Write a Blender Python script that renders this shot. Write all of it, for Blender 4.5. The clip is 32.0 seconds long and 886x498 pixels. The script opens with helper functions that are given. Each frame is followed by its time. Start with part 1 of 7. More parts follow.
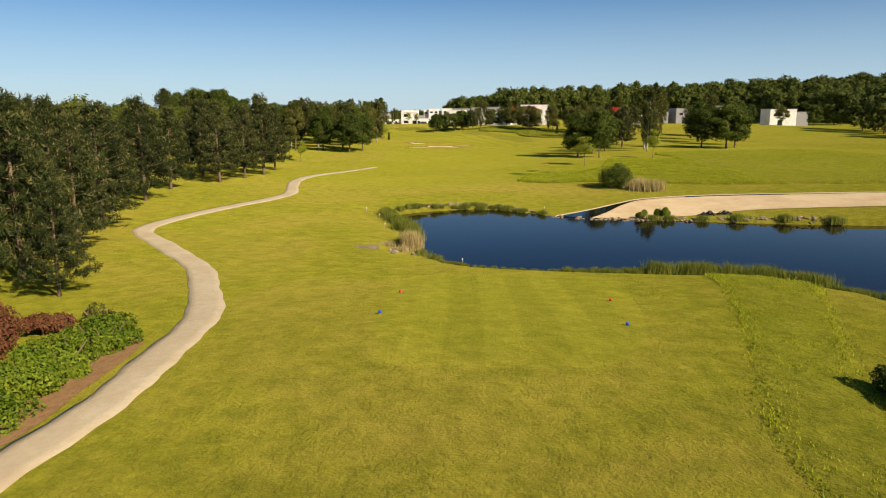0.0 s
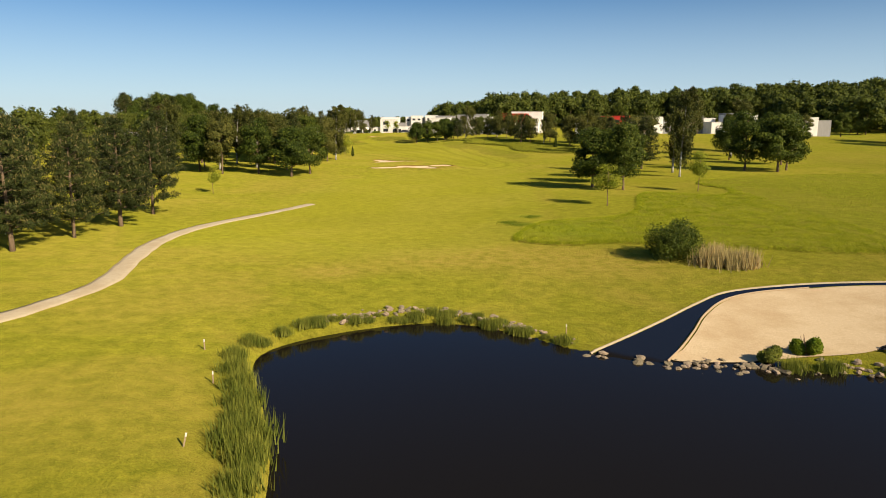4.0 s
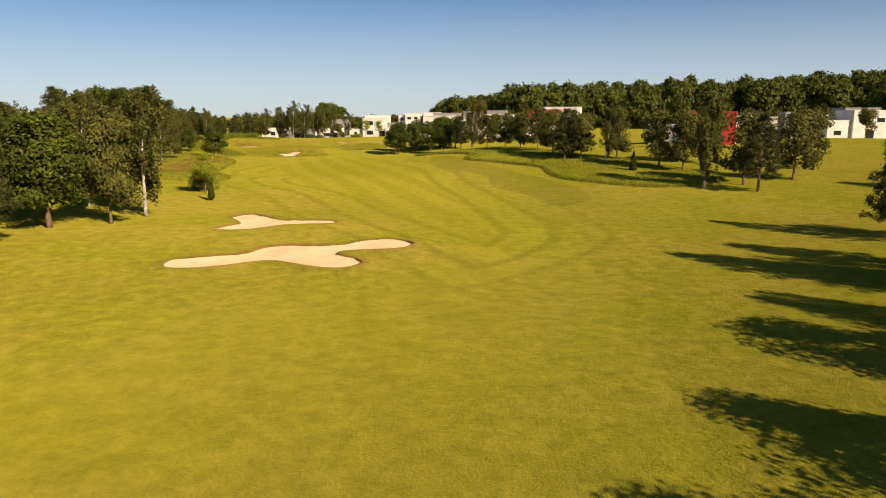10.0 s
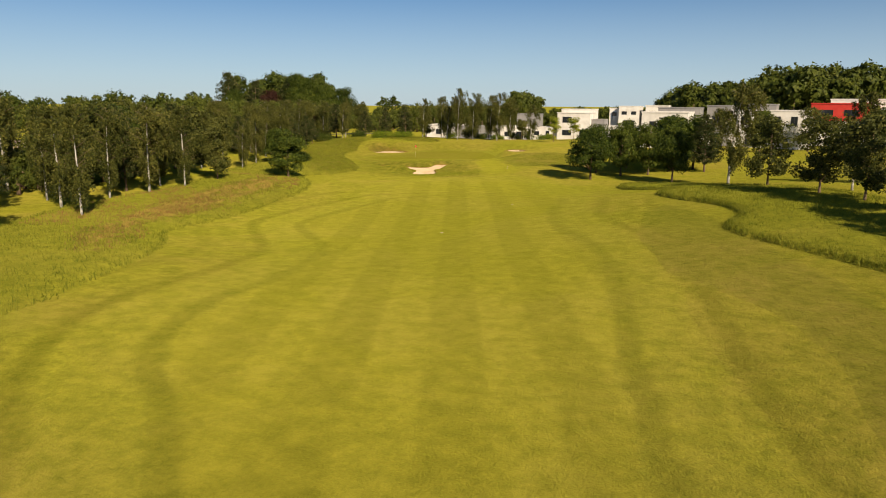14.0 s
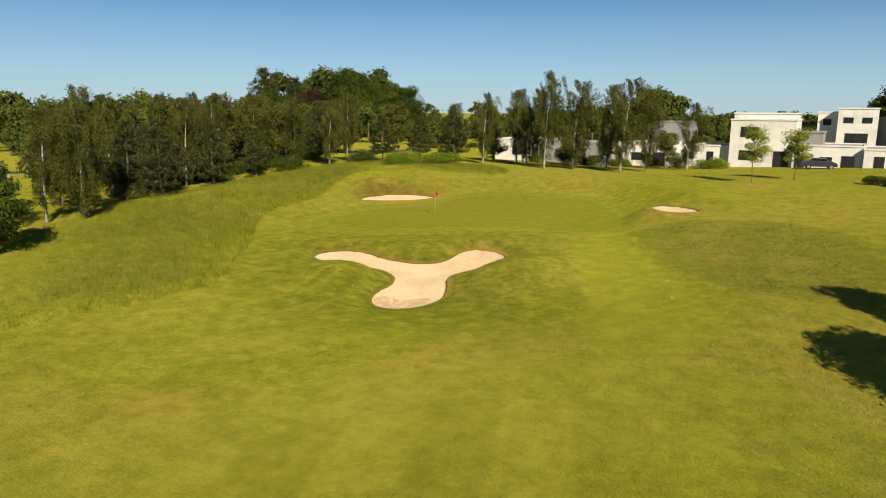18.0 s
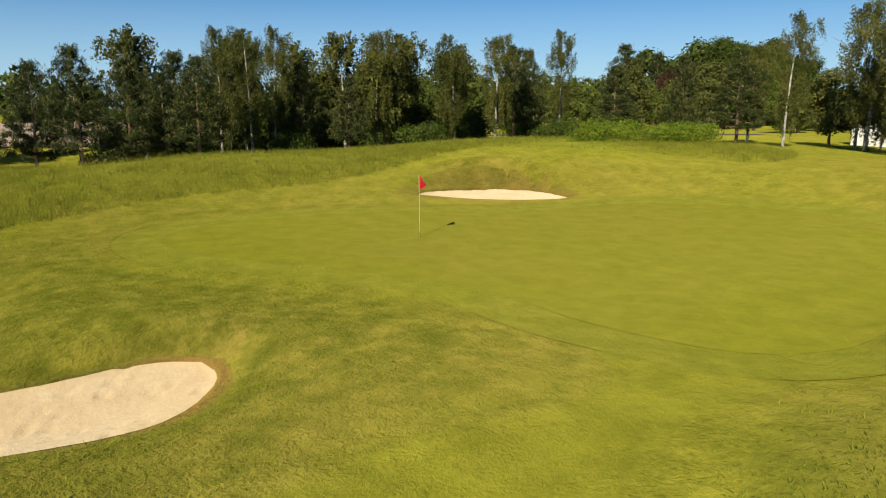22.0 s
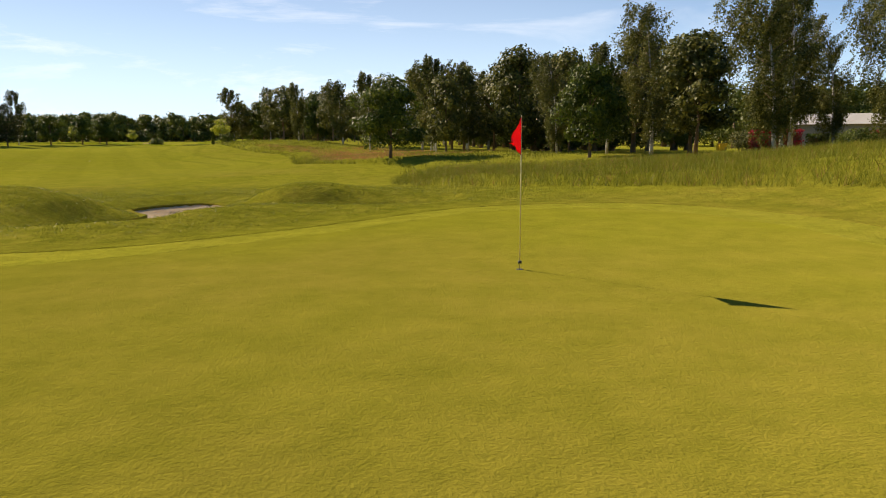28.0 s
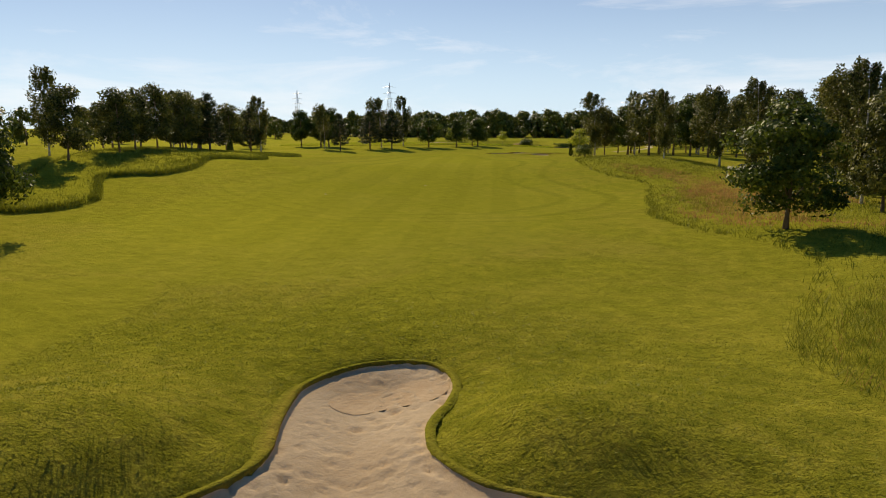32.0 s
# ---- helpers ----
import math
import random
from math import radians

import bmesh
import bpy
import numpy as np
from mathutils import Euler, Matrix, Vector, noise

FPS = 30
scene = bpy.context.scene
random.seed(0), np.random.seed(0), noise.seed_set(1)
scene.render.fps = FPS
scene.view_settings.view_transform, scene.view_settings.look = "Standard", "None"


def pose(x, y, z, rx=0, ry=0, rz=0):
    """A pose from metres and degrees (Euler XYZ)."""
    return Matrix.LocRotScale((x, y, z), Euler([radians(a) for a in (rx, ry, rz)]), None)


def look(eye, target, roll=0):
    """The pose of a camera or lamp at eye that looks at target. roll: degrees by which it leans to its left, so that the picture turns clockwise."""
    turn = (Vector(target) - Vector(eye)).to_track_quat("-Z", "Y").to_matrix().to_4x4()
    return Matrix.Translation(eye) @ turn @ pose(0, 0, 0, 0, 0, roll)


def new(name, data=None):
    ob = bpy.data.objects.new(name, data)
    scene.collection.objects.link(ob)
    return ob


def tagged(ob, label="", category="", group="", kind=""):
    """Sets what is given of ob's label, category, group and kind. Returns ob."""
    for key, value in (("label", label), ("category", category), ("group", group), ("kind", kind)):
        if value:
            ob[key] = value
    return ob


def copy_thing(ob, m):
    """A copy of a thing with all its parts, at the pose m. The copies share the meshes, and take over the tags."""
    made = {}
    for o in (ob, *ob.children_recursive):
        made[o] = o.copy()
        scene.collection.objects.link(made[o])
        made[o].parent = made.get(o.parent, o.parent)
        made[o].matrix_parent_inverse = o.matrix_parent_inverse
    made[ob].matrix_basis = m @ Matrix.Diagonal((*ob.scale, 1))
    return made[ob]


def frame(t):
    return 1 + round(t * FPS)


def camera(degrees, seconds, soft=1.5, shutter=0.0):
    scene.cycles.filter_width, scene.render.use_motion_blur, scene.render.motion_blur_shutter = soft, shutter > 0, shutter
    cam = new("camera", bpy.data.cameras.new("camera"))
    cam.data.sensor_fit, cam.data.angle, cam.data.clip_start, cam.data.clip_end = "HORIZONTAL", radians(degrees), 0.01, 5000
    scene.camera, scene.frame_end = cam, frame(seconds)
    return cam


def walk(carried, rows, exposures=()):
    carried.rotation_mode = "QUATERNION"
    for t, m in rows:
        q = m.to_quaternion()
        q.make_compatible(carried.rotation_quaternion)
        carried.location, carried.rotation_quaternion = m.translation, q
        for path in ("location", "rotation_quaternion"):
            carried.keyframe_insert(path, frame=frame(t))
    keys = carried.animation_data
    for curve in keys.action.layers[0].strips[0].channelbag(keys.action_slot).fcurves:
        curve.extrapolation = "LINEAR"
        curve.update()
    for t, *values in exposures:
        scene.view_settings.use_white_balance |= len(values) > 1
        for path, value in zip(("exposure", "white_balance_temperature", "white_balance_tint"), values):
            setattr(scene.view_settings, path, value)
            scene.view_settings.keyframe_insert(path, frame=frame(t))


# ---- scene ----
cam = camera(64.51, 32.0, soft=1.0)
PATH = [
    (0, (0.011, 0.004, 8.202), (0.045, 9.818, 6.281), -0.05),
    (0.5, (0.414, 3.187, 8.525), (0.468, 13.006, 6.632), -0.03),
    (1, (0.812, 6.566, 8.842), (0.882, 16.388, 6.964), -0.02),
    (1.5, (1.271, 10.495, 9.043), (1.357, 20.32, 7.185), -0.08),
    (2, (1.741, 14.551, 9.207), (1.833, 24.376, 7.348), -0.16),
    (2.5, (2.332, 19.01, 9.329), (2.409, 28.835, 7.467), -0.02),
    (3, (2.867, 23.779, 9.292), (2.951, 33.609, 7.457), 0.08),
    (3.5, (3.046, 29.119, 9.436), (3.196, 38.944, 7.579), 0.16),
    (5.5, (5.68, 54.564, 9.155), (5.874, 64.389, 7.303), -0.04),
    (6, (6.355, 61.6, 9.172), (6.57, 71.422, 7.306), -0.08),
    (6.5, (6.785, 68.242, 9.325), (7.023, 78.061, 7.444), -0.01),
    (7, (7.45, 75.402, 9.323), (7.699, 85.219, 7.431), 0.06),
    (7.5, (8.156, 82.921, 9.458), (8.408, 92.736, 7.556), -0.02),
    (8, (8.917, 90.383, 9.431), (9.154, 100.198, 7.532), 0.14),
    (8.5, (9.586, 97.885, 9.59), (9.794, 107.699, 7.683), 0.13),
    (9, (9.694, 105.953, 9.226), (9.879, 115.773, 7.348), -0.08),
    (9.5, (10.086, 114.117, 9.236), (10.198, 123.938, 7.355), -0.21),
    (10, (10.538, 121.495, 9.239), (10.445, 131.315, 7.356), -0.20),
    (10.5, (11.415, 128.575, 9.612), (10.938, 138.379, 7.702), -0.25),
    (11, (11.858, 136.857, 9.773), (11.01, 146.635, 7.854), -0.53),
    (11.5, (12.311, 145.795, 9.449), (11.056, 155.532, 7.548), -0.14),
    (12, (12.501, 154.035, 9.694), (10.873, 163.714, 7.78), -0.01),
    (12.5, (11.94, 162.655, 9.976), (10.005, 172.273, 8.038), 0.19),
    (13, (11.38, 171.587, 9.987), (9.081, 181.119, 8.025), 0.24),
    (13.5, (10.44, 180.372, 10.129), (7.782, 189.804, 8.137), 0.20),
    (14, (9.356, 190.241, 10.231), (6.309, 199.546, 8.201), 0.27),
    (14.5, (8.227, 199.971, 10.116), (4.799, 209.145, 8.094), 0.03),
    (15, (6.042, 210.208, 10.268), (2.303, 219.26, 8.252), 0.11),
    (15.5, (3.261, 219.648, 10.5), (-0.614, 228.644, 8.482), 0.29),
    (17.5, (-9.349, 258.59, 9.202), (-13.71, 267.387, 7.305), 0.04),
    (18, (-11.123, 266.697, 8.933), (-15.559, 275.449, 7.003), 0.33),
    (18.5, (-12.179, 274.149, 8.238), (-16.711, 282.856, 6.327), 0.19),
    (19, (-12.95, 281.13, 7.354), (-17.757, 289.704, 5.514), 0.10),
    (19.5, (-13.822, 287.458, 6.612), (-19.121, 295.748, 4.825), -0.23),
    (20, (-14.717, 293.108, 6.088), (-20.658, 300.945, 4.276), -0.36),
    (20.5, (-15.342, 297.525, 5.49), (-22.0, 304.757, 3.654), 0.04),
    (21, (-15.325, 300.984, 5.22), (-22.635, 307.547, 3.353), 0.08),
    (21.5, (-15.443, 304.544, 4.934), (-23.437, 310.248, 3.047), 0.00),
    (22, (-15.902, 308.368, 4.677), (-24.506, 313.073, 2.718), -0.14),
    (23, (-18.595, 316.021, 3.537), (-28.083, 318.562, 1.661), -0.63),
    (24, (-22.087, 322.296, 2.646), (-31.947, 322.261, 0.976), -0.27),
    (25, (-25.545, 326.558, 2.341), (-34.833, 323.238, 0.692), -0.01),
    (25.5, (-27.101, 328.271, 2.461), (-35.582, 323.264, 0.73), -0.17),
    (27.5, (-34.390, 330.568, 2.027), (-37.561, 321.214, 0.461), -0.11),
    (28, (-36.126, 330.273, 2.020), (-37.621, 320.512, 0.439), -0.24),
    (28.5, (-37.684, 329.592, 2.040), (-37.673, 319.720, 0.446), -0.10),
    (29, (-39.104, 328.734, 2.095), (-37.736, 318.961, 0.480), -0.16),
    (29.5, (-40.217, 327.978, 2.144), (-37.616, 318.462, 0.505), -0.06),
    (30, (-41.074, 326.803, 2.262), (-37.583, 317.583, 0.587), -0.02),
    (30.5, (-41.086, 324.779, 3.402), (-37.573, 315.570, 1.716), -0.02),
    (31, (-40.296, 321.629, 4.760), (-36.770, 312.426, 3.067), 0.00),
    (31.5, (-38.826, 317.842, 5.460), (-35.292, 308.643, 3.758), 0.01),
    (32, (-36.954, 313.642, 5.434), (-33.418, 304.445, 3.728), 0.00),
]
EXPOSURES = [(0, 0.46, 6550, 10), (3, 0.55, 6600, 10), (6, 0.41, 6900, 13), (9, 0.48, 7200, 17), (10, 0.44, 7400, 19), (11, 0.34, 6950, 14), (13, 0.26, 6750, 12), (15.5, 0.25, 6900, 14), (18, 0.25, 6350, 6), (20, 0.25, 6200, 5), (21, 0.28, 6000, 4), (23, 0.6, 6000, 3), (24, 0.8, 6900, 14), (25, 1.0, 7300, 18), (28, 1.2, 6950, 13), (29.5, 0.97, 6850, 11), (32, 0.84, 6950, 12)]
walk(cam, [(t, look(eye, target, roll)) for t, eye, target, roll in PATH], EXPOSURES)

# ---- light ----
SUN_EL, SUN_AZ = radians(30.8), radians(138.6)
world = bpy.data.worlds.new("sky")
scene.world = world
world.use_nodes = True
wn, wl = world.node_tree.nodes, world.node_tree.links
sky = wn.new("ShaderNodeTexSky")
sky.sky_type = "NISHITA"
sky.sun_disc = False
sky.sun_elevation, sky.sun_rotation = SUN_EL, SUN_AZ
sky.air_density, sky.dust_density, sky.ozone_density = 0.75, 0.16, 2.5
wn["Background"].inputs["Strength"].default_value = 0.048
# a few thin wisps of cirrus low on the sunny side
wc = wn.new("ShaderNodeTexCoord")
wm = wn.new("ShaderNodeMapping")
wm.inputs["Rotation"].default_value, wm.inputs["Scale"].default_value = (0.15, 0.1, 0.5), (1.6, 1.6, 9.0)
wt = wn.new("ShaderNodeTexNoise")
wt.inputs["Scale"].default_value, wt.inputs["Detail"].default_value, wt.inputs["Roughness"].default_value, wt.inputs["Distortion"].default_value = 1.6, 8.0, 0.62, 0.5
wr = wn.new("ShaderNodeMapRange")
wr.inputs[1].default_value, wr.inputs[2].default_value, wr.inputs[4].default_value = 0.52, 0.82, 0.8
wd = wn.new("ShaderNodeVectorMath")
wd.operation = "DOT_PRODUCT"
wd.inputs[1].default_value = (0.35, -0.92, 0.2)
ws = wn.new("ShaderNodeMapRange")
ws.inputs[1].default_value, ws.inputs[2].default_value = 0.55, 0.9
wk = wn.new("ShaderNodeMath")
wk.operation = "MULTIPLY"
wh = wn.new("ShaderNodeHueSaturation")
wh.inputs["Saturation"].default_value, wh.inputs["Value"].default_value = 1.34, 1.15
wg = wn.new("ShaderNodeMix")
wg.data_type, wg.blend_type = "RGBA", "MULTIPLY"
wg.inputs[0].default_value, wg.inputs[7].default_value = 1.0, (0.92, 1.01, 1.08, 1)
# pale haze low on the sky all round, and a paler sky towards the sun
wz = wn.new("ShaderNodeSeparateXYZ")
wf = wn.new("ShaderNodeMapRange")
wf.interpolation_type = "SMOOTHSTEP"
wf.inputs[1].default_value, wf.inputs[2].default_value, wf.inputs[3].default_value, wf.inputs[4].default_value = -0.02, 0.22, 0.7, 0.0
wy = wn.new("ShaderNodeMix")
wy.data_type = "RGBA"
wy.inputs[7].default_value = (8.2, 10.6, 12.8, 1)
wx = wn.new("ShaderNodeMix")
wx.data_type = "RGBA"
wx.inputs[7].default_value = (12.0, 12.2, 12.6, 1)
wp = wn.new("ShaderNodeMapRange")
wp.interpolation_type = "SMOOTHSTEP"
wp.inputs[1].default_value, wp.inputs[2].default_value, wp.inputs[4].default_value = 0.2, 0.95, 0.62
wq = wn.new("ShaderNodeMix")
wq.data_type = "RGBA"
wq.inputs[7].default_value = (5.2, 6.4, 8.0, 1)
for a, b in ((wd.outputs["Value"], wp.inputs[0]), (wp.outputs[0], wq.inputs[0]), (wg.outputs[2], wq.inputs[6]), (wc.outputs["Generated"], wm.inputs[0]), (wm.outputs[0], wt.inputs["Vector"]), (wt.outputs[0], wr.inputs[0]), (wc.outputs["Generated"], wd.inputs[0]), (wd.outputs["Value"], ws.inputs[0]), (wr.outputs[0], wk.inputs[0]), (ws.outputs[0], wk.inputs[1]), (wk.outputs[0], wx.inputs[0]), (sky.outputs[0], wh.inputs["Color"]), (wh.outputs[0], wg.inputs[6]), (wc.outputs["Generated"], wz.inputs[0]), (wz.outputs[2], wf.inputs[0]), (wf.outputs[0], wy.inputs[0]), (wq.outputs[2], wy.inputs[6]), (wy.outputs[2], wx.inputs[6]), (wx.outputs[2], wn["Background"].inputs["Color"])):
    wl.new(a, b)
sun_to = Vector((math.sin(SUN_AZ) * math.cos(SUN_EL), math.cos(SUN_AZ) * math.cos(SUN_EL), math.sin(SUN_EL)))
sun = new("sun", bpy.data.lights.new("sun", "SUN"))
sun.data.energy, sun.data.angle, sun.data.color = 5.0, radians(0.55), (1.0, 0.86, 0.64)
sun.matrix_basis = look(sun_to * 500, (0, 0, 0))

# ---- materials ----


def mat(name, a, b, scale=1.0, rough=0.9, bump=0.0, bump_scale=30.0, c=None, c_scale=0.12, c_amount=0.6, metal=0.0, stretch=None, spec=0.3, island=0.0, objvar=0.0, diffuse=0.3, over=None, stripes=None):
    """A surface of two colours at a fine scale and a third at a broad one, with relief."""
    m = bpy.data.materials.new(name)
    m.use_nodes = True
    n, l = m.node_tree.nodes, m.node_tree.links
    bs = n["Principled BSDF"]
    bs.inputs["Roughness"].default_value, bs.inputs["Metallic"].default_value = rough, metal
    bs.inputs["Specular IOR Level"].default_value = spec
    bs.inputs["Diffuse Roughness"].default_value = diffuse
    co = n.new("ShaderNodeTexCoord")
    src = co.outputs["Object"]
    if stretch:
        mp = n.new("ShaderNodeMapping")
        mp.inputs["Scale"].default_value = stretch[:3]
        if len(stretch) > 3:
            mp.inputs["Rotation"].default_value = (0, 0, radians(stretch[3]))
        l.new(src, mp.inputs[0])
        src = mp.outputs[0]

    def noise_at(s, detail, coord):
        t = n.new("ShaderNodeTexNoise")
        t.inputs["Scale"].default_value, t.inputs["Detail"].default_value = s, detail
        t.inputs["Roughness"].default_value = 0.65
        l.new(coord, t.inputs["Vector"])
        return t

    def ramp(src_out, lo, hi):
        r = n.new("ShaderNodeMapRange")
        r.inputs[1].default_value, r.inputs[2].default_value = lo, hi
        l.new(src_out, r.inputs[0])
        return r

    def mix(fac, one, two):
        x = n.new("ShaderNodeMix")
        x.data_type = "RGBA"
        for sock, v in ((x.inputs[0], fac), (x.inputs[6], one), (x.inputs[7], two)):
            if isinstance(v, (tuple, list)):
                sock.default_value = (*v[:3], 1)
            elif isinstance(v, float):
                sock.default_value = v
            else:
                l.new(v, sock)
        return x

    def surface(a, b, scale, c, c_scale, c_amount, coord):
        fine = noise_at(scale, 8.0, coord)
        fine.inputs["Roughness"].default_value = 0.75
        col = mix(ramp(fine.outputs[0], 0.32, 0.68).outputs[0], a, b)
        if c:
            broad = noise_at(c_scale, 5.0, co.outputs["Object"])
            r = ramp(broad.outputs[0], 0.42, 0.66)
            r.inputs[4].default_value = c_amount
            col = mix(r.outputs[0], col.outputs[2], c)
        return col

    col = surface(a, b, scale, c, c_scale, c_amount, src)
    if stripes:
        turn, period, depth = stripes
        mp = n.new("ShaderNodeMapping")
        mp.inputs["Rotation"].default_value = (0, 0, radians(turn))
        l.new(co.outputs["Object"], mp.inputs[0])
        wv = n.new("ShaderNodeTexWave")
        wv.inputs["Scale"].default_value = 0.314 / period
        wv.inputs["Distortion"].default_value, wv.inputs["Detail"].default_value, wv.inputs["Detail Scale"].default_value = 1.6, 2.0, 0.4
        l.new(mp.outputs[0], wv.inputs[0])
        r = ramp(wv.outputs["Fac"], 0.35, 0.65)
        r.inputs[3].default_value, r.inputs[4].default_value = 1 - depth, 1 + depth
        hs = n.new("ShaderNodeHueSaturation")
        l.new(col.outputs[2], hs.inputs["Color"])
        l.new(r.outputs[0], hs.inputs["Value"])
        col = mix(0.999, hs.outputs[0], hs.outputs[0])
    if over:
        at = n.new("ShaderNodeAttribute")
        at.attribute_name = "mown"
        under = surface(*over, co.outputs["Object"])
        col = mix(at.outputs["Fac"], under.outputs[2], col.outputs[2])
    if island or objvar:
        hs = n.new("ShaderNodeHueSaturation")
        l.new(col.outputs[2], hs.inputs["Color"])
        add = None
        for node, sock, amount in (("ShaderNodeNewGeometry", "Random Per Island", island), ("ShaderNodeObjectInfo", "Random", objvar)):
            if not amount:
                continue
            g = n.new(node)
            r = n.new("ShaderNodeMapRange")
            r.inputs[3].default_value, r.inputs[4].default_value = -amount, amount
            l.new(g.outputs[sock], r.inputs[0])
            if add is None:
                add = r.outputs[0]
            else:
                s = n.new("ShaderNodeMath")
                l.new(add, s.inputs[0])
                l.new(r.outputs[0], s.inputs[1])
                add = s.outputs[0]
        one = n.new("ShaderNodeMath")
        one.inputs[1].default_value = 1.0
        l.new(add, one.inputs[0])
        l.new(one.outputs[0], hs.inputs["Value"])
        hue = n.new("ShaderNodeMath")
        hue.operation = "MULTIPLY_ADD"
        hue.inputs[1].default_value, hue.inputs[2].default_value = -0.05, 0.5
        l.new(add, hue.inputs[0])
        l.new(hue.outputs[0], hs.inputs["Hue"])
        l.new(hs.outputs[0], bs.inputs["Base Color"])
    else:
        l.new(col.outputs[2], bs.inputs["Base Color"])
    if bump:
        bt = noise_at(bump_scale, 3.0, src)
        bp = n.new("ShaderNodeBump")
        bp.inputs["Strength"].default_value, bp.inputs["Distance"].default_value = bump, 0.05
        l.new(bt.outputs[0], bp.inputs["Height"])
        l.new(bp.outputs[0], bs.inputs["Normal"])
    return m


def leafy(name, a, b, island=0.35, objvar=0.15, through_light=0.35, spec=0.12):
    """Leaves: a little light passes through."""
    m = mat(name, a, b, 0.7, 0.55, island=island, objvar=objvar, spec=spec)
    n, l = m.node_tree.nodes, m.node_tree.links
    bs, out = n["Principled BSDF"], n["Material Output"]
    tr = n.new("ShaderNodeBsdfTranslucent")
    sh = n.new("ShaderNodeMixShader")
    sh.inputs[0].default_value = through_light
    l.new(bs.inputs["Base Color"].links[0].from_socket, tr.inputs["Color"])
    l.new(bs.outputs[0], sh.inputs[1])
    l.new(tr.outputs[0], sh.inputs[2])
    l.new(sh.outputs[0], out.inputs["Surface"])
    return m


def turf(name, a, b, dry, dry_amount=0.6, rough_to=None, bump=1.0, stripes=None, fine=7.0, rows=0.25, backlit=0.8, sheen=0.34, calm=0.0, gloss=0.05):
    """Grass: blade grain, tufts, dry patches and mowing rows; rough_to: colours that it fades into at its edge."""
    m = bpy.data.materials.new(name)
    m.use_nodes = True
    n, l = m.node_tree.nodes, m.node_tree.links
    bs = n["Principled BSDF"]
    bs.inputs["Roughness"].default_value, bs.inputs["Specular IOR Level"].default_value, bs.inputs["Diffuse Roughness"].default_value = 0.95, 0.0, backlit
    bs.inputs["Sheen Weight"].default_value, bs.inputs["Sheen Roughness"].default_value, bs.inputs["Sheen Tint"].default_value = sheen, 0.55, (0.40, 0.44, 0.035, 1)
    co = n.new("ShaderNodeTexCoord").outputs["Object"]

    def noise_at(s, detail, rough=0.65, distort=0.0):
        t = n.new("ShaderNodeTexNoise")
        t.inputs["Scale"].default_value, t.inputs["Detail"].default_value, t.inputs["Roughness"].default_value, t.inputs["Distortion"].default_value = s, detail, rough, distort
        l.new(co, t.inputs["Vector"])
        return t.outputs[0]

    def fit(src, lo, hi, to0=0.0, to1=1.0):
        r = n.new("ShaderNodeMapRange")
        for k, v in enumerate((lo, hi, to0, to1)):
            r.inputs[k + 1].default_value = v
        l.new(src, r.inputs[0])
        return r.outputs[0]

    def calc(op, x, y):
        k = n.new("ShaderNodeMath")
        k.operation = op
        for sock, v in zip(k.inputs, (x, y)):
            if isinstance(v, float):
                sock.default_value = v
            else:
                l.new(v, sock)
        return k.outputs[0]

    def mix(fac, one, two):
        x = n.new("ShaderNodeMix")
        x.data_type = "RGBA"
        for sock, v in ((x.inputs[0], fac), (x.inputs[6], one), (x.inputs[7], two)):
            if isinstance(v, tuple):
                sock.default_value = (*v[:3], 1)
            elif isinstance(v, float):
                sock.default_value = v
            else:
                l.new(v, sock)
        return x.outputs[2]

    def attr(name_):
        k = n.new("ShaderNodeAttribute")
        k.attribute_name = name_
        return k.outputs["Fac"]

    grain = noise_at(fine, 7.0, 0.8)
    tuft = noise_at(1.1, 6.0, 0.7)
    patch = noise_at(0.07, 6.0, 0.62, 0.8)
    wide = noise_at(0.022, 4.0, 0.6, 0.5)
    tone = calc("ADD", calc("MULTIPLY", fit(grain, 0.36, 0.64), 0.6), calc("MULTIPLY", fit(tuft, 0.36, 0.64), 0.4))
    mown = attr("mown")
    lo, hi, dead = a, b, dry
    if rough_to:
        lo, hi, dead = mix(mown, rough_to[0], a), mix(mown, rough_to[1], b), mix(mown, rough_to[2], dry)
    col = mix(tone, lo, hi)
    dryness = calc("MULTIPLY", fit(patch, 0.42, 0.62, 0.0, dry_amount), fit(tuft, 0.3, 0.6, 0.45, 1.0))
    # dry and lush places of the plan
    worn = attr("worn")
    dryness = calc("MAXIMUM", dryness, calc("MULTIPLY", fit(worn, 0.0, 1.0), fit(tuft, 0.32, 0.56, 0.25, 1.0)))
    col = mix(dryness, col, dead)
    col = mix(calc("MULTIPLY", fit(worn, 0.0, -1.0), fit(tuft, 0.3, 0.6, 0.4, 0.9)), col, (0.115, 0.165, 0.012))
    # coarse rough: shade of the tufts on each other, put into the colour
    if rough_to is None and dry_amount > 0.6 and not calm:
        col = mix(calc("MULTIPLY", attr("coarse_shade"), fit(tuft, 0.62, 0.38, 0.15, 0.75)), col, (0.060, 0.066, 0.008))
    # value: broad lushness, then rows left by the mower round the fairway
    val = fit(wide, 0.35, 0.65, 0.84 + 0.1 * calm, 1.08 - 0.04 * calm)
    val = calc("MULTIPLY", val, fit(tuft, 0.34, 0.66, 0.84 + 0.13 * calm, 1.08 - 0.05 * calm))
    edge = attr("edge")
    wave = calc("SINE", calc("ADD", calc("MULTIPLY", edge, 1.45), calc("MULTIPLY", patch, 2.2)), 0.0)
    near = calc("MULTIPLY", fit(edge, -11.5, -7.0), fit(edge, 2.5, 0.8))
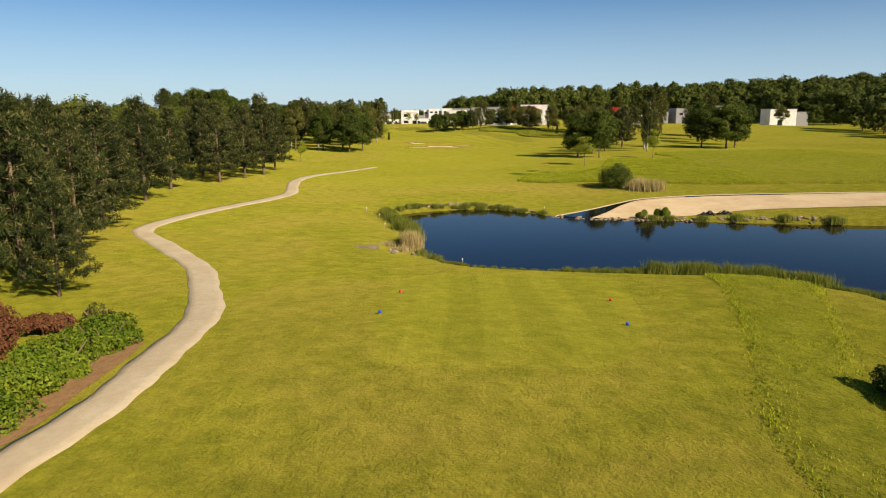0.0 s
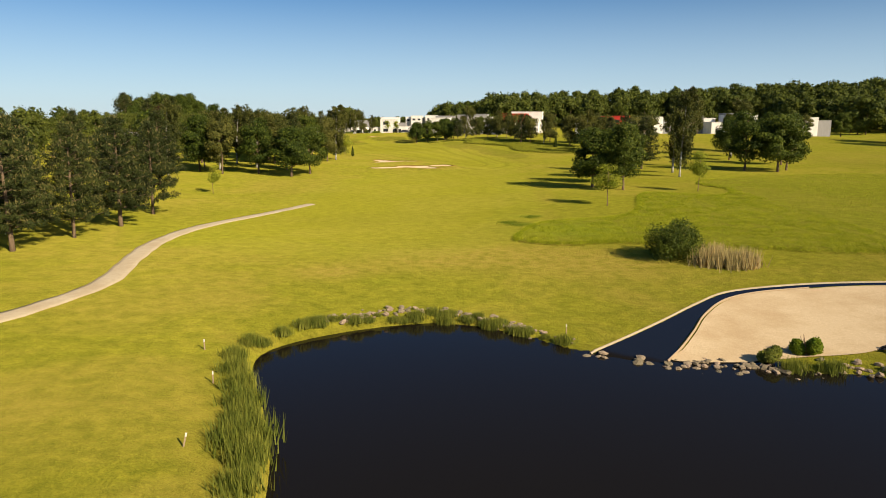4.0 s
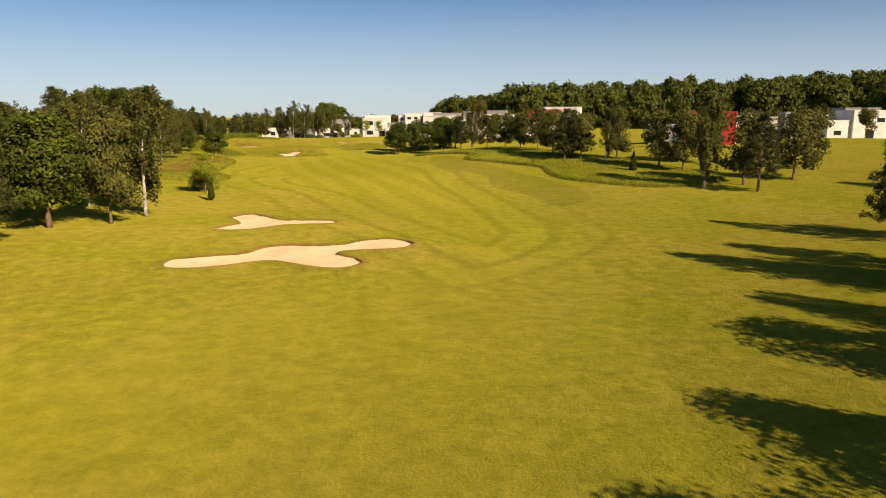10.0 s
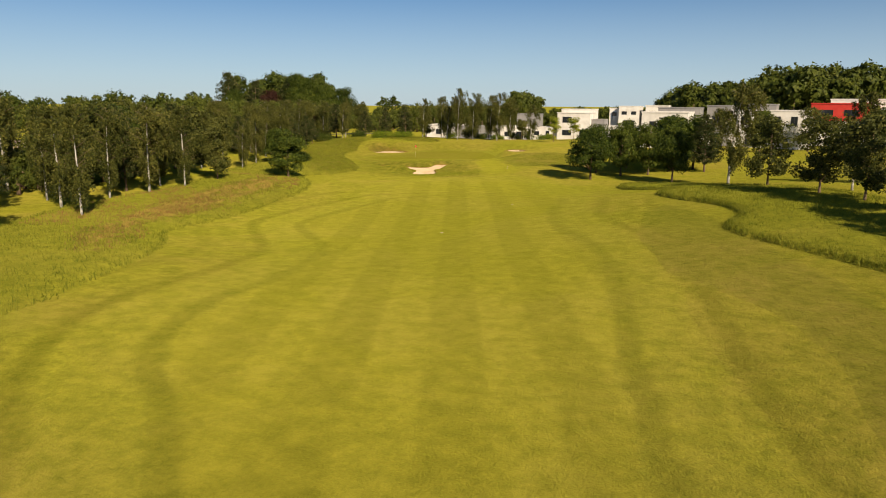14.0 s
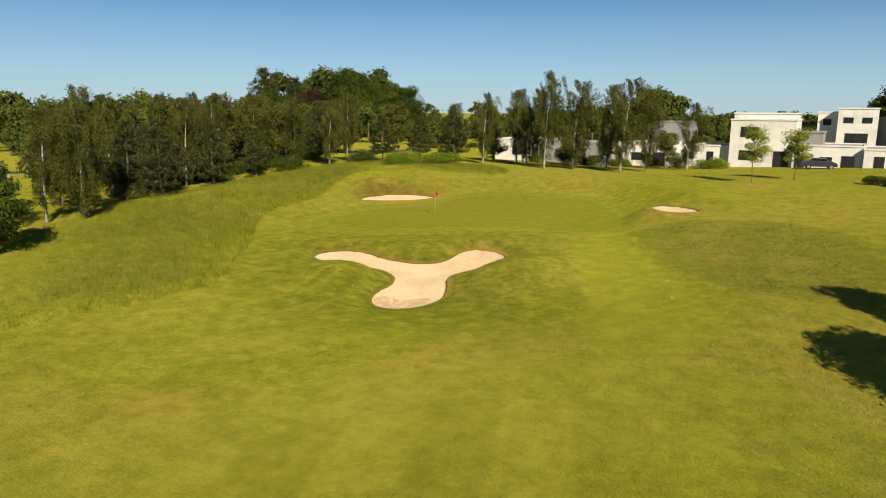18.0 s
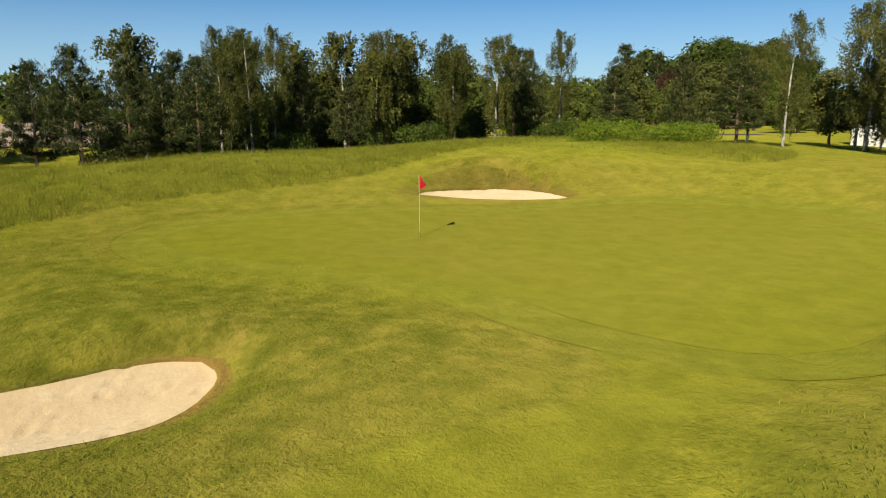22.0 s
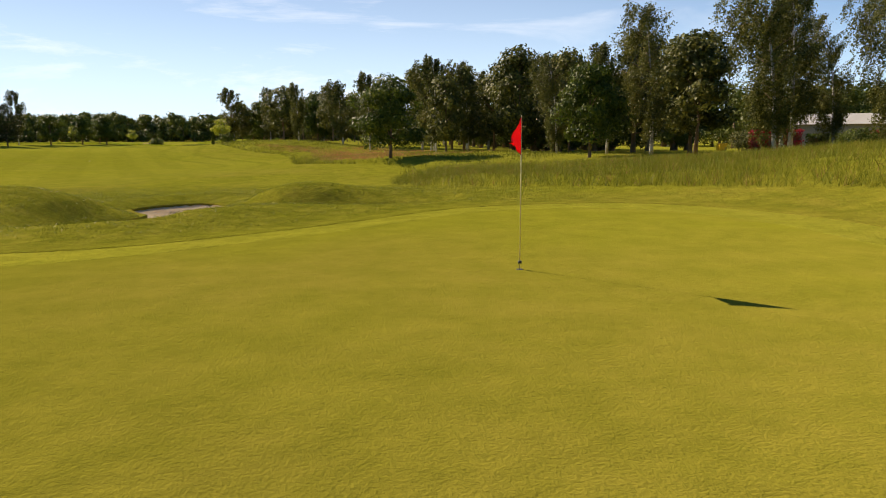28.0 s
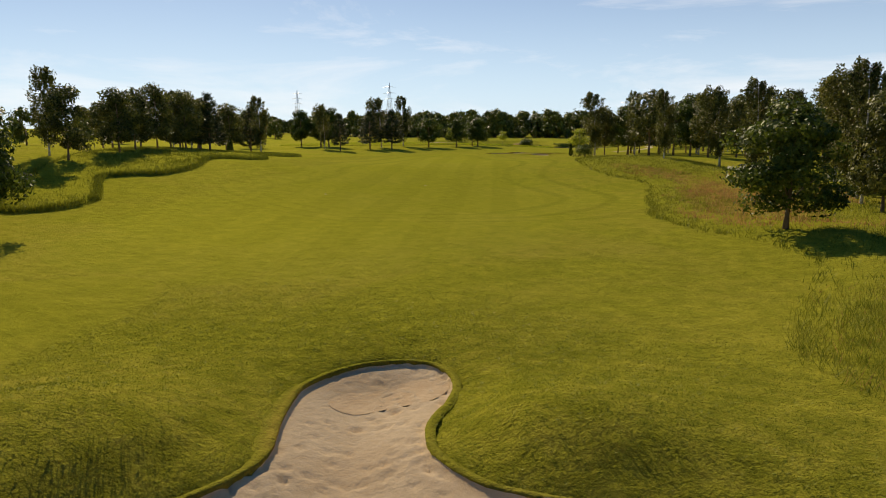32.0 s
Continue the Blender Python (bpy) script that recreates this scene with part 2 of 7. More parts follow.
    wave = calc("MULTIPLY", calc("MULTIPLY", fit(wave, 0.5, 0.95, 0.25, -1.0), near), calc("MULTIPLY", fit(wide, 0.3, 0.6, 0.45, 1.0), rows))
    val = calc("MULTIPLY", val, calc("ADD", wave, 1.0))
    if stripes:
        turn, period, depth, begin = stripes
        xyz = n.new("ShaderNodeSeparateXYZ")
        l.new(co, xyz.inputs[0])
        mp = n.new("ShaderNodeMapping")
        mp.inputs["Rotation"].default_value = (0, 0, radians(turn))
        l.new(co, mp.inputs[0])
        wv = n.new("ShaderNodeTexWave")
        wv.inputs["Scale"].default_value = 0.314 / period
        wv.inputs["Distortion"].default_value, wv.inputs["Detail"].default_value, wv.inputs["Detail Scale"].default_value = 0.5, 3.0, 0.35
        l.new(mp.outputs[0], wv.inputs[0])
        band = calc("MULTIPLY", calc("MULTIPLY", fit(wv.outputs["Fac"], 0.4, 0.6, -depth, depth), fit(patch, 0.3, 0.6, 0.5, 1.0)), fit(xyz.outputs[1], begin - 20.0, begin + 12.0, 0.15, 1.0))
        val = calc("MULTIPLY", val, calc("ADD", calc("MULTIPLY", band, mown), 1.0))
    hs = n.new("ShaderNodeHueSaturation")
    l.new(col, hs.inputs["Color"])
    l.new(val, hs.inputs["Value"])
    l.new(hs.outputs[0], bs.inputs["Base Color"])
    bp = n.new("ShaderNodeBump")
    bp.inputs["Strength"].default_value, bp.inputs["Distance"].default_value = bump, 0.08
    high = calc("ADD", noise_at(fine * 1.6, 4.0, 0.7), calc("MULTIPLY", noise_at(1.7, 5.0, 0.6), 2.2))
    l.new(high, bp.inputs["Height"])
    l.new(bp.outputs[0], bs.inputs["Normal"])
    if gloss:
        gl = n.new("ShaderNodeBsdfGlossy")
        gl.inputs["Color"].default_value, gl.inputs["Roughness"].default_value = (0.56, 0.54, 0.05, 1), 0.72
        l.new(bp.outputs[0], gl.inputs["Normal"])
        sh = n.new("ShaderNodeMixShader")
        sh.inputs[0].default_value = gloss
        l.new(bs.outputs[0], sh.inputs[1])
        l.new(gl.outputs[0], sh.inputs[2])
        l.new(sh.outputs[0], n["Material Output"].inputs["Surface"])
    return m


ROUGH = ((0.088, 0.094, 0.010), (0.272, 0.239, 0.026), (0.262, 0.188, 0.042))
M_ROUGH = turf("mown_rough", *ROUGH, 0.68)
M_FAIR = turf("fairway_grass", (0.142, 0.134, 0.013), (0.233, 0.203, 0.022), (0.223, 0.181, 0.033), 0.5, ROUGH, 0.8, (-17.0, 4.6, 0.09, 165.0))
M_SEMI = turf("semi_rough_grass", (0.116, 0.118, 0.013), (0.250, 0.222, 0.023), (0.234, 0.185, 0.036), 0.6, ROUGH, 0.85)
M_TEE = turf("tee_grass", (0.128, 0.128, 0.013), (0.212, 0.192, 0.021), (0.203, 0.168, 0.033), 0.4, ROUGH, 0.8, (2.0, 2.6, 0.12, 5.0))
M_GREEN = turf("putting_green_grass", (0.136, 0.132, 0.012), (0.208, 0.191, 0.018), (0.204, 0.160, 0.027), 0.8, None, 0.4, None, 16.0, 0.0, 0.35, 0.24, 0.45, 0.0)
M_FRINGE = turf("fringe_grass", (0.125, 0.127, 0.014), (0.233, 0.207, 0.025), (0.209, 0.171, 0.035), 0.5, None, 0.7, None, 9.0, 0.0, 0.4)
M_APPR = turf("approach_grass", (0.142, 0.138, 0.013), (0.236, 0.210, 0.021), (0.226, 0.182, 0.032), 0.4, ROUGH, 0.8, None, 9.0, 0.0)
M_LONG = turf("long_rough_ground", (0.060, 0.070, 0.009), (0.205, 0.190, 0.020), (0.205, 0.150, 0.034), 0.35, ROUGH, 1.0, None, 4.0, 0.0)
M_DEEP = turf("deep_rough_grass", (0.062, 0.064, 0.009), (0.172, 0.158, 0.020), (0.190, 0.135, 0.034), 0.85, ROUGH, 1.0, None, 5.0, 0.0)
M_FESCUE = turf("fescue_ground", (0.165, 0.108, 0.028), (0.315, 0.170, 0.060), (0.115, 0.105, 0.018), 0.5, ((0.107, 0.115, 0.012), (0.258, 0.229, 0.023), (0.219, 0.164, 0.034)), 1.0, None, 4.0, 0.0)
M_LIP = turf("bunker_lip_turf", (0.075, 0.060, 0.013), (0.200, 0.140, 0.033), (0.235, 0.118, 0.041), 1.0, ROUGH, 1.0, None, 6.0, 0.0)
# dry brown lip; its dark green has the shade under the lip put into it
M_EDGE_SHADE = turf("bunker_edge_shade_turf", (0.070, 0.055, 0.013), (0.190, 0.135, 0.033), (0.235, 0.118, 0.041), 1.0, ((0.050, 0.056, 0.008), (0.150, 0.142, 0.018), (0.15, 0.115, 0.03)), 1.0, None, 6.0, 0.0)
M_SAND = mat("bunker_sand", (0.525, 0.402, 0.248), (0.62, 0.488, 0.31), 6.0, 0.95, 0.6, 7.0, c=(0.40, 0.27, 0.14), c_scale=0.32, c_amount=0.5, spec=0.0, diffuse=0.7)
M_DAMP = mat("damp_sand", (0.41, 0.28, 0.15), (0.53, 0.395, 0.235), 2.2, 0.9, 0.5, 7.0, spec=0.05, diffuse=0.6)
M_PATH = mat("compacted_path", (0.42, 0.345, 0.235), (0.52, 0.435, 0.305), 3.0, 0.95, 0.5, 25.0, c=(0.38, 0.29, 0.18), c_scale=0.3, spec=0.1)
M_BARK = mat("bark", (0.14, 0.095, 0.06), (0.26, 0.185, 0.12), 6.0, 0.95, 0.8, 12.0, stretch=(1, 1, 0.25), spec=0.1)
M_BIRCHBARK = mat("birch_bark", (0.62, 0.60, 0.54), (0.42, 0.39, 0.34), 5.0, 0.8, 0.4, 10.0, c=(0.05, 0.045, 0.04), c_scale=2.5, c_amount=0.8, stretch=(0.5, 0.5, 2.0), spec=0.2)
M_PINE = leafy("pine_needles", (0.012, 0.021, 0.006), (0.068, 0.083, 0.020), 0.4, 0.2, 0.06)
M_PINETIP = leafy("pine_shoots", (0.10, 0.10, 0.03), (0.175, 0.15, 0.05), 0.3, 0.15, 0.15)
M_BIRCH = leafy("birch_leaves", (0.026, 0.038, 0.008), (0.165, 0.166, 0.034), 0.5, 0.2, 0.22)
M_OAK = leafy("broad_leaves", (0.018, 0.035, 0.006), (0.112, 0.148, 0.018), 0.5, 0.2, 0.24)
M_YOUNG = leafy("young_leaves", (0.20, 0.26, 0.02), (0.34, 0.35, 0.04), 0.3, 0.15, 0.4)
M_FAR = leafy("woodland_leaves", (0.030, 0.048, 0.008), (0.125, 0.145, 0.022), 0.3, 0.2, 0.14)
M_COPPER = leafy("copper_leaves", (0.13, 0.045, 0.025), (0.20, 0.10, 0.04), 0.35, 0.15, 0.3)
M_PURPLE = leafy("purple_leaves", (0.030, 0.013, 0.010), (0.085, 0.036, 0.022), 0.35, 0.15, 0.2)
M_RED = leafy("red_leaves", (0.25, 0.012, 0.02), (0.34, 0.03, 0.04), 0.35, 0.1, 0.3)
M_HEDGE = leafy("hedge_leaves", (0.10, 0.17, 0.012), (0.24, 0.29, 0.025), 0.35, 0.15, 0.35)
M_REED = leafy("reed_blades", (0.13, 0.17, 0.024), (0.28, 0.28, 0.05), 0.3, 0.1, 0.35)
M_STRAW = leafy("dry_reed_stems", (0.40, 0.32, 0.13), (0.54, 0.43, 0.20), 0.3, 0.1, 0.2)
M_BLADE = leafy("long_grass_blades", (0.105, 0.130, 0.011), (0.262, 0.262, 0.030), 0.35, 0.0, 0.14, 0.05)
M_BLADE2 = leafy("bright_grass_blades", (0.205, 0.26, 0.011), (0.44, 0.46, 0.028), 0.3, 0.0, 0.2, 0.05)
M_TUFT = leafy("mown_grass_blades", (0.13, 0.156, 0.012), (0.245, 0.262, 0.025), 0.3, 0.0, 0.14, 0.05)
M_SEED = leafy("seeding_grass_blades", (0.27, 0.145, 0.045), (0.34, 0.19, 0.08), 0.3, 0.0, 0.35, 0.05)
M_ROCK = mat("bank_stone", (0.19, 0.145, 0.095), (0.36, 0.285, 0.195), 3.0, 0.9, 0.8, 6.0, objvar=0.35, spec=0.2)
M_MULCH = mat("bark_mulch", (0.20, 0.11, 0.05), (0.32, 0.19, 0.09), 5.0, 0.95, 1.0, 12.0, spec=0.1)
M_WHITE = mat("white_render", (0.74, 0.71, 0.66), (0.80, 0.77, 0.72), 0.7, 0.85, 0.2, 30.0, c=(0.50, 0.47, 0.42), c_scale=0.4, c_amount=0.5)
M_GREY = mat("grey_cladding", (0.25, 0.24, 0.23), (0.32, 0.31, 0.30), 0.8, 0.7, 0.2, 8.0, stretch=(4, 4, 0.5))
M_REDCLAD = mat("red_cladding", (0.55, 0.035, 0.025), (0.62, 0.06, 0.04), 0.8, 0.6, 0.1, 8.0)
M_ROOF = mat("flat_roof_membrane", (0.30, 0.29, 0.28), (0.38, 0.37, 0.35), 1.0, 0.9)
M_TILE = mat("weathered_roof_sheet", (0.27, 0.205, 0.165), (0.34, 0.265, 0.215), 1.2, 0.9, 0.5, 6.0, c=(0.30, 0.22, 0.18), c_scale=0.3, stretch=(3, 0.6, 1))
M_RUST = mat("rusty_roof_sheet", (0.38, 0.09, 0.05), (0.46, 0.14, 0.08), 2.0, 0.85, 0.4, 6.0)
M_DARK = mat("dark_frame", (0.03, 0.03, 0.033), (0.045, 0.045, 0.05), 3.0, 0.5)
M_GLASS = mat("window_glass", (0.02, 0.025, 0.03), (0.03, 0.035, 0.04), 0.5, 0.06, spec=0.6)
M_CARW = mat("white_car_paint", (0.72, 0.73, 0.74), (0.76, 0.77, 0.78), 1.0, 0.25, spec=0.6)
M_CARD = mat("dark_car_paint", (0.03, 0.035, 0.05), (0.05, 0.05, 0.07), 1.0, 0.25, spec=0.6)
M_TYRE = mat("tyre_rubber", (0.015, 0.015, 0.015), (0.03, 0.03, 0.03), 5.0, 0.85)
M_METAL = mat("light_metal", (0.5, 0.5, 0.5), (0.6, 0.6, 0.6), 3.0, 0.4, metal=0.9)
M_POLE = mat("flagstick_paint", (0.60, 0.52, 0.26), (0.70, 0.62, 0.34), 3.0, 0.5)
M_FLAG = mat("red_flag_cloth", (0.62, 0.015, 0.03), (0.70, 0.03, 0.045), 4.0, 0.7, 0.2, 60.0)
M_BLUE = mat("blue_marker_paint", (0.01, 0.06, 0.5), (0.02, 0.09, 0.6), 4.0, 0.4)
M_REDP = mat("red_marker_paint", (0.55, 0.03, 0.02), (0.65, 0.06, 0.03), 4.0, 0.4)
M_WOODW = mat("white_painted_wood", (0.70, 0.66, 0.58), (0.78, 0.74, 0.66), 5.0, 0.7)
M_TIMBER = mat("edging_timber", (0.33, 0.24, 0.15), (0.45, 0.33, 0.21), 4.0, 0.9, 0.6, 10.0, stretch=(1, 1, 4))
M_ASPH = mat("asphalt", (0.045, 0.045, 0.047), (0.07, 0.07, 0.07), 4.0, 0.9, 0.4, 30.0)
M_WATER = bpy.data.materials.new("pond_water")
M_WATER.use_nodes = True
_n, _l = M_WATER.node_tree.nodes, M_WATER.node_tree.links
_b = _n["Principled BSDF"]
_b.inputs["Base Color"].default_value = (0.011, 0.009, 0.006, 1)
_b.inputs["Specular IOR Level"].default_value = 0.17
_b.inputs["Roughness"].default_value, _b.inputs["IOR"].default_value = 0.04, 1.33
_t = _n.new("ShaderNodeTexNoise")
_t.inputs["Scale"].default_value, _t.inputs["Detail"].default_value = 2.2, 3.0
_c = _n.new("ShaderNodeTexCoord")
_l.new(_c.outputs["Object"], _t.inputs["Vector"])
_p = _n.new("ShaderNodeBump")
_p.inputs["Strength"].default_value, _p.inputs["Distance"].default_value = 0.046, 0.03
_l.new(_t.outputs[0], _p.inputs["Height"])
_l.new(_p.outputs[0], _b.inputs["Normal"])

# ---- plan of the ground ----
HILLS = [
    (0, 18, 12.0, 1.41), (-20, 40, 18.8, -0.17), (20, 60, 18.8, -1.5), (0, 85, 21.0, -0.69),
    (-15, 120, 21.0, -1.41), (25, 120, 21.0, 0.43), (-12, 175, 21.0, 0.41), (15, 165, 21.0, -0.69),
    (45, 150, 26.2, 0.45), (-45, 110, 26.2, 0.94), (-30, 215, 18.8, 1.56), (0, 215, 18.8, -0.4),
    (30, 240, 18.8, 0.93), (12, 260, 16.5, 1.25), (-20, 250, 18.8, -1.75), (-50, 265, 18.8, 0.57),
    (5, 300, 16.5, 0.11), (30, 290, 21.0, 0.16), (-25, 300, 13.5, -1.11), (-45, 300, 15.0, -0.33),
    (-66, 305, 15.0, 0.47), (-40, 327, 11.2, -1.36), (-15, 330, 15.0, 0.97), (-62, 340, 16.5, 0.94),
    (-35, 357, 13.5, 0.54), (-30, 382, 16.5, -0.98), (0, 350, 18.8, 0.86), (60, 260, 26.2, 1.56),
    (-40, 430, 55.0, 1.0), (40, 400, 60.0, 1.6), (110, 280, 50.0, 3.0), (-110, 330, 40.0, 1.5),
]
WATER_Z = -1.72


def smooth(e0, e1, v):
    t = np.clip((v - e0) / (e1 - e0), 0, 1)
    return t * t * (3 - 2 * t)


def closed(points, per=6):
    """A smooth closed line through a few corners of the plan."""
    p = np.array(points, float)
    a, b, c, d = np.roll(p, 1, 0), p, np.roll(p, -1, 0), np.roll(p, -2, 0)
    out = []
    for t in np.arange(per) / per:
        out.append(0.5 * (2 * b + (c - a) * t + (2 * a - 5 * b + 4 * c - d) * t * t + (3 * b - a - 3 * c + d) * t**3))
    return np.stack(out, 1).reshape(-1, 2)


def inside(line, x, y):
    """How far points lie inside a closed line (negative: outside it), up to 12 m."""
    x, y = np.asarray(x, float), np.asarray(y, float)
    shape = x.shape
    x, y = x.ravel(), y.ravel()
    out = np.full(x.shape, -12.0)
    near = np.flatnonzero((x > line[:, 0].min() - 12) & (x < line[:, 0].max() + 12) & (y > line[:, 1].min() - 12) & (y < line[:, 1].max() + 12))
    for part in np.array_split(near, max(1, len(near) // 4000)):
        if not len(part):
            continue
        px, py = x[part, None], y[part, None]
        ax, ay = line[:, 0], line[:, 1]
        bx, by = np.roll(ax, -1), np.roll(ay, -1)
        t = np.clip(((px - ax) * (bx - ax) + (py - ay) * (by - ay)) / ((bx - ax) ** 2 + (by - ay) ** 2 + 1e-9), 0, 1)
        dist = np.sqrt(((px - ax - t * (bx - ax)) ** 2 + (py - ay - t * (by - ay)) ** 2).min(1))
        cross = ((ay > py) != (by > py)) & (px < (bx - ax) * (py - ay) / (by - ay + 1e-12) + ax)
        out[part] = np.where(cross.sum(1) % 2 == 1, dist, -dist)
    return out.clip(-12, 12).reshape(shape)


# outline, level of the rim, its slope along x and y and from where, depth of the sand below the rim, raised rim
BUNKER_LINES = {
    "fairway": (closed([(-7.6, 164.4), (-7.4, 166.0), (-5.8, 166.9), (-3.5, 168.0), (-2.5, 170.2), (-1.1, 171.2), (0.7, 171.1), (2.3, 171.3), (3.6, 172.4), (4.8, 173.3), (6.2, 173.4), (7.5, 172.6), (8.0, 171.5), (7.4, 170.1), (6.0, 169.5), (4.3, 169.2), (3.1, 168.6), (3.1, 167.6), (4.4, 166.3), (5.0, 165.0), (4.4, 163.6), (3.2, 163.3), (1.6, 164.1), (-0.5, 165.5), (-1.9, 165.3), (-3.6, 164.0), (-5.4, 163.3), (-6.8, 163.4)], 4), 0.04, (0, 0), (0, 168), 0.26, 0.06),
    "upper": (closed([(-8.2, 176.9), (-7.6, 178.2), (-7.1, 179.5), (-7.7, 181.0), (-8.8, 182.8), (-8.7, 184.4), (-7.4, 185.2), (-5.9, 183.8), (-4.2, 181.9), (-2.2, 181.4), (-0.4, 181.4), (0.9, 180.5), (0.5, 179.5), (-1.4, 179.2), (-3.3, 178.7), (-4.2, 177.6), (-5.4, 176.5), (-7.0, 176.2)], 4), 0.3, (0, 0), (0, 181), 0.24, 0.06),
    "three_lobed": (closed([(-39.75, 304.2), (-39.5, 305.2), (-38.4, 306.1), (-36.9, 306.2), (-35.0, 305.5), (-33.1, 305.25), (-31.9, 305.7), (-31.4, 306.6), (-31.3, 308.0), (-31.4, 309.5), (-30.8, 310.7), (-29.6, 310.8), (-28.4, 310.0), (-28.0, 308.9), (-28.2, 307.0), (-28.6, 305.6), (-29.1, 304.2), (-29.1, 303.0), (-28.6, 301.9), (-28.0, 300.5), (-27.6, 299.3), (-27.7, 298.0), (-28.3, 296.9), (-29.3, 296.3), (-30.3, 296.5), (-31.1, 297.5), (-31.5, 298.9), (-31.6, 300.4), (-32.2, 301.7), (-33.6, 302.7), (-35.1, 302.8), (-37.0, 302.5), (-38.3, 302.8), (-39.3, 303.4)], 4), -0.80, (-0.02, 0.03), (-31, 303), 0.42, 0.05),
    "greenside": (closed([(-49.7, 325.3), (-51.0, 327.4), (-50.8, 330.0), (-48.9, 332.0), (-46.0, 332.6), (-45.1, 331.2), (-46.0, 328.4), (-47.6, 326.6)]), 0.04, (-0.025, 0), (-48, 329), 0.35, 0.1),
    "right": (closed([(-21.6, 324.9), (-20.6, 325.9), (-18.9, 325.6), (-17.8, 324.3), (-19.2, 323.1), (-20.8, 323.5)]), 1.3, (0, 0.05), (0, 324), 0.2, 0.1),
}
POND = closed([(-1.0, 46.2), (0.3, 44.2), (2.8, 42.2), (6.7, 41.3), (11.0, 41.0), (14.4, 40.6), (17.2, 40.0), (19.6, 38.9), (22.4, 34.8), (26.0, 28.0), (36.0, 22.0), (60.0, 26.0), (70.0, 48.0), (45.0, 60.0), (26.5, 63.0), (20.0, 63.8), (13.5, 65.6), (10.4, 67.4), (7.7, 70.4), (3.6, 72.4), (-2.0, 70.6), (-5.4, 66.6), (-3.6, 60.0), (-2.2, 54.5), (-2.0, 49.5)])
GREEN = closed([(-44.0, 311.8), (-46.0, 315.2), (-45.6, 321.0), (-42.9, 327.0), (-42.2, 334.2), (-37.0, 338.0), (-30.5, 336.6), (-26.0, 330.0), (-23.8, 324.0), (-24.2, 320.2), (-27.2, 318.6), (-31.5, 317.8), (-36.0, 315.0), (-40.0, 311.8)])
FAIRWAY = closed([(-14, 96), (2, 92), (10, 104), (13, 125), (15, 150), (16, 172), (13, 195), (9, 215), (6, 235), (0, 250), (-2, 268), (-8, 282), (-14, 289), (-21, 287), (-26, 280), (-25.5, 272), (-22.5, 265), (-24, 258), (-24.5, 249), (-19.5, 242), (-15.2, 235.5), (-13.4, 229), (-12.7, 222), (-12.3, 217), (-10.1, 211.5), (-5.8, 207), (-1, 200), (4, 188), (9.8, 177), (9.6, 168), (4, 157), (-6, 146), (-11, 130), (-15, 110)])
SEMI = closed([(-18, 90), (3, 86), (14, 100), (17, 125), (19, 150), (20, 175), (17, 198), (12, 218), (9, 238), (3, 254), (1, 270), (-5, 286), (-12, 293.5), (-22, 291), (-29.2, 280), (-29.4, 272), (-26.6, 264), (-28, 257), (-28.4, 247), (-22.6, 239.5), (-18.6, 233), (-17, 227), (-16.5, 220), (-15.5, 213.5), (-12.4, 208), (-8.5, 203), (-4, 195), (1.8, 185.5), (8.8, 176.6), (8.6, 168.5), (2.4, 159.5), (-8, 150), (-15, 130), (-19, 108)])
FRINGE = closed([(-45.0, 310.4), (-47.6, 315.0), (-47.0, 321.5), (-44.2, 327.6), (-43.4, 335.2), (-37.4, 339.6), (-29.6, 338.0), (-24.6, 330.6), (-22.2, 324.2), (-22.8, 319.0), (-27.0, 317.0), (-31.6, 316.2), (-36.0, 313.2), (-40.2, 310.0)])
TEE = closed([(-2.4, 21.0), (-2.6, 27), (-2.4, 32.6), (0.4, 35.6), (8.6, 35.4), (8.4, 28), (6.8, 21.0), (4.6, 18.4), (-1.0, 18.2)])
APPROACH = closed([(-27.6, 317.9), (-24.6, 315.8), (-24.6, 311.5), (-23.0, 306.5), (-20.8, 302.0), (-19.0, 295.0), (-15.4, 291.5), (-12.8, 297.5), (-15.2, 303.5), (-17.7, 308.0), (-20.0, 312.2), (-21.8, 315.6), (-22.6, 319.4), (-25.0, 320.0)])
SHEETS = ((APPROACH, 0.05), (FAIRWAY, 0.05), (SEMI, 0.06), (FRINGE, 0.06), (GREEN, 0.06), (TEE, 0.05))
MOUNDS = [(-34.0, 308.0, 1.5, 0.32), (-36.8, 308.8, 1.5, 0.22), (-32.9, 310.4, 1.3, 0.36), (-30.6, 312.4, 1.3, 0.22), (-39.8, 308.2, 1.4, 0.1), (-25.5, 304.2, 1.8, 0.8), (-24.6, 306.9, 1.7, 0.4), (-34.6, 300.1, 1.6, 0.62), (-37.0, 299.6, 1.7, 0.2), (-54.6, 331.6, 3.2, 0.8), (-50.2, 337.0, 3.0, 0.75), (-57.0, 317.0, 4.5, 0.6), (-58.0, 306.0, 4.5, 0.4), (-19.5, 329.0, 2.6, 0.6), (-1.0, 178.5, 5.0, 0.4), (-12.0, 300.0, 4.0, 0.4), (4.0, 281.0, 12.0, -0.95), (-38.0, 286.0, 6.0, -0.45), (16.0, 31.0, 4.0, 0.35), (-104.0, 335.0, 14.0, -1.6), (-71.5, 310.0, 5.5, -1.3), (-76.0, 328.0, 7.0, -1.2)]


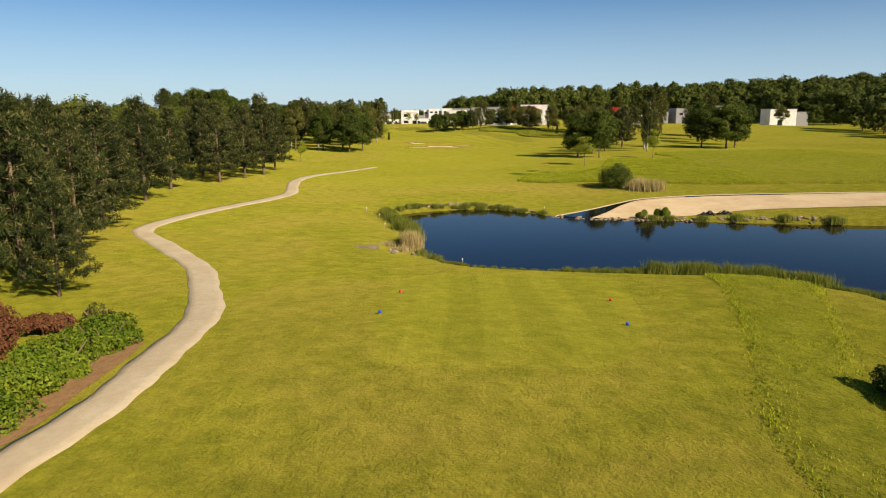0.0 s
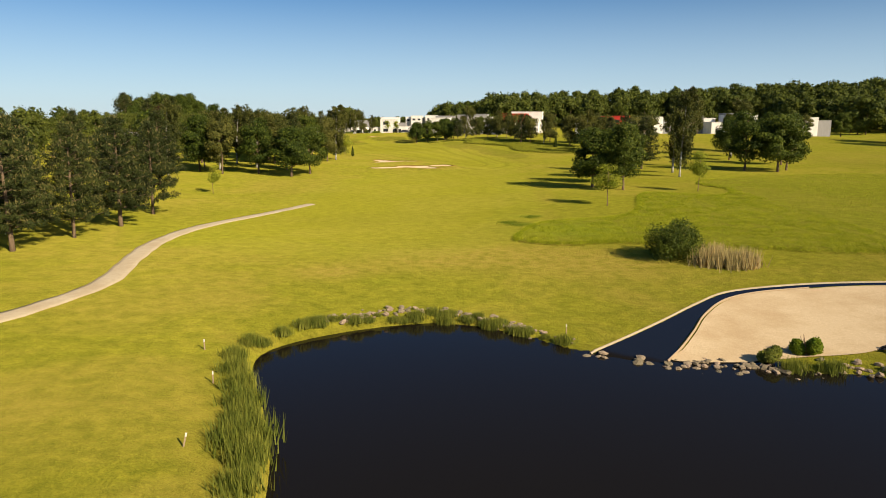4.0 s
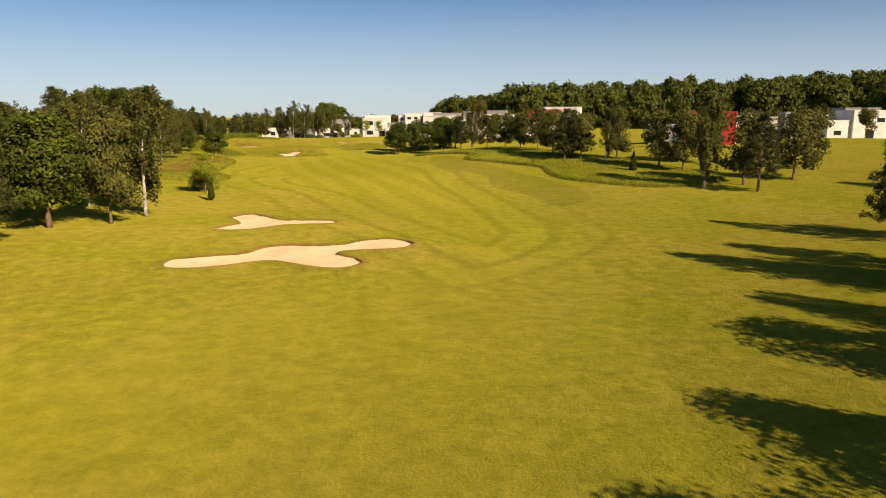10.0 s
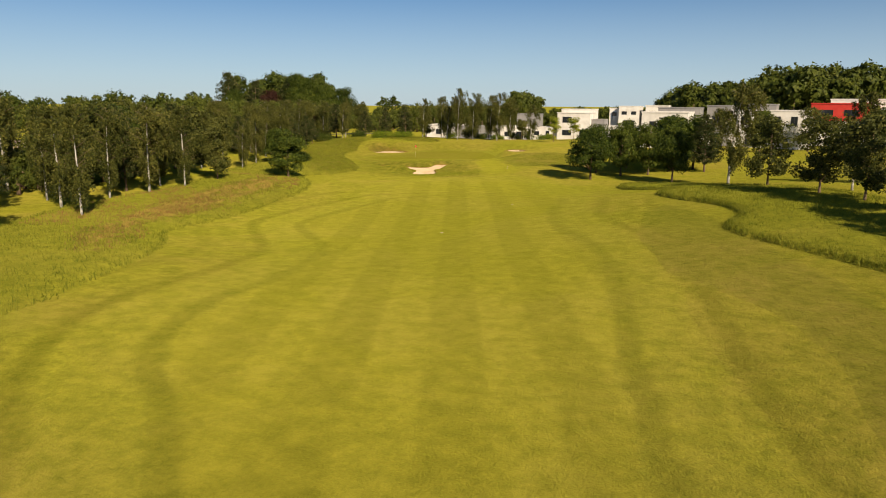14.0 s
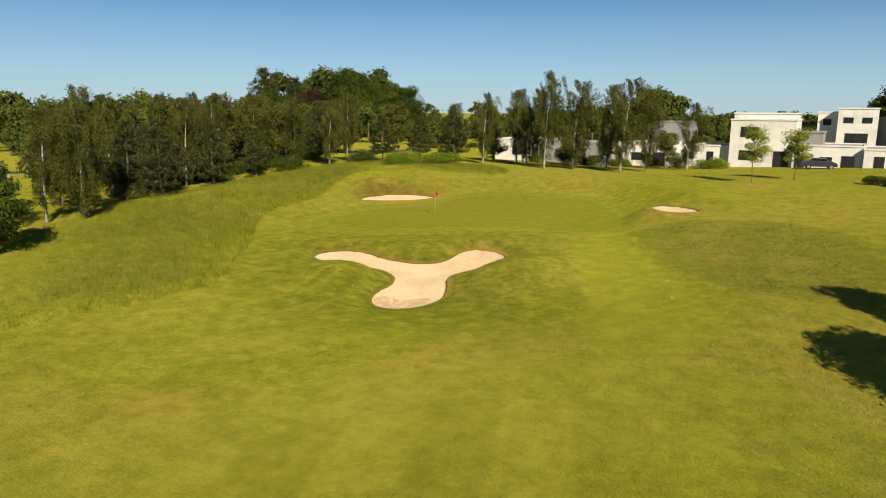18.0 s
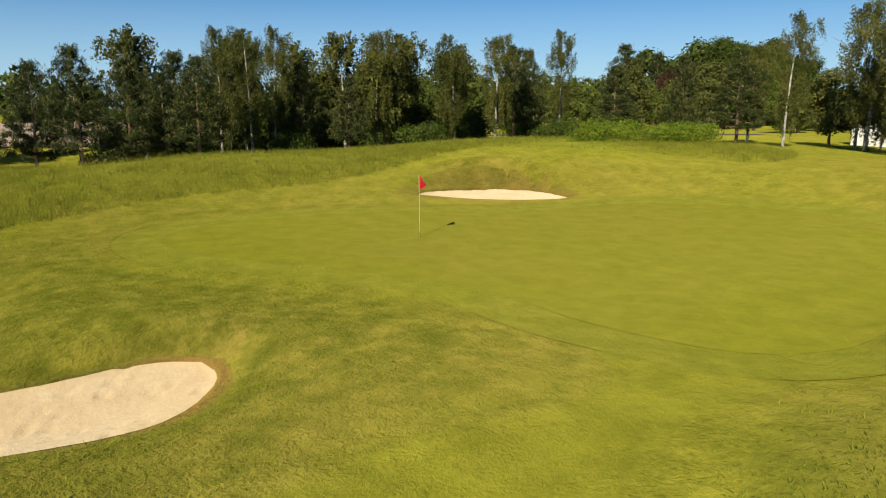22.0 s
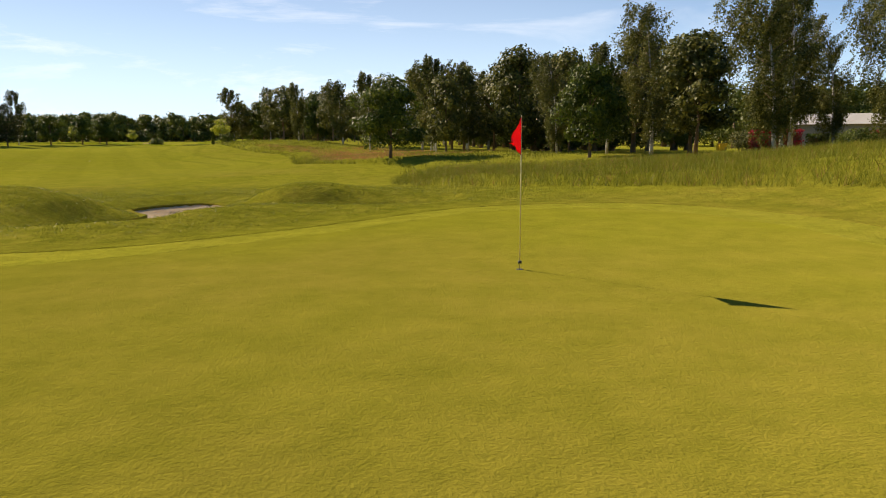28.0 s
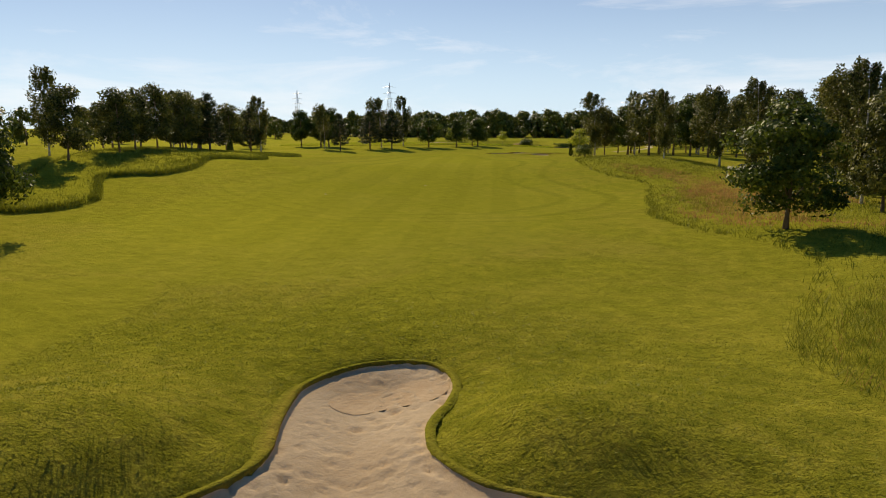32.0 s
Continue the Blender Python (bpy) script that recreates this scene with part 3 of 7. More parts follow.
def terrain(x, y, under=False):
    """Height of the ground; under: of the earth below sand and mown sheets."""
    x, y = np.asarray(x, float), np.asarray(y, float)
    z = sum(h * np.exp(-((x - a) ** 2 + (y - b) ** 2) / (2 * r * r)) for a, b, r, h in HILLS)
    z = z + sum(h * np.exp(-((x - a) ** 2 + (y - b) ** 2) / (2 * r * r)) for a, b, r, h in MOUNDS)
    g = smooth(-7.0, 1.0, inside(GREEN, x, y))
    z = z * (1 - g) + g * (-0.06 + 0.05 * np.sin(x * 0.21 + 1.0) * np.cos(y * 0.17))
    for line, level, slope, (x0, y0), depth, rim in BUNKER_LINES.values():
        d = inside(line, x, y)
        # the turf falls steeply from the green, more gently on the other sides
        reach = 1.7 - 1.2 * np.exp(-(((x + 33.8) / 5.5) ** 2 + ((y - 309.6) / 3.0) ** 2)) if level < -0.5 else 3.2 if level > 1 else 1.7
        w = smooth(0.0, 1.0, (d + reach) / (reach - 0.06))
        z = z * (1 - w) + w * (level + slope[0] * (x - x0) + slope[1] * (y - y0)) + rim * np.exp(-((d + 0.45) ** 2) / 0.1)
        lip = 0.36 if level < -0.5 else 0.6
        z = z - depth * (lip * smooth(-0.05, 0.2, d) + (1 - lip) * smooth(0.05, 1.8, d))
        if under:
            z = z - 0.5 * smooth(-0.1, 0.5, d)
    d = inside(POND, x, y)
    w = smooth(-4.5, 0.0, d)
    z = z * (1 - w) + w * np.minimum(z, WATER_Z + 0.45)
    z = z - 1.6 * smooth(-0.1, 2.2, d)
    if under:
        for line, drop in SHEETS:
            z = z - drop * smooth(0.3, 1.6, inside(line, x, y))
    far = np.hypot(x, y - 200)
    return z + 14.0 * smooth(190, 400, far) * smooth(60, 300, y) * smooth(-10, 70, x)


def ground_z(x, y):
    return float(terrain(np.array([x]), np.array([y]))[0])


# dry (+) and lush (-) places: x, y, reach along each, amount
WORN = [(-3.5, 82.0, 3.6, 2.4, 1.1), (3.0, 87.0, 6.0, 3.5, 0.9), (10.0, 88.0, 7.0, 4.5, 1.0), (17.0, 84.0, 6.0, 5.0, 1.0), (-8.4, 201.0, 4.5, 4.0, 0.85), (-5.8, 191.0, 4.5, 4.5, 0.7), (-1.0, 192.0, 3.0, 5.0, 0.4), (11.0, 235.0, 4.0, 9.0, 0.6), (17.0, 212.0, 4.0, 8.0, 0.6), (-15.0, 225.0, 3.5, 5.0, 0.55), (-31.2, 311.4, 1.6, 0.9, 1.1), (-33.9, 306.5, 2.2, 0.8, 1.0), (-17.0, 318.0, 2.6, 1.6, 0.9), (-14.9, 323.0, 3.0, 2.0, 0.7), (-51.5, 330.0, 1.8, 2.6, 0.9), (-4.0, 172.5, 5.0, 2.0, 0.8), (16.0, 95.5, 4.5, 4.0, -0.8), (-10.2, 197.4, 2.6, 1.6, -0.9), (-19.3, 210.0, 2.5, 3.0, -0.7), (-0.2, 80.2, 1.8, 0.8, -0.9), (12.9, 104.9, 1.5, 0.7, -0.8)]


# coarse rough round the front bunker, coloured darker for its tufts' own shade
COARSE_SHADE = closed([(-47, 309.5), (-44, 300), (-40, 294), (-32, 290.5), (-24, 292), (-19.5, 297), (-21, 303), (-23.5, 308), (-24.5, 312), (-25, 316), (-27.6, 320), (-36, 318), (-44, 314), (-49.5, 316), (-50.5, 311)])


def worn(x, y):
    return sum(k * np.exp(-(((x - a) / p) ** 2 + ((y - b) / q) ** 2)) for a, b, p, q, k in WORN)


def mark(me, x, y):
    """What the grass needs to know of the plan: how far it lies from the fairway, where it is dry or lush, and where
    tuft shade is coloured in.
    """
    at = me.attributes.new("edge", "FLOAT", "POINT")
    at.data.foreach_set("value", (inside(FAIRWAY, x, y) - 24 * (1 - smooth(140, 180, y)) - 24 * smooth(264, 280, y)).astype(np.float32))
    at = me.attributes.new("coarse_shade", "FLOAT", "POINT")
    at.data.foreach_set("value", smooth(-1.5, 4.5, inside(COARSE_SHADE, x, y)).astype(np.float32))
    at = me.attributes.new("worn", "FLOAT", "POINT")
    at.data.foreach_set("value", worn(x, y).astype(np.float32))


# ---- mesh helpers ----


def part(name, bm, material, parent=None, label=""):
    me = bpy.data.meshes.new(name)
    bm.to_mesh(me)
    bm.free()
    me.materials.append(material)
    ob = new(name, me)
    if parent:
        ob.parent = parent
    if label:
        ob["label"] = label
    return ob


def polys(name, verts, size, materials, which=None, flat=True):
    """A mesh of separate faces with the given number of corners each."""
    v = np.asarray(verts, np.float32).reshape(-1, 3)
    n = len(v) // size
    me = bpy.data.meshes.new(name)
    me.vertices.add(len(v))
    me.vertices.foreach_set("co", v.ravel())
    me.loops.add(len(v))
    me.loops.foreach_set("vertex_index", np.arange(len(v), dtype=np.int32))
    me.polygons.add(n)
    me.polygons.foreach_set("loop_start", np.arange(0, len(v), size, dtype=np.int32))
    if which is not None:
        me.polygons.foreach_set("material_index", np.asarray(which, np.int32))
    for m in materials if isinstance(materials, (list, tuple)) else [materials]:
        me.materials.append(m)
    me.update(calc_edges=True)
    return me


def box(bm, x0, y0, z0, x1, y1, z1, bevel=0.0):
    made = bmesh.ops.create_cube(bm, size=1.0, matrix=Matrix.Translation(((x0 + x1) / 2, (y0 + y1) / 2, (z0 + z1) / 2)) @ Matrix.Diagonal((x1 - x0, y1 - y0, z1 - z0, 1)))
    if bevel:
        edges = list({e for v in made["verts"] for e in v.link_edges})
        bmesh.ops.bevel(bm, geom=edges, offset=bevel, segments=2, affect="EDGES")
    return bm


def boxed(*a, **k):
    return box(bmesh.new(), *a, **k)


def tube(bm, pts, radii, sides=7):
    """A tapered tube along points."""
    rings = []
    pts = [Vector(p) for p in pts]
    for i, p in enumerate(pts):
        way = (pts[min(i + 1, len(pts) - 1)] - pts[max(i - 1, 0)]).normalized()
        q = way.to_track_quat("Z", "Y")
        rings.append([bm.verts.new(p + q @ Vector((math.cos(a) * radii[i], math.sin(a) * radii[i], 0))) for a in (2 * math.pi * k / sides for k in range(sides))])
    for r0, r1 in zip(rings, rings[1:]):
        for k in range(sides):
            f = bm.faces.new((r0[k], r0[(k + 1) % sides], r1[(k + 1) % sides], r1[k]))
            f.smooth = True
    bm.faces.new(rings[-1])
    bm.faces.new(rings[0][::-1])
    return bm


def empty(name, x, y, z=None, rz=0.0, scale=1.0):
    ob = new(name)
    ob.matrix_basis = Matrix.LocRotScale((x, y, ground_z(x, y) if z is None else z), Euler((0, 0, rz)), (scale,) * 3)
    return ob


from mathutils.geometry import delaunay_2d_cdt


def moved(line, by):
    """A closed line pushed inwards."""
    way = np.roll(line, -1, 0) - np.roll(line, 1, 0)
    way /= np.linalg.norm(way, axis=1)[:, None]
    side = np.stack([-way[:, 1], way[:, 0]], 1)
    flip = 1 if inside(line, *(line + side * 0.05).T).mean() > 0 else -1
    return line + side * flip * by


def sheet(name, line, material, lift, step=1.2, kind="structure", label="", category="", fade=0.0, prints=0, bank=0.0, ramp=0.4):
    """A surface that lies on the ground within a closed line."""
    x0, y0 = line.min(0)
    x1, y1 = line.max(0)
    gx, gy = np.meshgrid(np.arange(x0, x1, step), np.arange(y0, y1, step))
    ok = inside(line, gx, gy) > step * 0.45
    pts = [Vector(p) for p in line] + [Vector((a, b)) for a, b in zip(gx[ok], gy[ok])]
    if bank:
        pts += [Vector(p) for k in (0.22, 0.55) for p in moved(line, k) if k - 0.08 < inside(line, p[:1], p[1:])[0] < k + 0.08]
    n = len(line)
    verts, _, faces, *_ = delaunay_2d_cdt(pts, [(i, (i + 1) % n) for i in range(n)], [], 1, 1e-4)
    xy = np.array([(v.x, v.y) for v in verts])
    z = terrain(xy[:, 0], xy[:, 1]) + (lift if not fade else -0.02 + (lift + 0.02) * smooth(0.0, 0.9, inside(line, xy[:, 0], xy[:, 1])))
    if bank:
        z += bank * smooth(-0.02, ramp, inside(line, xy[:, 0], xy[:, 1])) * (1 + 0.3 * np.sin(xy[:, 0] * 1.9 + np.sin(xy[:, 1] * 1.3) * 2) * np.sin(xy[:, 1] * 1.6 + np.sin(xy[:, 0] * 0.9) * 2))
    if prints:
        r = np.random.default_rng(prints)
        for px_, py_ in r.uniform((x0, y0), (x1, y1), (prints, 2)):
            for k in range(7):
                d2 = (xy[:, 0] - px_) ** 2 + (xy[:, 1] - py_) ** 2
                z += 0.018 * np.exp(-d2 / 0.05) - 0.075 * np.exp(-d2 / 0.011)
                px_, py_ = px_ + r.normal() * 0.45, py_ + r.normal() * 0.45
    co = [(*p, q) for p, q in zip(xy, z)]
    fs = [tuple(f) for f in faces]
    me = bpy.data.meshes.new(name)
    me.from_pydata(co, [], fs)
    me.materials.append(material)
    me.polygons.foreach_set("use_smooth", [True] * len(me.polygons))
    mark(me, xy[:, 0], xy[:, 1])
    if fade:
        at = me.attributes.new("mown", "FLOAT", "POINT")
        at.data.foreach_set("value", smooth(0.0, fade, inside(line, xy[:, 0], xy[:, 1])).astype(np.float32))
    return tagged(new(name, me), label, category, kind=kind)


def ribbon(name, points, width, material, lift, thick=0.06, label="", category="", kind="structure", per=8):
    """A strip of even width along a smooth open line."""
    p = np.array(points, float)
    p = np.concatenate([[2 * p[0] - p[1]], p, [2 * p[-1] - p[-2]]])
    out = []
    for i in range(1, len(p) - 2):
        a, b, c, d = p[i - 1 : i + 3]
        for t in np.arange(per) / per:
            out.append(0.5 * (2 * b + (c - a) * t + (2 * a - 5 * b + 4 * c - d) * t * t + (3 * b - a - 3 * c + d) * t**3))
    out = np.array(out + [p[-2]])
    way = np.gradient(out, axis=0)
    way /= np.linalg.norm(way, axis=1)[:, None]
    side = np.stack([-way[:, 1], way[:, 0]], 1)
    wob = 1 + 0.06 * np.sin(np.arange(len(out)) * 1.7) + 0.04 * np.sin(np.arange(len(out)) * 0.6)
    rows = []
    for s, h in ((-1, -0.1), (-0.97, lift), (-0.5, lift + 0.02), (0, lift + 0.03), (0.5, lift + 0.02), (0.97, lift), (1, -0.1)):
        q = out + side * (s * width / 2 * wob)[:, None]
        rows.append(np.column_stack([q, terrain(q[:, 0], q[:, 1]) + h]))
    co = np.stack(rows, 1).reshape(-1, 3)
    k = len(rows)
    fs = [(i * k + j, (i + 1) * k + j, (i + 1) * k + j + 1, i * k + j + 1) for i in range(len(out) - 1) for j in range(k - 1)]
    me = bpy.data.meshes.new(name)
    me.from_pydata(co.tolist(), [], fs)
    me.materials.append(material)
    me.polygons.foreach_set("use_smooth", [True] * len(me.polygons))
    return tagged(new(name, me), label, category, kind=kind)


# ---- ground ----


def axis(pieces, far):
    out = [pieces[0][0]]
    for a, b, s in pieces:
        out += list(np.linspace(a, b, max(1, round((b - a) / s)) + 1)[1:])
    step, lo, hi = 3.0, [out[0]], [out[-1]]
    while hi[-1] < far:
        hi.append(hi[-1] + step)
        lo.append(lo[-1] - step)
        step *= 1.25
    return np.array(lo[:0:-1] + out + hi[1:])


gx = axis([(-80, -54, 1.5), (-54, -16, 0.5), (-16, 12, 0.7), (12, 75, 1.5)], 2600)
gy = axis([(-20, 10, 2.0), (10, 78, 0.7), (78, 160, 1.5), (160, 190, 0.7), (190, 290, 1.5), (290, 342, 0.5), (342, 400, 2.0)], 2600)
GX, GY = np.meshgrid(gx, gy)
GZ = terrain(GX, GY, True)
me = bpy.data.meshes.new("ground")
nx, ny = len(gx), len(gy)
me.vertices.add(nx * ny)
me.vertices.foreach_set("co", np.stack([GX, GY, GZ], -1).astype(np.float32).ravel())
ii = (np.arange(ny - 1)[:, None] * nx + np.arange(nx - 1)).ravel()
quad = np.stack([ii, ii + 1, ii + nx + 1, ii + nx], 1).astype(np.int32)
me.loops.add(quad.size)
me.loops.foreach_set("vertex_index", quad.ravel())
me.polygons.add(len(quad))
me.polygons.foreach_set("loop_start", np.arange(0, quad.size, 4, dtype=np.int32))
me.polygons.foreach_set("use_smooth", np.ones(len(quad), bool))
me.materials.append(M_ROUGH)
me.update(calc_edges=True)
mark(me, GX.ravel(), GY.ravel())
tagged(new("ground", me), "sunlit yellow-green mown rough rolling to the horizon", "grass", kind="structure")

sheet("semi_rough", SEMI, M_SEMI, 0.02, 1.2, fade=1.6, label="band of slightly darker mown semi-rough round the fairway", category="grass")
sheet("fairway", FAIRWAY, M_FAIR, 0.035, 1.2, fade=1.2, label="closely mown striped golden-green fairway", category="fairway")
DEEP = closed([(15.4, 219), (15.2, 213), (17, 206), (19.5, 200), (21, 192), (26, 196), (27, 206), (24, 216), (20, 226), (16, 238), (13, 247), (9.5, 255), (7.0, 252), (6.8, 246), (7.0, 239), (9.4, 231), (13.4, 225.6)])
DEEP_GREEN = closed([(-22.6, 318), (-21, 314.5), (-18.6, 309.8), (-15.8, 305.5), (-12, 302), (-6, 303), (-6, 314), (-10, 320), (-16.5, 321), (-19.6, 320.2)])
sheet("deep_rough", DEEP, M_DEEP, 0.02, 0.8, fade=1.0, label="darker uncut rough along the fairway edge", category="rough")
sheet("deep_rough", DEEP_GREEN, M_DEEP, 0.025, 0.6, fade=1.0, label="darker tufted rough beside the approach", category="rough")
sheet("approach", APPROACH, M_APPR, 0.015, 0.7, fade=1.2, label="closely mown strip leading up to the green", category="grass")
sheet("fringe", FRINGE, M_FRINGE, 0.02, 0.8, label="collar of short fringe grass round the putting green", category="grass")
sheet("putting_green", GREEN, M_GREEN, 0.035, 0.6, label="smooth closely cut putting green with a red flag", category="putting green")
sheet("tee_box", TEE, M_TEE, 0.02, 0.6, fade=2.6, label="flat closely mown teeing ground beside the pond", category="tee")


r_ = np.random.default_rng(3)
for lie, (line, *_) in BUNKER_LINES.items():
    sand = sheet("sand_bunker", line, M_SAND, 0.03, 0.1 if lie == "three_lobed" else 0.25, prints=130 if lie == "three_lobed" else 12, kind="structure", label="pale raked sand bunker sunk into the grass", category="bunker")
    rings = []
    back = 1 + (1.9 * smooth(-47.0, -50.0, line[:, 0]) if lie == "greenside" else 0 * line[:, 0])
    wob = r_.normal(size=len(line)) * 0.12
    wob = sum(np.roll(wob, k) for k in range(-4, 5)) / 9
    bare = 0.12 + 0.88 * smooth(-0.1, 0.6, -(moved(line, 1.0) - line)[:, 1]) if lie == "three_lobed" else np.ones(len(line))
    for by, up in ((-0.9, -0.02), (-0.6, 0.015), (-0.38, 0.025), (-0.2, 0.035), (-0.05, 0.045), (0.09, 0.01), (0.05, -0.24)):
        inward = moved(line, 1.0) - line
        wide = (back if by < -0.1 else 1) * (0.4 * (0.3 + 0.7 * bare) if lie == "three_lobed" and by < 0 else 1)
        p = line + inward * (by * wide + wob * (0.6 if lie == "three_lobed" else 1))[:, None]
        q = line + inward * (min(by, -0.1) * wide + 0 * wob)[:, None]
        rings.append(np.column_stack([p, terrain(q[:, 0], q[:, 1]) + up]))
    n = len(line)
    co = np.concatenate(rings)
    lip = bpy.data.meshes.new("turf_lip")
    lip.from_pydata(co.tolist(), [], [(k * n + i, k * n + (i + 1) % n, (k + 1) * n + (i + 1) % n, (k + 1) * n + i) for k in range(6) for i in range(n)])
    at = lip.attributes.new("mown", "FLOAT", "POINT")
    at.data.foreach_set("value", (np.repeat((0.0, 0.3, 0.65, 0.9, 1.0, 1.0, 1.0), n) * np.tile(bare, 7)).astype(np.float32))
    lip.polygons.foreach_set("use_smooth", [True] * len(lip.polygons))
    # front bunker: lip colour darkened for the thin shade along its edge
    lip.materials.append(M_EDGE_SHADE if lie == "three_lobed" else M_LIP)
    ob = new("turf_lip", lip)
    ob.parent = sand
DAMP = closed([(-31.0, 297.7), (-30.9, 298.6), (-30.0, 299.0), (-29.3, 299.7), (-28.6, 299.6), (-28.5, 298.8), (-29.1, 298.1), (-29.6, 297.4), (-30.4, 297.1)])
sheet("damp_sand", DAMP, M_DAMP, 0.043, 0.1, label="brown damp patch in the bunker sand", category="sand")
ribbon("cart_path", [(-9.9, 4.0), (-9.35, 12.0), (-8.5, 16.4), (-8.5, 20.0), (-8.9, 25.3), (-10.9, 31.5), (-13.4, 37.8), (-18.0, 45.0), (-21.8, 51.0), (-21.2, 58.0), (-19.2, 65.4), (-17.4, 71.0), (-16.5, 77.0), (-17.8, 84.6), (-18.6, 92.0), (-17.4, 102.0), (-11.0, 119.6)], 1.45, M_PATH, 0.03, label="winding pale compacted gravel cart path", category="path")
px, py = POND.min(0) - 3, POND.max(0) + 3
wb = bmesh.new()
for v in ((px[0], px[1]), (py[0], px[1]), (py[0], py[1]), (px[0], py[1])):
    wb.verts.new((*v, WATER_Z))
wb.faces.new(wb.verts)
tagged(part("water", wb, M_WATER), "dark still pond water reflecting the sky", "pond", kind="structure")

# ---- trees ----
rng = np.random.default_rng(7)


def turn_quads(centres, size, aspect=0.6, droop=0.0, up=0.0, rnd=None, out=None, loose=0.55):
    """Leaf-shaped triangles at the centres, facing every way, or outwards on their clump."""
    r = rnd or rng
    n = len(centres)
    a = r.normal(size=(n, 3))
    if out is not None:
        q = out / (np.linalg.norm(out, axis=1)[:, None] + 1e-6) + r.normal(size=(n, 3)) * loose
        a = np.cross(q, a)
    else:
        a[:, 2] = a[:, 2] * (1 - up) - droop
    a /= np.linalg.norm(a, axis=1)[:, None]
    b = np.cross(a, r.normal(size=(n, 3)) if out is None else q)
    b /= np.linalg.norm(b, axis=1)[:, None]
    s = size * r.uniform(0.6, 1.3, (n, 1))
    tip, side = a * s, b * s * aspect * 0.5
    return np.stack([centres - tip * 0.5 - side, centres - tip * 0.5 + side, centres + tip * 0.5], 1)


def blob(n, r, rnd, shell=0.5):
    """Points in a ball, more of them near its outside."""
    d = rnd.normal(size=(n, 3))
    d /= np.linalg.norm(d, axis=1)[:, None]
    return d * (r * rnd.uniform(shell, 1.0, (n, 1)) ** 0.7)


def make_tree(name, trunk_bm, bark, leaf_me, label, crown_label=""):
    ob = new(name)
    part("trunk", trunk_bm, bark, ob)
    c = new("crown", leaf_me)
    c.parent = ob
    return tagged(ob, label, "tree")


def oak(seed, leaf=M_OAK, name="oak_tree", label="round dark green broadleaved tree with a short trunk", n_clump=46, per=250, size=0.24, clear=0.2, wide=0.36, bark=M_BARK, girth=1.0):
    """One metre tall; scaled where it stands."""
    r = np.random.default_rng(seed)
    h = 8.0
    bm = bmesh.new()
    tube(bm, [(0, 0, -0.3), (0.03, 0, 0.8), (0.08, 0.05, 2.2), (0.0, 0.1, 4.5), (0.1, 0, 6.6)], [0.22 * girth, 0.16 * girth, 0.14 * girth, 0.09 * girth, 0.03])
    quads = []
    for k in range(n_clump):
        z = h * (clear + (0.93 - clear) * r.uniform(0.02, 1) ** 0.85)
        f = (z / h - clear) / (1 - clear)
        rad = wide * h * (0.55 + 0.55 * math.sin(math.pi * min(1, f * 1.05) ** 0.75)) * (0.95 if f < 0.75 else 0.72)
        a = r.uniform(0, 2 * math.pi)
        d = rad * math.sqrt(r.uniform(0.12, 1)) * r.uniform(0.75, 1.06)
        c = np.array([math.cos(a) * d, math.sin(a) * d, z])
        if k % 4 == 0:
            zb = max(1.4, z - d * 0.9)
            tube(bm, [(0.04, 0.04, zb), (c[0] * 0.5, c[1] * 0.5, (zb + z) / 2 + 0.2), tuple(c)], [0.07 * girth, 0.045 * girth, 0.015], 5)
        b = blob(per, 1.05 * r.uniform(0.6, 1.2), r, 0.45) * (1.15, 1.15, 0.75)
        quads.append(turn_quads(c + b, size, 0.8, rnd=r, out=b + (c - (0, 0, h * 0.45)) * 0.25, loose=0.5))
    me = polys("crown", np.concatenate(quads), 3, leaf)
    return make_tree(name, bm, bark, me, label)


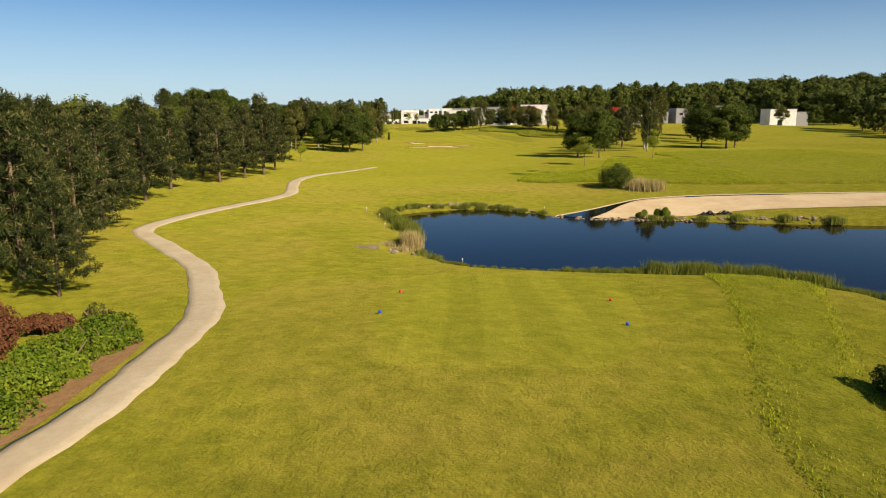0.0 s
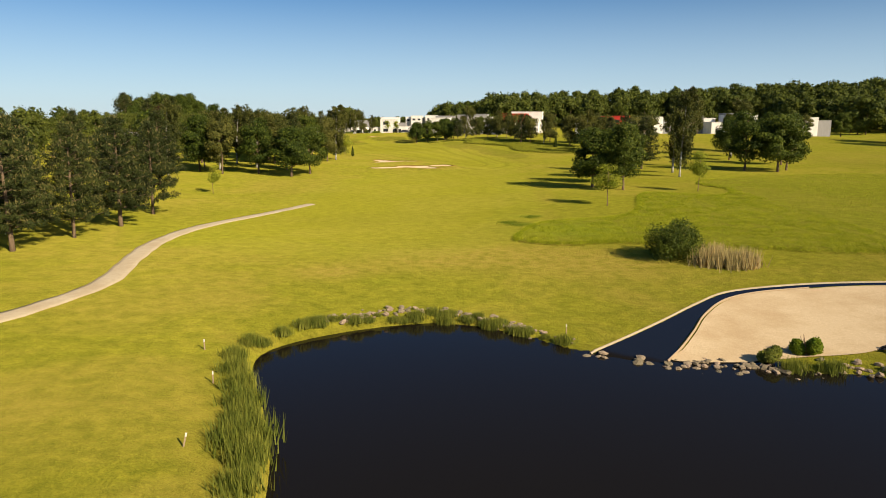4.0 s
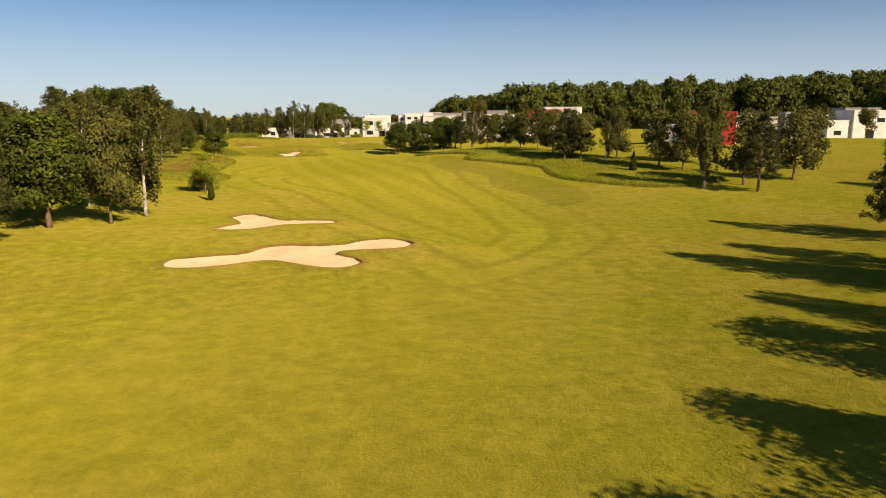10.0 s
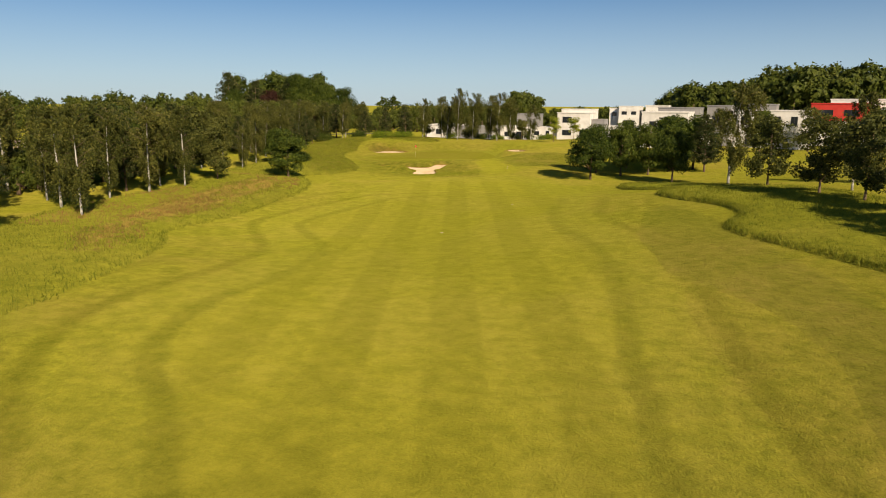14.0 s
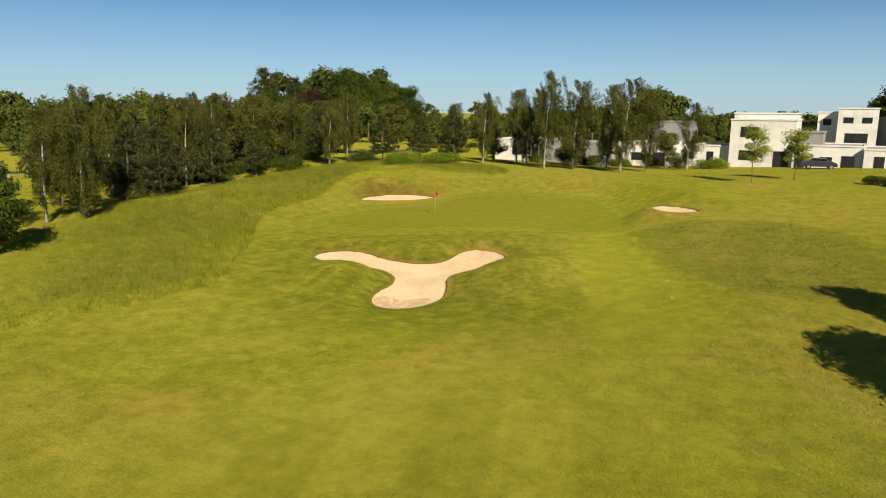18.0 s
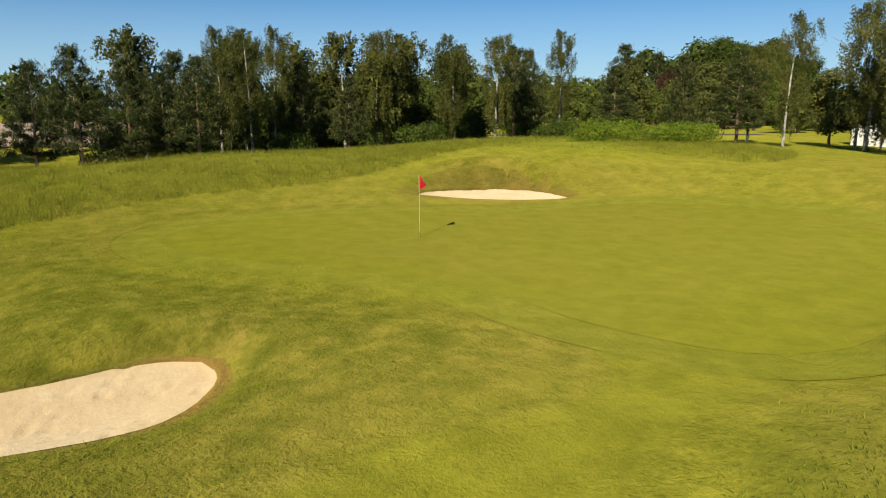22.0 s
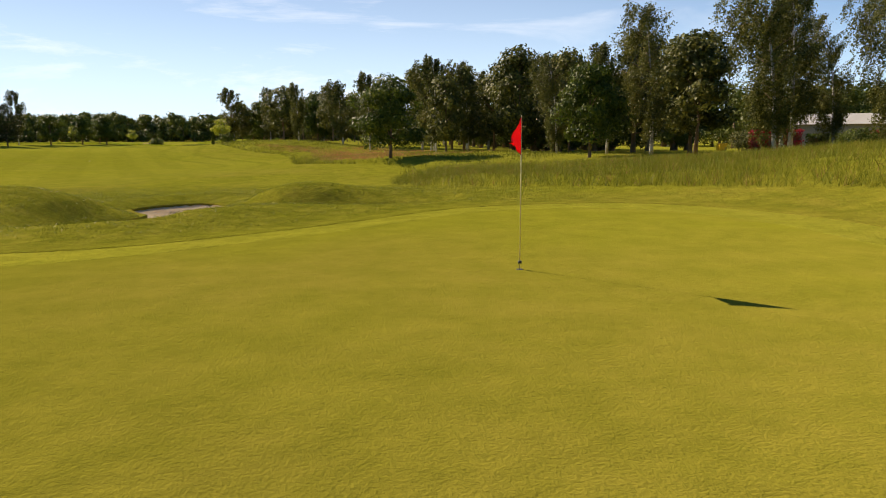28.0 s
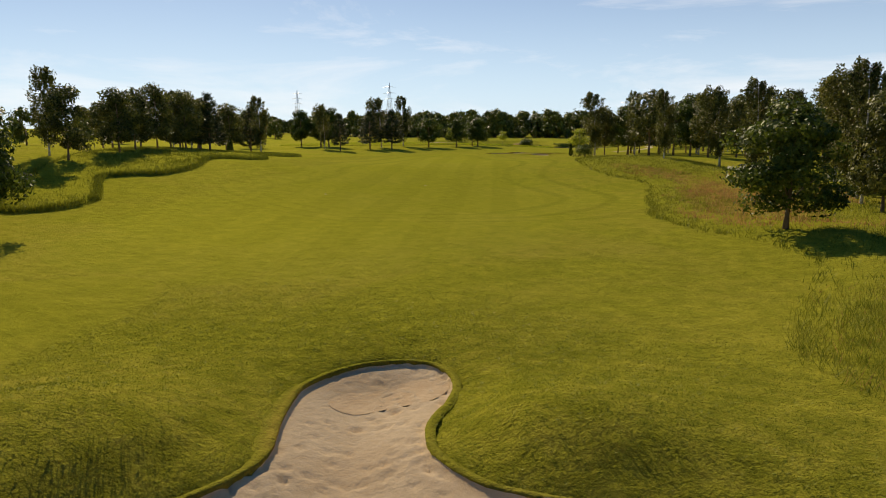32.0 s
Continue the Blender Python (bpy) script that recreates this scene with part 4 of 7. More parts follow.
def pine(seed, label="dark bushy pine with pale upright shoots and a bare foot"):
    r = np.random.default_rng(seed)
    h = 9.0
    bm = bmesh.new()
    lean = r.uniform(-0.2, 0.2, 2)
    tube(bm, [(0, 0, -0.3), (0, 0, 1.0), (lean[0] * 0.5, lean[1] * 0.5, 4.5), (lean[0], lean[1], h * 0.97)], [0.21, 0.16, 0.10, 0.02])
    needles, tips = [], []
    z, k = 1.6, 0
    while z < h * 0.985:
        f = z / h
        reach = 0.12 + 2.5 * math.sin(math.pi * min(0.98, 0.4 + 0.58 * f)) ** 1.1
        n = 8 if f < 0.5 else 6 if f < 0.8 else 4
        for b in range(n):
            a = 2 * math.pi * (b + 0.5 * (k % 2)) / n + r.uniform(-0.3, 0.3)
            L = reach * r.uniform(0.7, 1.12)
            start = np.array([lean[0] * f, lean[1] * f, z + r.uniform(-0.15, 0.15)])
            end = start + np.array([math.cos(a) * L, math.sin(a) * L, L * (0.1 + 0.45 * f)])
            if b % 2 == 0:
                tube(bm, [tuple(start), tuple((start + end) / 2 - (0, 0, 0.08)), tuple(end)], [0.04, 0.025, 0.008], 4)
            m = max(2, round(L * 1.7))
            for q in range(m):
                t = 0.25 + 0.75 * (q + 1) / m
                c = start + (end - start) * t + r.normal(size=3) * (0.14, 0.14, 0.1)
                p = blob(52, 0.36 * r.uniform(0.75, 1.15), r, 0.2) * (1.05, 1.05, 0.8)
                needles.append(turn_quads(c + p, 0.4, 0.13, rnd=r, out=p + (0, 0, 0.12), loose=0.9))
                if t > 0.7:
                    d = r.normal(size=(7, 3)) * (0.26, 0.26, 0.1) + (0, 0, 0.28)
                    tips.append(turn_quads(c + d, 0.25, 0.36, droop=-2.0, rnd=r))
        z += 0.68 * (1.1 - 0.4 * f)
        k += 1
    a, b = np.concatenate(needles), np.concatenate(tips)
    me = polys("crown", np.concatenate([a, b]), 3, [M_PINE, M_PINETIP], np.r_[np.zeros(len(a)), np.ones(len(b))])
    return make_tree("pine_tree", bm, M_BARK, me, label)


def birch(seed, label="slender white-stemmed birch with drooping twigs", lean=0.0, full=1.0, fine=44, leaf=0.125):
    r = np.random.default_rng(seed)
    h = 10.0
    bm = bmesh.new()
    twigs = bmesh.new()
    bend = np.array([lean + r.uniform(-0.25, 0.25), r.uniform(-0.25, 0.25)])
    at = lambda z: np.array([bend[0] * (z / h) ** 2, bend[1] * (z / h) ** 2, z])  # noqa: E731
    tube(bm, [(0, 0, -0.3)] + [tuple(at(z)) for z in (1.0, 3.0, 5.0, 7.5, 9.7)], [0.15, 0.12, 0.10, 0.075, 0.04, 0.012])
    quads = []
    for k in range(int(76 * full)):
        z = h * (0.2 + 0.77 * r.uniform(0, 1) ** 0.9)
        f = z / h
        a = r.uniform(0, 2 * math.pi)
        L = (0.25 + 2.0 * math.sin(math.pi * min(1, 1.12 * (1.0 - f) ** 0.8)) ** 0.9) * r.uniform(0.5, 1.15)
        s = at(z)
        e = s + np.array([math.cos(a) * L + bend[0] * 0.45 * f * f, math.sin(a) * L, L * 0.5 + 0.1])
        if k % 2 == 0:
            tube(twigs, [tuple(s), tuple((s + e) / 2 + (0, 0, 0.12)), tuple(e)], [0.024, 0.015, 0.005], 4)
        for j in range(5):
            t = r.uniform(0.35, 1.0)
            c = s + (e - s) * t
            drop = r.uniform(0.6, 2.1) * (1.15 - 0.45 * f)
            n = int(fine * drop)
            u = r.uniform(0, 1, n)[:, None]
            p = c + r.normal(size=(n, 3)) * (0.11, 0.11, 0.05) + u * np.array([[0.15 + bend[0] * 0.35 * f, 0.0, -drop]])
            quads.append(turn_quads(p, leaf, 0.66, droop=0.7, rnd=r))
    me = polys("crown", np.concatenate(quads), 3, M_BIRCH)
    ob = make_tree("birch_tree", bm, M_BIRCHBARK, me, label)
    part("branch", twigs, M_BARK, ob, "thin dark twigs")
    return ob


def cypress(seed):
    r = np.random.default_rng(seed)
    bm = tube(bmesh.new(), [(0, 0, -0.2), (0, 0, 1.0), (0, 0, 2.2)], [0.07, 0.05, 0.01], 6)
    n = 5000
    z = r.uniform(0.05, 1, n) ** 1.1
    a = r.uniform(0, 2 * math.pi, n)
    d = 0.52 * (1 - z ** 1.8) * np.minimum(1, z * 6) * np.sqrt(r.uniform(0.4, 1, n))
    me = polys("crown", turn_quads(np.stack([np.cos(a) * d, np.sin(a) * d, z * 2.6], 1), 0.12, 0.5, droop=-1.2, rnd=r), 3, M_OAK)
    return make_tree("cypress_tree", bm, M_BARK, me, "small clipped dark conical evergreen on the grass")


STOCK = {
    "pine": ([pine(s) for s in (1, 2, 3)], 9.3),
    "oak": ([oak(s) for s in (11, 12, 13)], 8.2),
    "birch": ([birch(21, lean=0.6), birch(22, lean=1.3), birch(23, full=0.85, lean=0.9)], 10.2),
    "far_birch": ([birch(24, lean=0.6, fine=22, leaf=0.21), birch(25, lean=1.1, full=0.9, fine=22, leaf=0.21)], 10.2),
    "young": ([oak(s, M_YOUNG, "young_tree", "young bright yellow-green tree with a thin stem", 17, 190, 0.22, 0.34, 0.25, girth=0.5) for s in (31, 32)], 8.2),
    "mixed": ([oak(s, M_BIRCH, "alder_tree", "olive-green broadleaved tree of a mixed row", 36, 160, 0.26, 0.16, 0.27, girth=0.8) for s in (41, 42)], 8.2),
    "cypress": ([cypress(51)], 2.6),
    "poplar": ([oak(61, M_OAK, "poplar_tree", "narrow upright dark green poplar", 60, 300, 0.16, 0.08, 0.13, girth=0.6)], 8.2),
    "broad": ([oak(63, M_OAK, "lime_tree", "tall rounded dark green lime on the rise", 90, 330, 0.15, 0.1, 0.34)], 8.2),
    "copper": ([oak(62, M_PURPLE, "copper_beech", "round dark purple-leaved beech", 80, 300, 0.16, 0.12, 0.36)], 8.2),
}
used = set()
count = 0


def plant(rows, group):
    """Trees of a stand: kind, x, y, height."""
    global count
    for kind, x, y, h in rows:
        if kind == "birch" and (y < 280 or x > -20 or x < -72):
            kind = "far_birch"
        models, tall = STOCK[kind]
        count += 1
        ob = models[(count * 7 + int(x * 3)) % len(models)]
        s = h / tall
        m = Matrix.LocRotScale((x, y, ground_z(x, y)), Euler((0, 0, (count * 2.399) % 6.283 if "birch" not in kind else 0.5 * math.sin(count * 1.7) - 0.4)), None)
        if ob.name not in used:
            used.add(ob.name)
            t = ob
            t.matrix_basis = m
        else:
            t = copy_thing(ob, m)
        w = 1.0 + 0.16 * math.sin(count * 3.1)
        t.scale = (s * w, s * w, s)
        t["group"] = group


plant([("pine", -17.1, 30.6, 5.2), ("pine", -21.0, 34.5, 9.4), ("pine", -24.6, 38.5, 10.2), ("pine", -22.5, 43.0, 8.4), ("pine", -20.5, 28.6, 8.2), ("pine", -25.0, 30.5, 9.0), ("pine", -28.5, 46.0, 9.0), ("pine", -27.7, 58.7, 8.8), ("pine", -28.3, 67.2, 9.8), ("pine", -29.4, 76.6, 8.8), ("pine", -26.7, 85.1, 9.6), ("pine", -25.4, 91.4, 9.2), ("pine", -24.6, 98.2, 9.8), ("pine", -25.1, 107.0, 9.6), ("pine", -34.0, 63.0, 9.0), ("pine", -35.0, 84.0, 9.2), ("pine", -33.0, 97.0, 9.4), ("pine", -35.0, 72.0, 8.8), ("pine", -24.8, 51.0, 9.2), ("pine", -29.6, 53.5, 9.6), ("pine", -30.5, 40.0, 9.8), ("pine", -33.0, 57.0, 9.6), ("pine", -31.0, 92.0, 9.8)], "pines along the cart path")
plant([("young", -25.2, 127.5, 4.3), ("pine", -34.2, 133.2, 10.5), ("birch", -38.6, 148.3, 12.3), ("birch", -33.3, 158.5, 10.8), ("oak", -25.4, 153.5, 9.4), ("oak", -19.2, 149.6, 8.2), ("oak", -16.9, 154.0, 8.3), ("birch", -34.0, 172.0, 11.6), ("pine", -21.9, 168.9, 9.6), ("oak", -21.6, 177.0, 9.4), ("mixed", -17.6, 179.0, 9.0), ("birch", -16.4, 183.0, 11.4), ("birch", -24.0, 188.0, 11.0), ("mixed", -30.0, 181.0, 10.1), ("mixed", -38.0, 165.0, 10.1), ("young", -16.3, 198.2, 5.2), ("cypress", -14.0, 193.4, 2.3), ("mixed", -27.0, 196.0, 10.5), ("pine", -40.0, 122.0, 10.1), ("pine", -33.0, 116.0, 9.6), ("mixed", -31.0, 152.0, 10.0), ("birch", -28.0, 163.0, 10.6), ("oak", -36.0, 156.0, 10.0), ("mixed", -27.0, 173.0, 10.0), ("oak", -33.0, 188.0, 10.4), ("mixed", -42.0, 176.0, 10.8), ("oak", -44.0, 156.0, 10.6), ("mixed", -22.0, 160.0, 8.8)], "trees on the far side of the fairway")
plant([("birch", -30.8, 218.0, 9.2), ("birch", -37.5, 224.0, 9.6), ("birch", -40.7, 239.2, 10.2), ("birch", -47.0, 243.0, 9.8), ("birch", -47.2, 249.5, 9.8), ("birch", -46.8, 255.0, 10.0), ("birch", -46.2, 260.4, 9.8), ("birch", -49.5, 260.0, 9.4), ("mixed", -46.2, 266.8, 7.4), ("oak", -40.5, 274.6, 6.9), ("oak", -51.2, 289.8, 6.0), ("birch", -55.2, 289.6, 9.2), ("birch", -58.6, 298.0, 8.4), ("birch", -56.6, 299.6, 8.8), ("mixed", -52.3, 269.0, 9.4), ("birch", -57.0, 278.0, 8.4), ("pine", -56.5, 266.0, 8.6), ("mixed", -60.0, 286.0, 8.6), ("mixed", -44.0, 228.0, 9.0), ("mixed", -54.0, 252.0, 9.4), ("mixed", -36.0, 208.0, 9.2), ("pine", -51.5, 238.0, 8.8)], "birch belt beside the fairway")
plant([("pine", -60.2, 309.6, 6.8), ("pine", -60.6, 316.0, 6.2), ("pine", -65.6, 327.6, 5.6), ("birch", -68.4, 338.2, 8.9), ("birch", -64.2, 339.6, 8.4), ("birch", -66.8, 318.6, 9.0), ("birch", -72.4, 314.3, 10.2), ("birch", -64.6, 320.2, 8.6), ("birch", -69.5, 331.5, 9.6), ("pine", -70.2, 307.2, 7.6), ("pine", -65.4, 314.8, 6.0), ("birch", -66.0, 296.0, 9.4), ("birch", -63.8, 290.4, 9.8), ("birch", -67.8, 289.0, 8.8), ("birch", -69.6, 281.0, 9.4), ("birch", -74.0, 322.0, 10.0), ("pine", -75.0, 301.0, 8.4), ("pine", -72.0, 326.0, 7.6), ("mixed", -62.0, 281.5, 8.8), ("mixed", -76.0, 335.0, 9.4), ("pine", -68.0, 344.0, 8.0), ("pine", -73.0, 349.0, 8.4)], "trees behind the green")
plant([("birch", -61.8, 303.6, 9.6), ("pine", -65.1, 303.8, 7.4), ("pine", -68.3, 312.9, 7.6), ("pine", -67.4, 319.3, 8.4), ("pine", -71.8, 316.7, 8.2), ("birch", -71.1, 323.6, 10.0), ("birch", -73.5, 330.3, 10.2), ("mixed", -70.0, 332.4, 8.6), ("birch", -73.1, 335.2, 10.0), ("mixed", -71.5, 340.0, 9.0), ("birch", -77.0, 328.0, 10.0), ("birch", -68.0, 349.0, 9.6)], "trees behind the green")
plant([("pine", -64.0, 352.0, 6.4), ("pine", -60.5, 356.5, 7.4), ("pine", -55.5, 357.5, 7.6), ("birch", -50.5, 356.5, 9.8), ("birch", -44.0, 356.0, 10.2), ("birch", -40.3, 352.6, 12.2), ("birch", -36.7, 353.2, 11.0), ("birch", -32.6, 353.6, 10.6), ("birch", -30.2, 350.6, 11.0), ("birch", -27.7, 353.0, 9.4), ("birch", -23.8, 358.6, 8.4), ("young", -15.2, 340.0, 5.8), ("young", -11.6, 344.0, 5.4), ("birch", -46.5, 359.0, 10.4), ("mixed", -84.0, 372.0, 9.0), ("mixed", -78.0, 380.0, 10.0)], "birches in front of the houses")
plant([("young", 22.4, 109.6, 5.1), ("young", 36.0, 119.8, 5.6), ("oak", 24.6, 126.6, 8.0), ("oak", 27.6, 122.6, 8.6), ("oak", 28.6, 133.0, 7.6), ("birch", 41.0, 140.5, 13.4), ("birch", 43.0, 149.6, 13.0), ("oak", 56.4, 153.0, 10.2), ("oak", 60.6, 150.0, 9.6), ("oak", 64.0, 154.0, 9.8), ("pine", 36.8, 156.6, 9.6), ("pine", 42.6, 171.6, 8.4), ("oak", 33.0, 142.0, 7.8), ("birch", 50.0, 166.0, 11.0), ("pine", 41.0, 160.0, 9.2), ("oak", 70.0, 168.0, 9.8), ("birch", 71.0, 193.0, 13.0)], "trees on the sunny side of the fairway")
plant([("birch", 40.6, 204.6, 10.6), ("mixed", 46.0, 206.5, 9.2), ("pine", 45.4, 201.0, 8.8), ("mixed", 53.6, 210.0, 9.0), ("mixed", 42.6, 218.4, 8.8), ("mixed", 40.2, 221.6, 8.6), ("cypress", 36.0, 219.4, 3.0), ("birch", 34.6, 230.0, 9.0), ("mixed", 36.6, 232.0, 8.2), ("mixed", 31.2, 232.6, 8.0), ("pine", 28.7, 233.2, 8.2), ("mixed", 27.6, 239.2, 8.0), ("pine", 30.5, 237.0, 7.8), ("mixed", 23.6, 252.0, 7.2), ("mixed", 21.2, 256.6, 7.0), ("mixed", 18.2, 265.6, 7.2), ("birch", 15.4, 277.4, 11.6), ("pine", 13.4, 296.0, 8.0), ("oak", -1.6, 289.4, 7.4), ("oak", 5.9, 294.0, 7.3), ("oak", 2.4, 302.0, 6.6), ("birch", 24.8, 262.0, 8.8)], "row of trees before the houses")
plant([("mixed", 118.0, 306.0, 8.4), ("oak", 131.0, 302.0, 8.8), ("mixed", 142.0, 296.0, 8.6), ("oak", 152.0, 290.0, 9.0), ("mixed", 98.0, 316.0, 8.0), ("mixed", 108.0, 312.0, 8.4), ("birch", 16.0, 326.0, 8.4), ("oak", 24.0, 332.0, 8.0), ("mixed", 33.0, 338.0, 8.4), ("oak", 46.0, 346.0, 8.4), ("mixed", 8.0, 322.0, 7.0)], "trees before the houses")
plant([("birch", -58.0, 362.0, 8.6), ("mixed", -53.0, 366.0, 6.6), ("birch", -47.5, 364.0, 8.0), ("mixed", -41.0, 366.0, 6.0), ("birch", -35.5, 362.5, 8.6), ("mixed", -28.0, 368.0, 5.6)], "birches in front of the houses")
plant([("birch", -52.0, 246.0, 9.8), ("birch", -50.0, 232.0, 10.0), ("pine", -46.0, 218.0, 9.0), ("birch", -44.0, 208.0, 10.2), ("mixed", -40.0, 196.0, 9.6), ("birch", -56.0, 240.0, 10.4), ("mixed", -60.0, 256.0, 9.6), ("birch", -53.0, 222.0, 10.2), ("mixed", -56.0, 272.0, 8.8), ("pine", -60.0, 276.0, 9.4), ("birch", -52.0, 281.0, 7.4), ("oak", -58.0, 262.0, 9.6), ("pine", -50.0, 255.0, 9.2), ("mixed", -55.0, 258.0, 10.0), ("mixed", -64.0, 270.0, 10.4), ("birch", -62.0, 250.0, 11.0)], "birch belt beside the fairway")
plant([("oak", 9.2, 285.2, 7.6), ("oak", 9.0, 303.0, 7.8), ("oak", 2.2, 293.0, 8.0), ("oak", 8.6, 297.0, 8.2), ("oak", -1.6, 296.5, 7.4), ("oak", 12.0, 299.5, 8.0), ("mixed", 26.0, 246.0, 8.2), ("mixed", 48.0, 226.0, 9.0), ("pine", 30.0, 272.0, 8.0), ("mixed", 60.0, 220.0, 9.6), ("oak", 66.0, 182.0, 9.4), ("mixed", 78.0, 205.0, 10.0), ("mixed", 49.0, 252.0, 4.6), ("mixed", 53.0, 250.0, 5.0), ("mixed", 58.0, 248.5, 4.4), ("mixed", 62.5, 247.0, 4.8), ("mixed", 66.5, 246.0, 4.4)], "row of trees before the houses")
plant([("pine", -175.0, 456.5, 23.0), ("pine", -161.5, 455.0, 19.5), ("pine", -149.5, 462.5, 20.5), ("poplar", -144.2, 459.5, 23.0), ("poplar", -141.2, 462.5, 21.6), ("copper", -154.0, 453.5, 16.0), ("broad", -134.5, 465.5, 18.0), ("broad", -128.5, 471.5, 17.0), ("broad", -167.5, 450.5, 16.0), ("broad", -139.0, 453.5, 14.0)], "old trees on the rise")
for kind in STOCK.values():
    for ob in kind[0]:
        if ob.name not in used:
            for c in (*ob.children, ob):
                bpy.data.objects.remove(c)


def woodland(name, label, spots, seed, size=0.72, leaves=900, leaf=M_FAR, tall=1.0):
    """Distant wood: many crowns of leafy clumps in one mesh."""
    r = np.random.default_rng(seed)
    quads, stems = [], bmesh.new()
    for x, y, h in spots:
        z = ground_z(x, y)
        w = h * r.uniform(0.3, 0.44) / tall
        centre = np.array([x, y, z])
        for k in range(12):
            f = (k + r.uniform(0, 1)) / 12
            a = r.uniform(0, 2 * math.pi)
            d = w * (0.9 * math.sin(math.pi * (0.2 + 0.72 * f)) ** 0.8) * math.sqrt(r.uniform(0.1, 1))
            c = np.array([math.cos(a) * d, math.sin(a) * d, h * (0.14 + 0.72 * f)])
            b = blob(leaves // 12, w * r.uniform(0.42, 0.62), r, 0.5) * (1, 1, 0.85)
            quads.append(turn_quads(centre + c + b, size * h / 14, 0.85, rnd=r, out=b + (c - (0, 0, h * 0.4)) * 0.3, loose=0.4))
            b = b[: leaves // 16] * 0.72
            quads.append(turn_quads(centre + c + b, size * h / 14 * 1.7, 0.9, rnd=r, out=b, loose=0.3))
        tube(stems, [(x, y, z - 0.3), (x, y, z + h * 0.5)], [0.3, 0.12], 5)
    me = polys(name, np.concatenate(quads), 3, leaf)
    ob = tagged(new(name, me), label, "wood", kind="stuff")
    part("trunk", stems, M_BARK, ob)
    return ob


def spread(seed, n, x0, x1, y0, y1, h0, h1, near=lambda x, y: True):
    r = np.random.default_rng(seed)
    out = []
    while len(out) < n:
        x, y = r.uniform(x0, x1), r.uniform(y0, y1)
        if near(x, y):
            out.append((x, y, r.uniform(h0, h1)))
    return out


woodland("far_woodland", "dense dark wooded ridge behind the white houses", spread(1, 225, 34, 340, 415, 490, 15, 20) + spread(46, 34, 4, 40, 440, 490, 13, 17) + spread(2, 130, 165, 360, 330, 430, 13, 18), 61)
woodland("far_woodland", "dark wood at the side of the open grass", spread(21, 60, 135, 230, 190, 260, 12, 16) + spread(22, 40, 215, 300, 230, 330, 12, 16), 67)
woodland("far_woodland", "mixed wood of tall trees behind the birch belt", spread(3, 40, -150, -95, 190, 245, 9, 12) + spread(31, 60, -165, -112, 345, 440, 9, 12) + spread(32, 34, -84, -42, 396, 430, 7, 10), 62, 0.5, 900)
woodland("far_woodland", "group of tall old trees on the rise", spread(4, 16, -185, -143, 460, 504, 17, 24), 71, 0.55, 2000)
woodland("far_woodland", "wooded edge beyond the pines", spread(5, 100, -130, -48, -20, 190, 8, 12, lambda x, y: x < -46 - 8 * math.sin(y * 0.05)), 63, 0.6, 700)
woodland("far_woodland", "hazy line of trees behind the tee", spread(6, 260, -260, 360, -330, -110, 9, 14), 64, 1.0, 400)
woodland("far_woodland", "low wood behind the teeing ground", spread(41, 230, -150, 190, -110, -48, 11, 16) + spread(52, 170, -150, 190, -62, -44, 4, 7), 68, 0.9, 480)
woodland("far_woodland", "hazy band of trees on the far skyline", spread(42, 150, -620, -190, 120, 760, 12, 18), 69, 0.9, 320)
woodland("far_woodland", "hazy band of trees on the far skyline", spread(43, 120, -900, -260, -420, 120, 12, 18), 70, 0.9, 320)
woodland("far_woodland", "low scrub and hedges behind the farm", spread(48, 60, -160, -116, 190, 345, 4, 5.5), 73, 0.5, 700)
woodland("far_woodland", "belt of small trees beyond the farm", spread(47, 130, -300, -172, 150, 520, 6.5, 9), 72, 0.8, 500)
woodland("far_woodland", "trees across the open grass by the pond", spread(7, 50, 150, 330, -60, 190, 9, 14), 65)
woodland("far_woodland", "dark rounded trees behind the houses", spread(8, 5, -47, -39, 436, 446, 12.5, 14.5) + spread(9, 60, -110, 10, 470, 530, 7, 9) + spread(45, 110, -120, 24, 416, 466, 5, 7.5), 66, 0.75, 1300)
woodland("far_woodland", "low dark scrub filling the belt of birches", spread(61, 90, -74, -57, 196, 270, 3.5, 6.0), 75, 0.55, 800)
woodland("far_woodland", "dark young trees closing the gaps behind the green", spread(62, 56, -90, -79, 314, 352, 4.5, 7.0), 76, 0.5, 900)
woodland("far_woodland", "low dark scrub beside the farm", spread(63, 26, -85, -79, 281, 296, 2.0, 3.0), 77, 0.9, 700)

# ---- houses ----


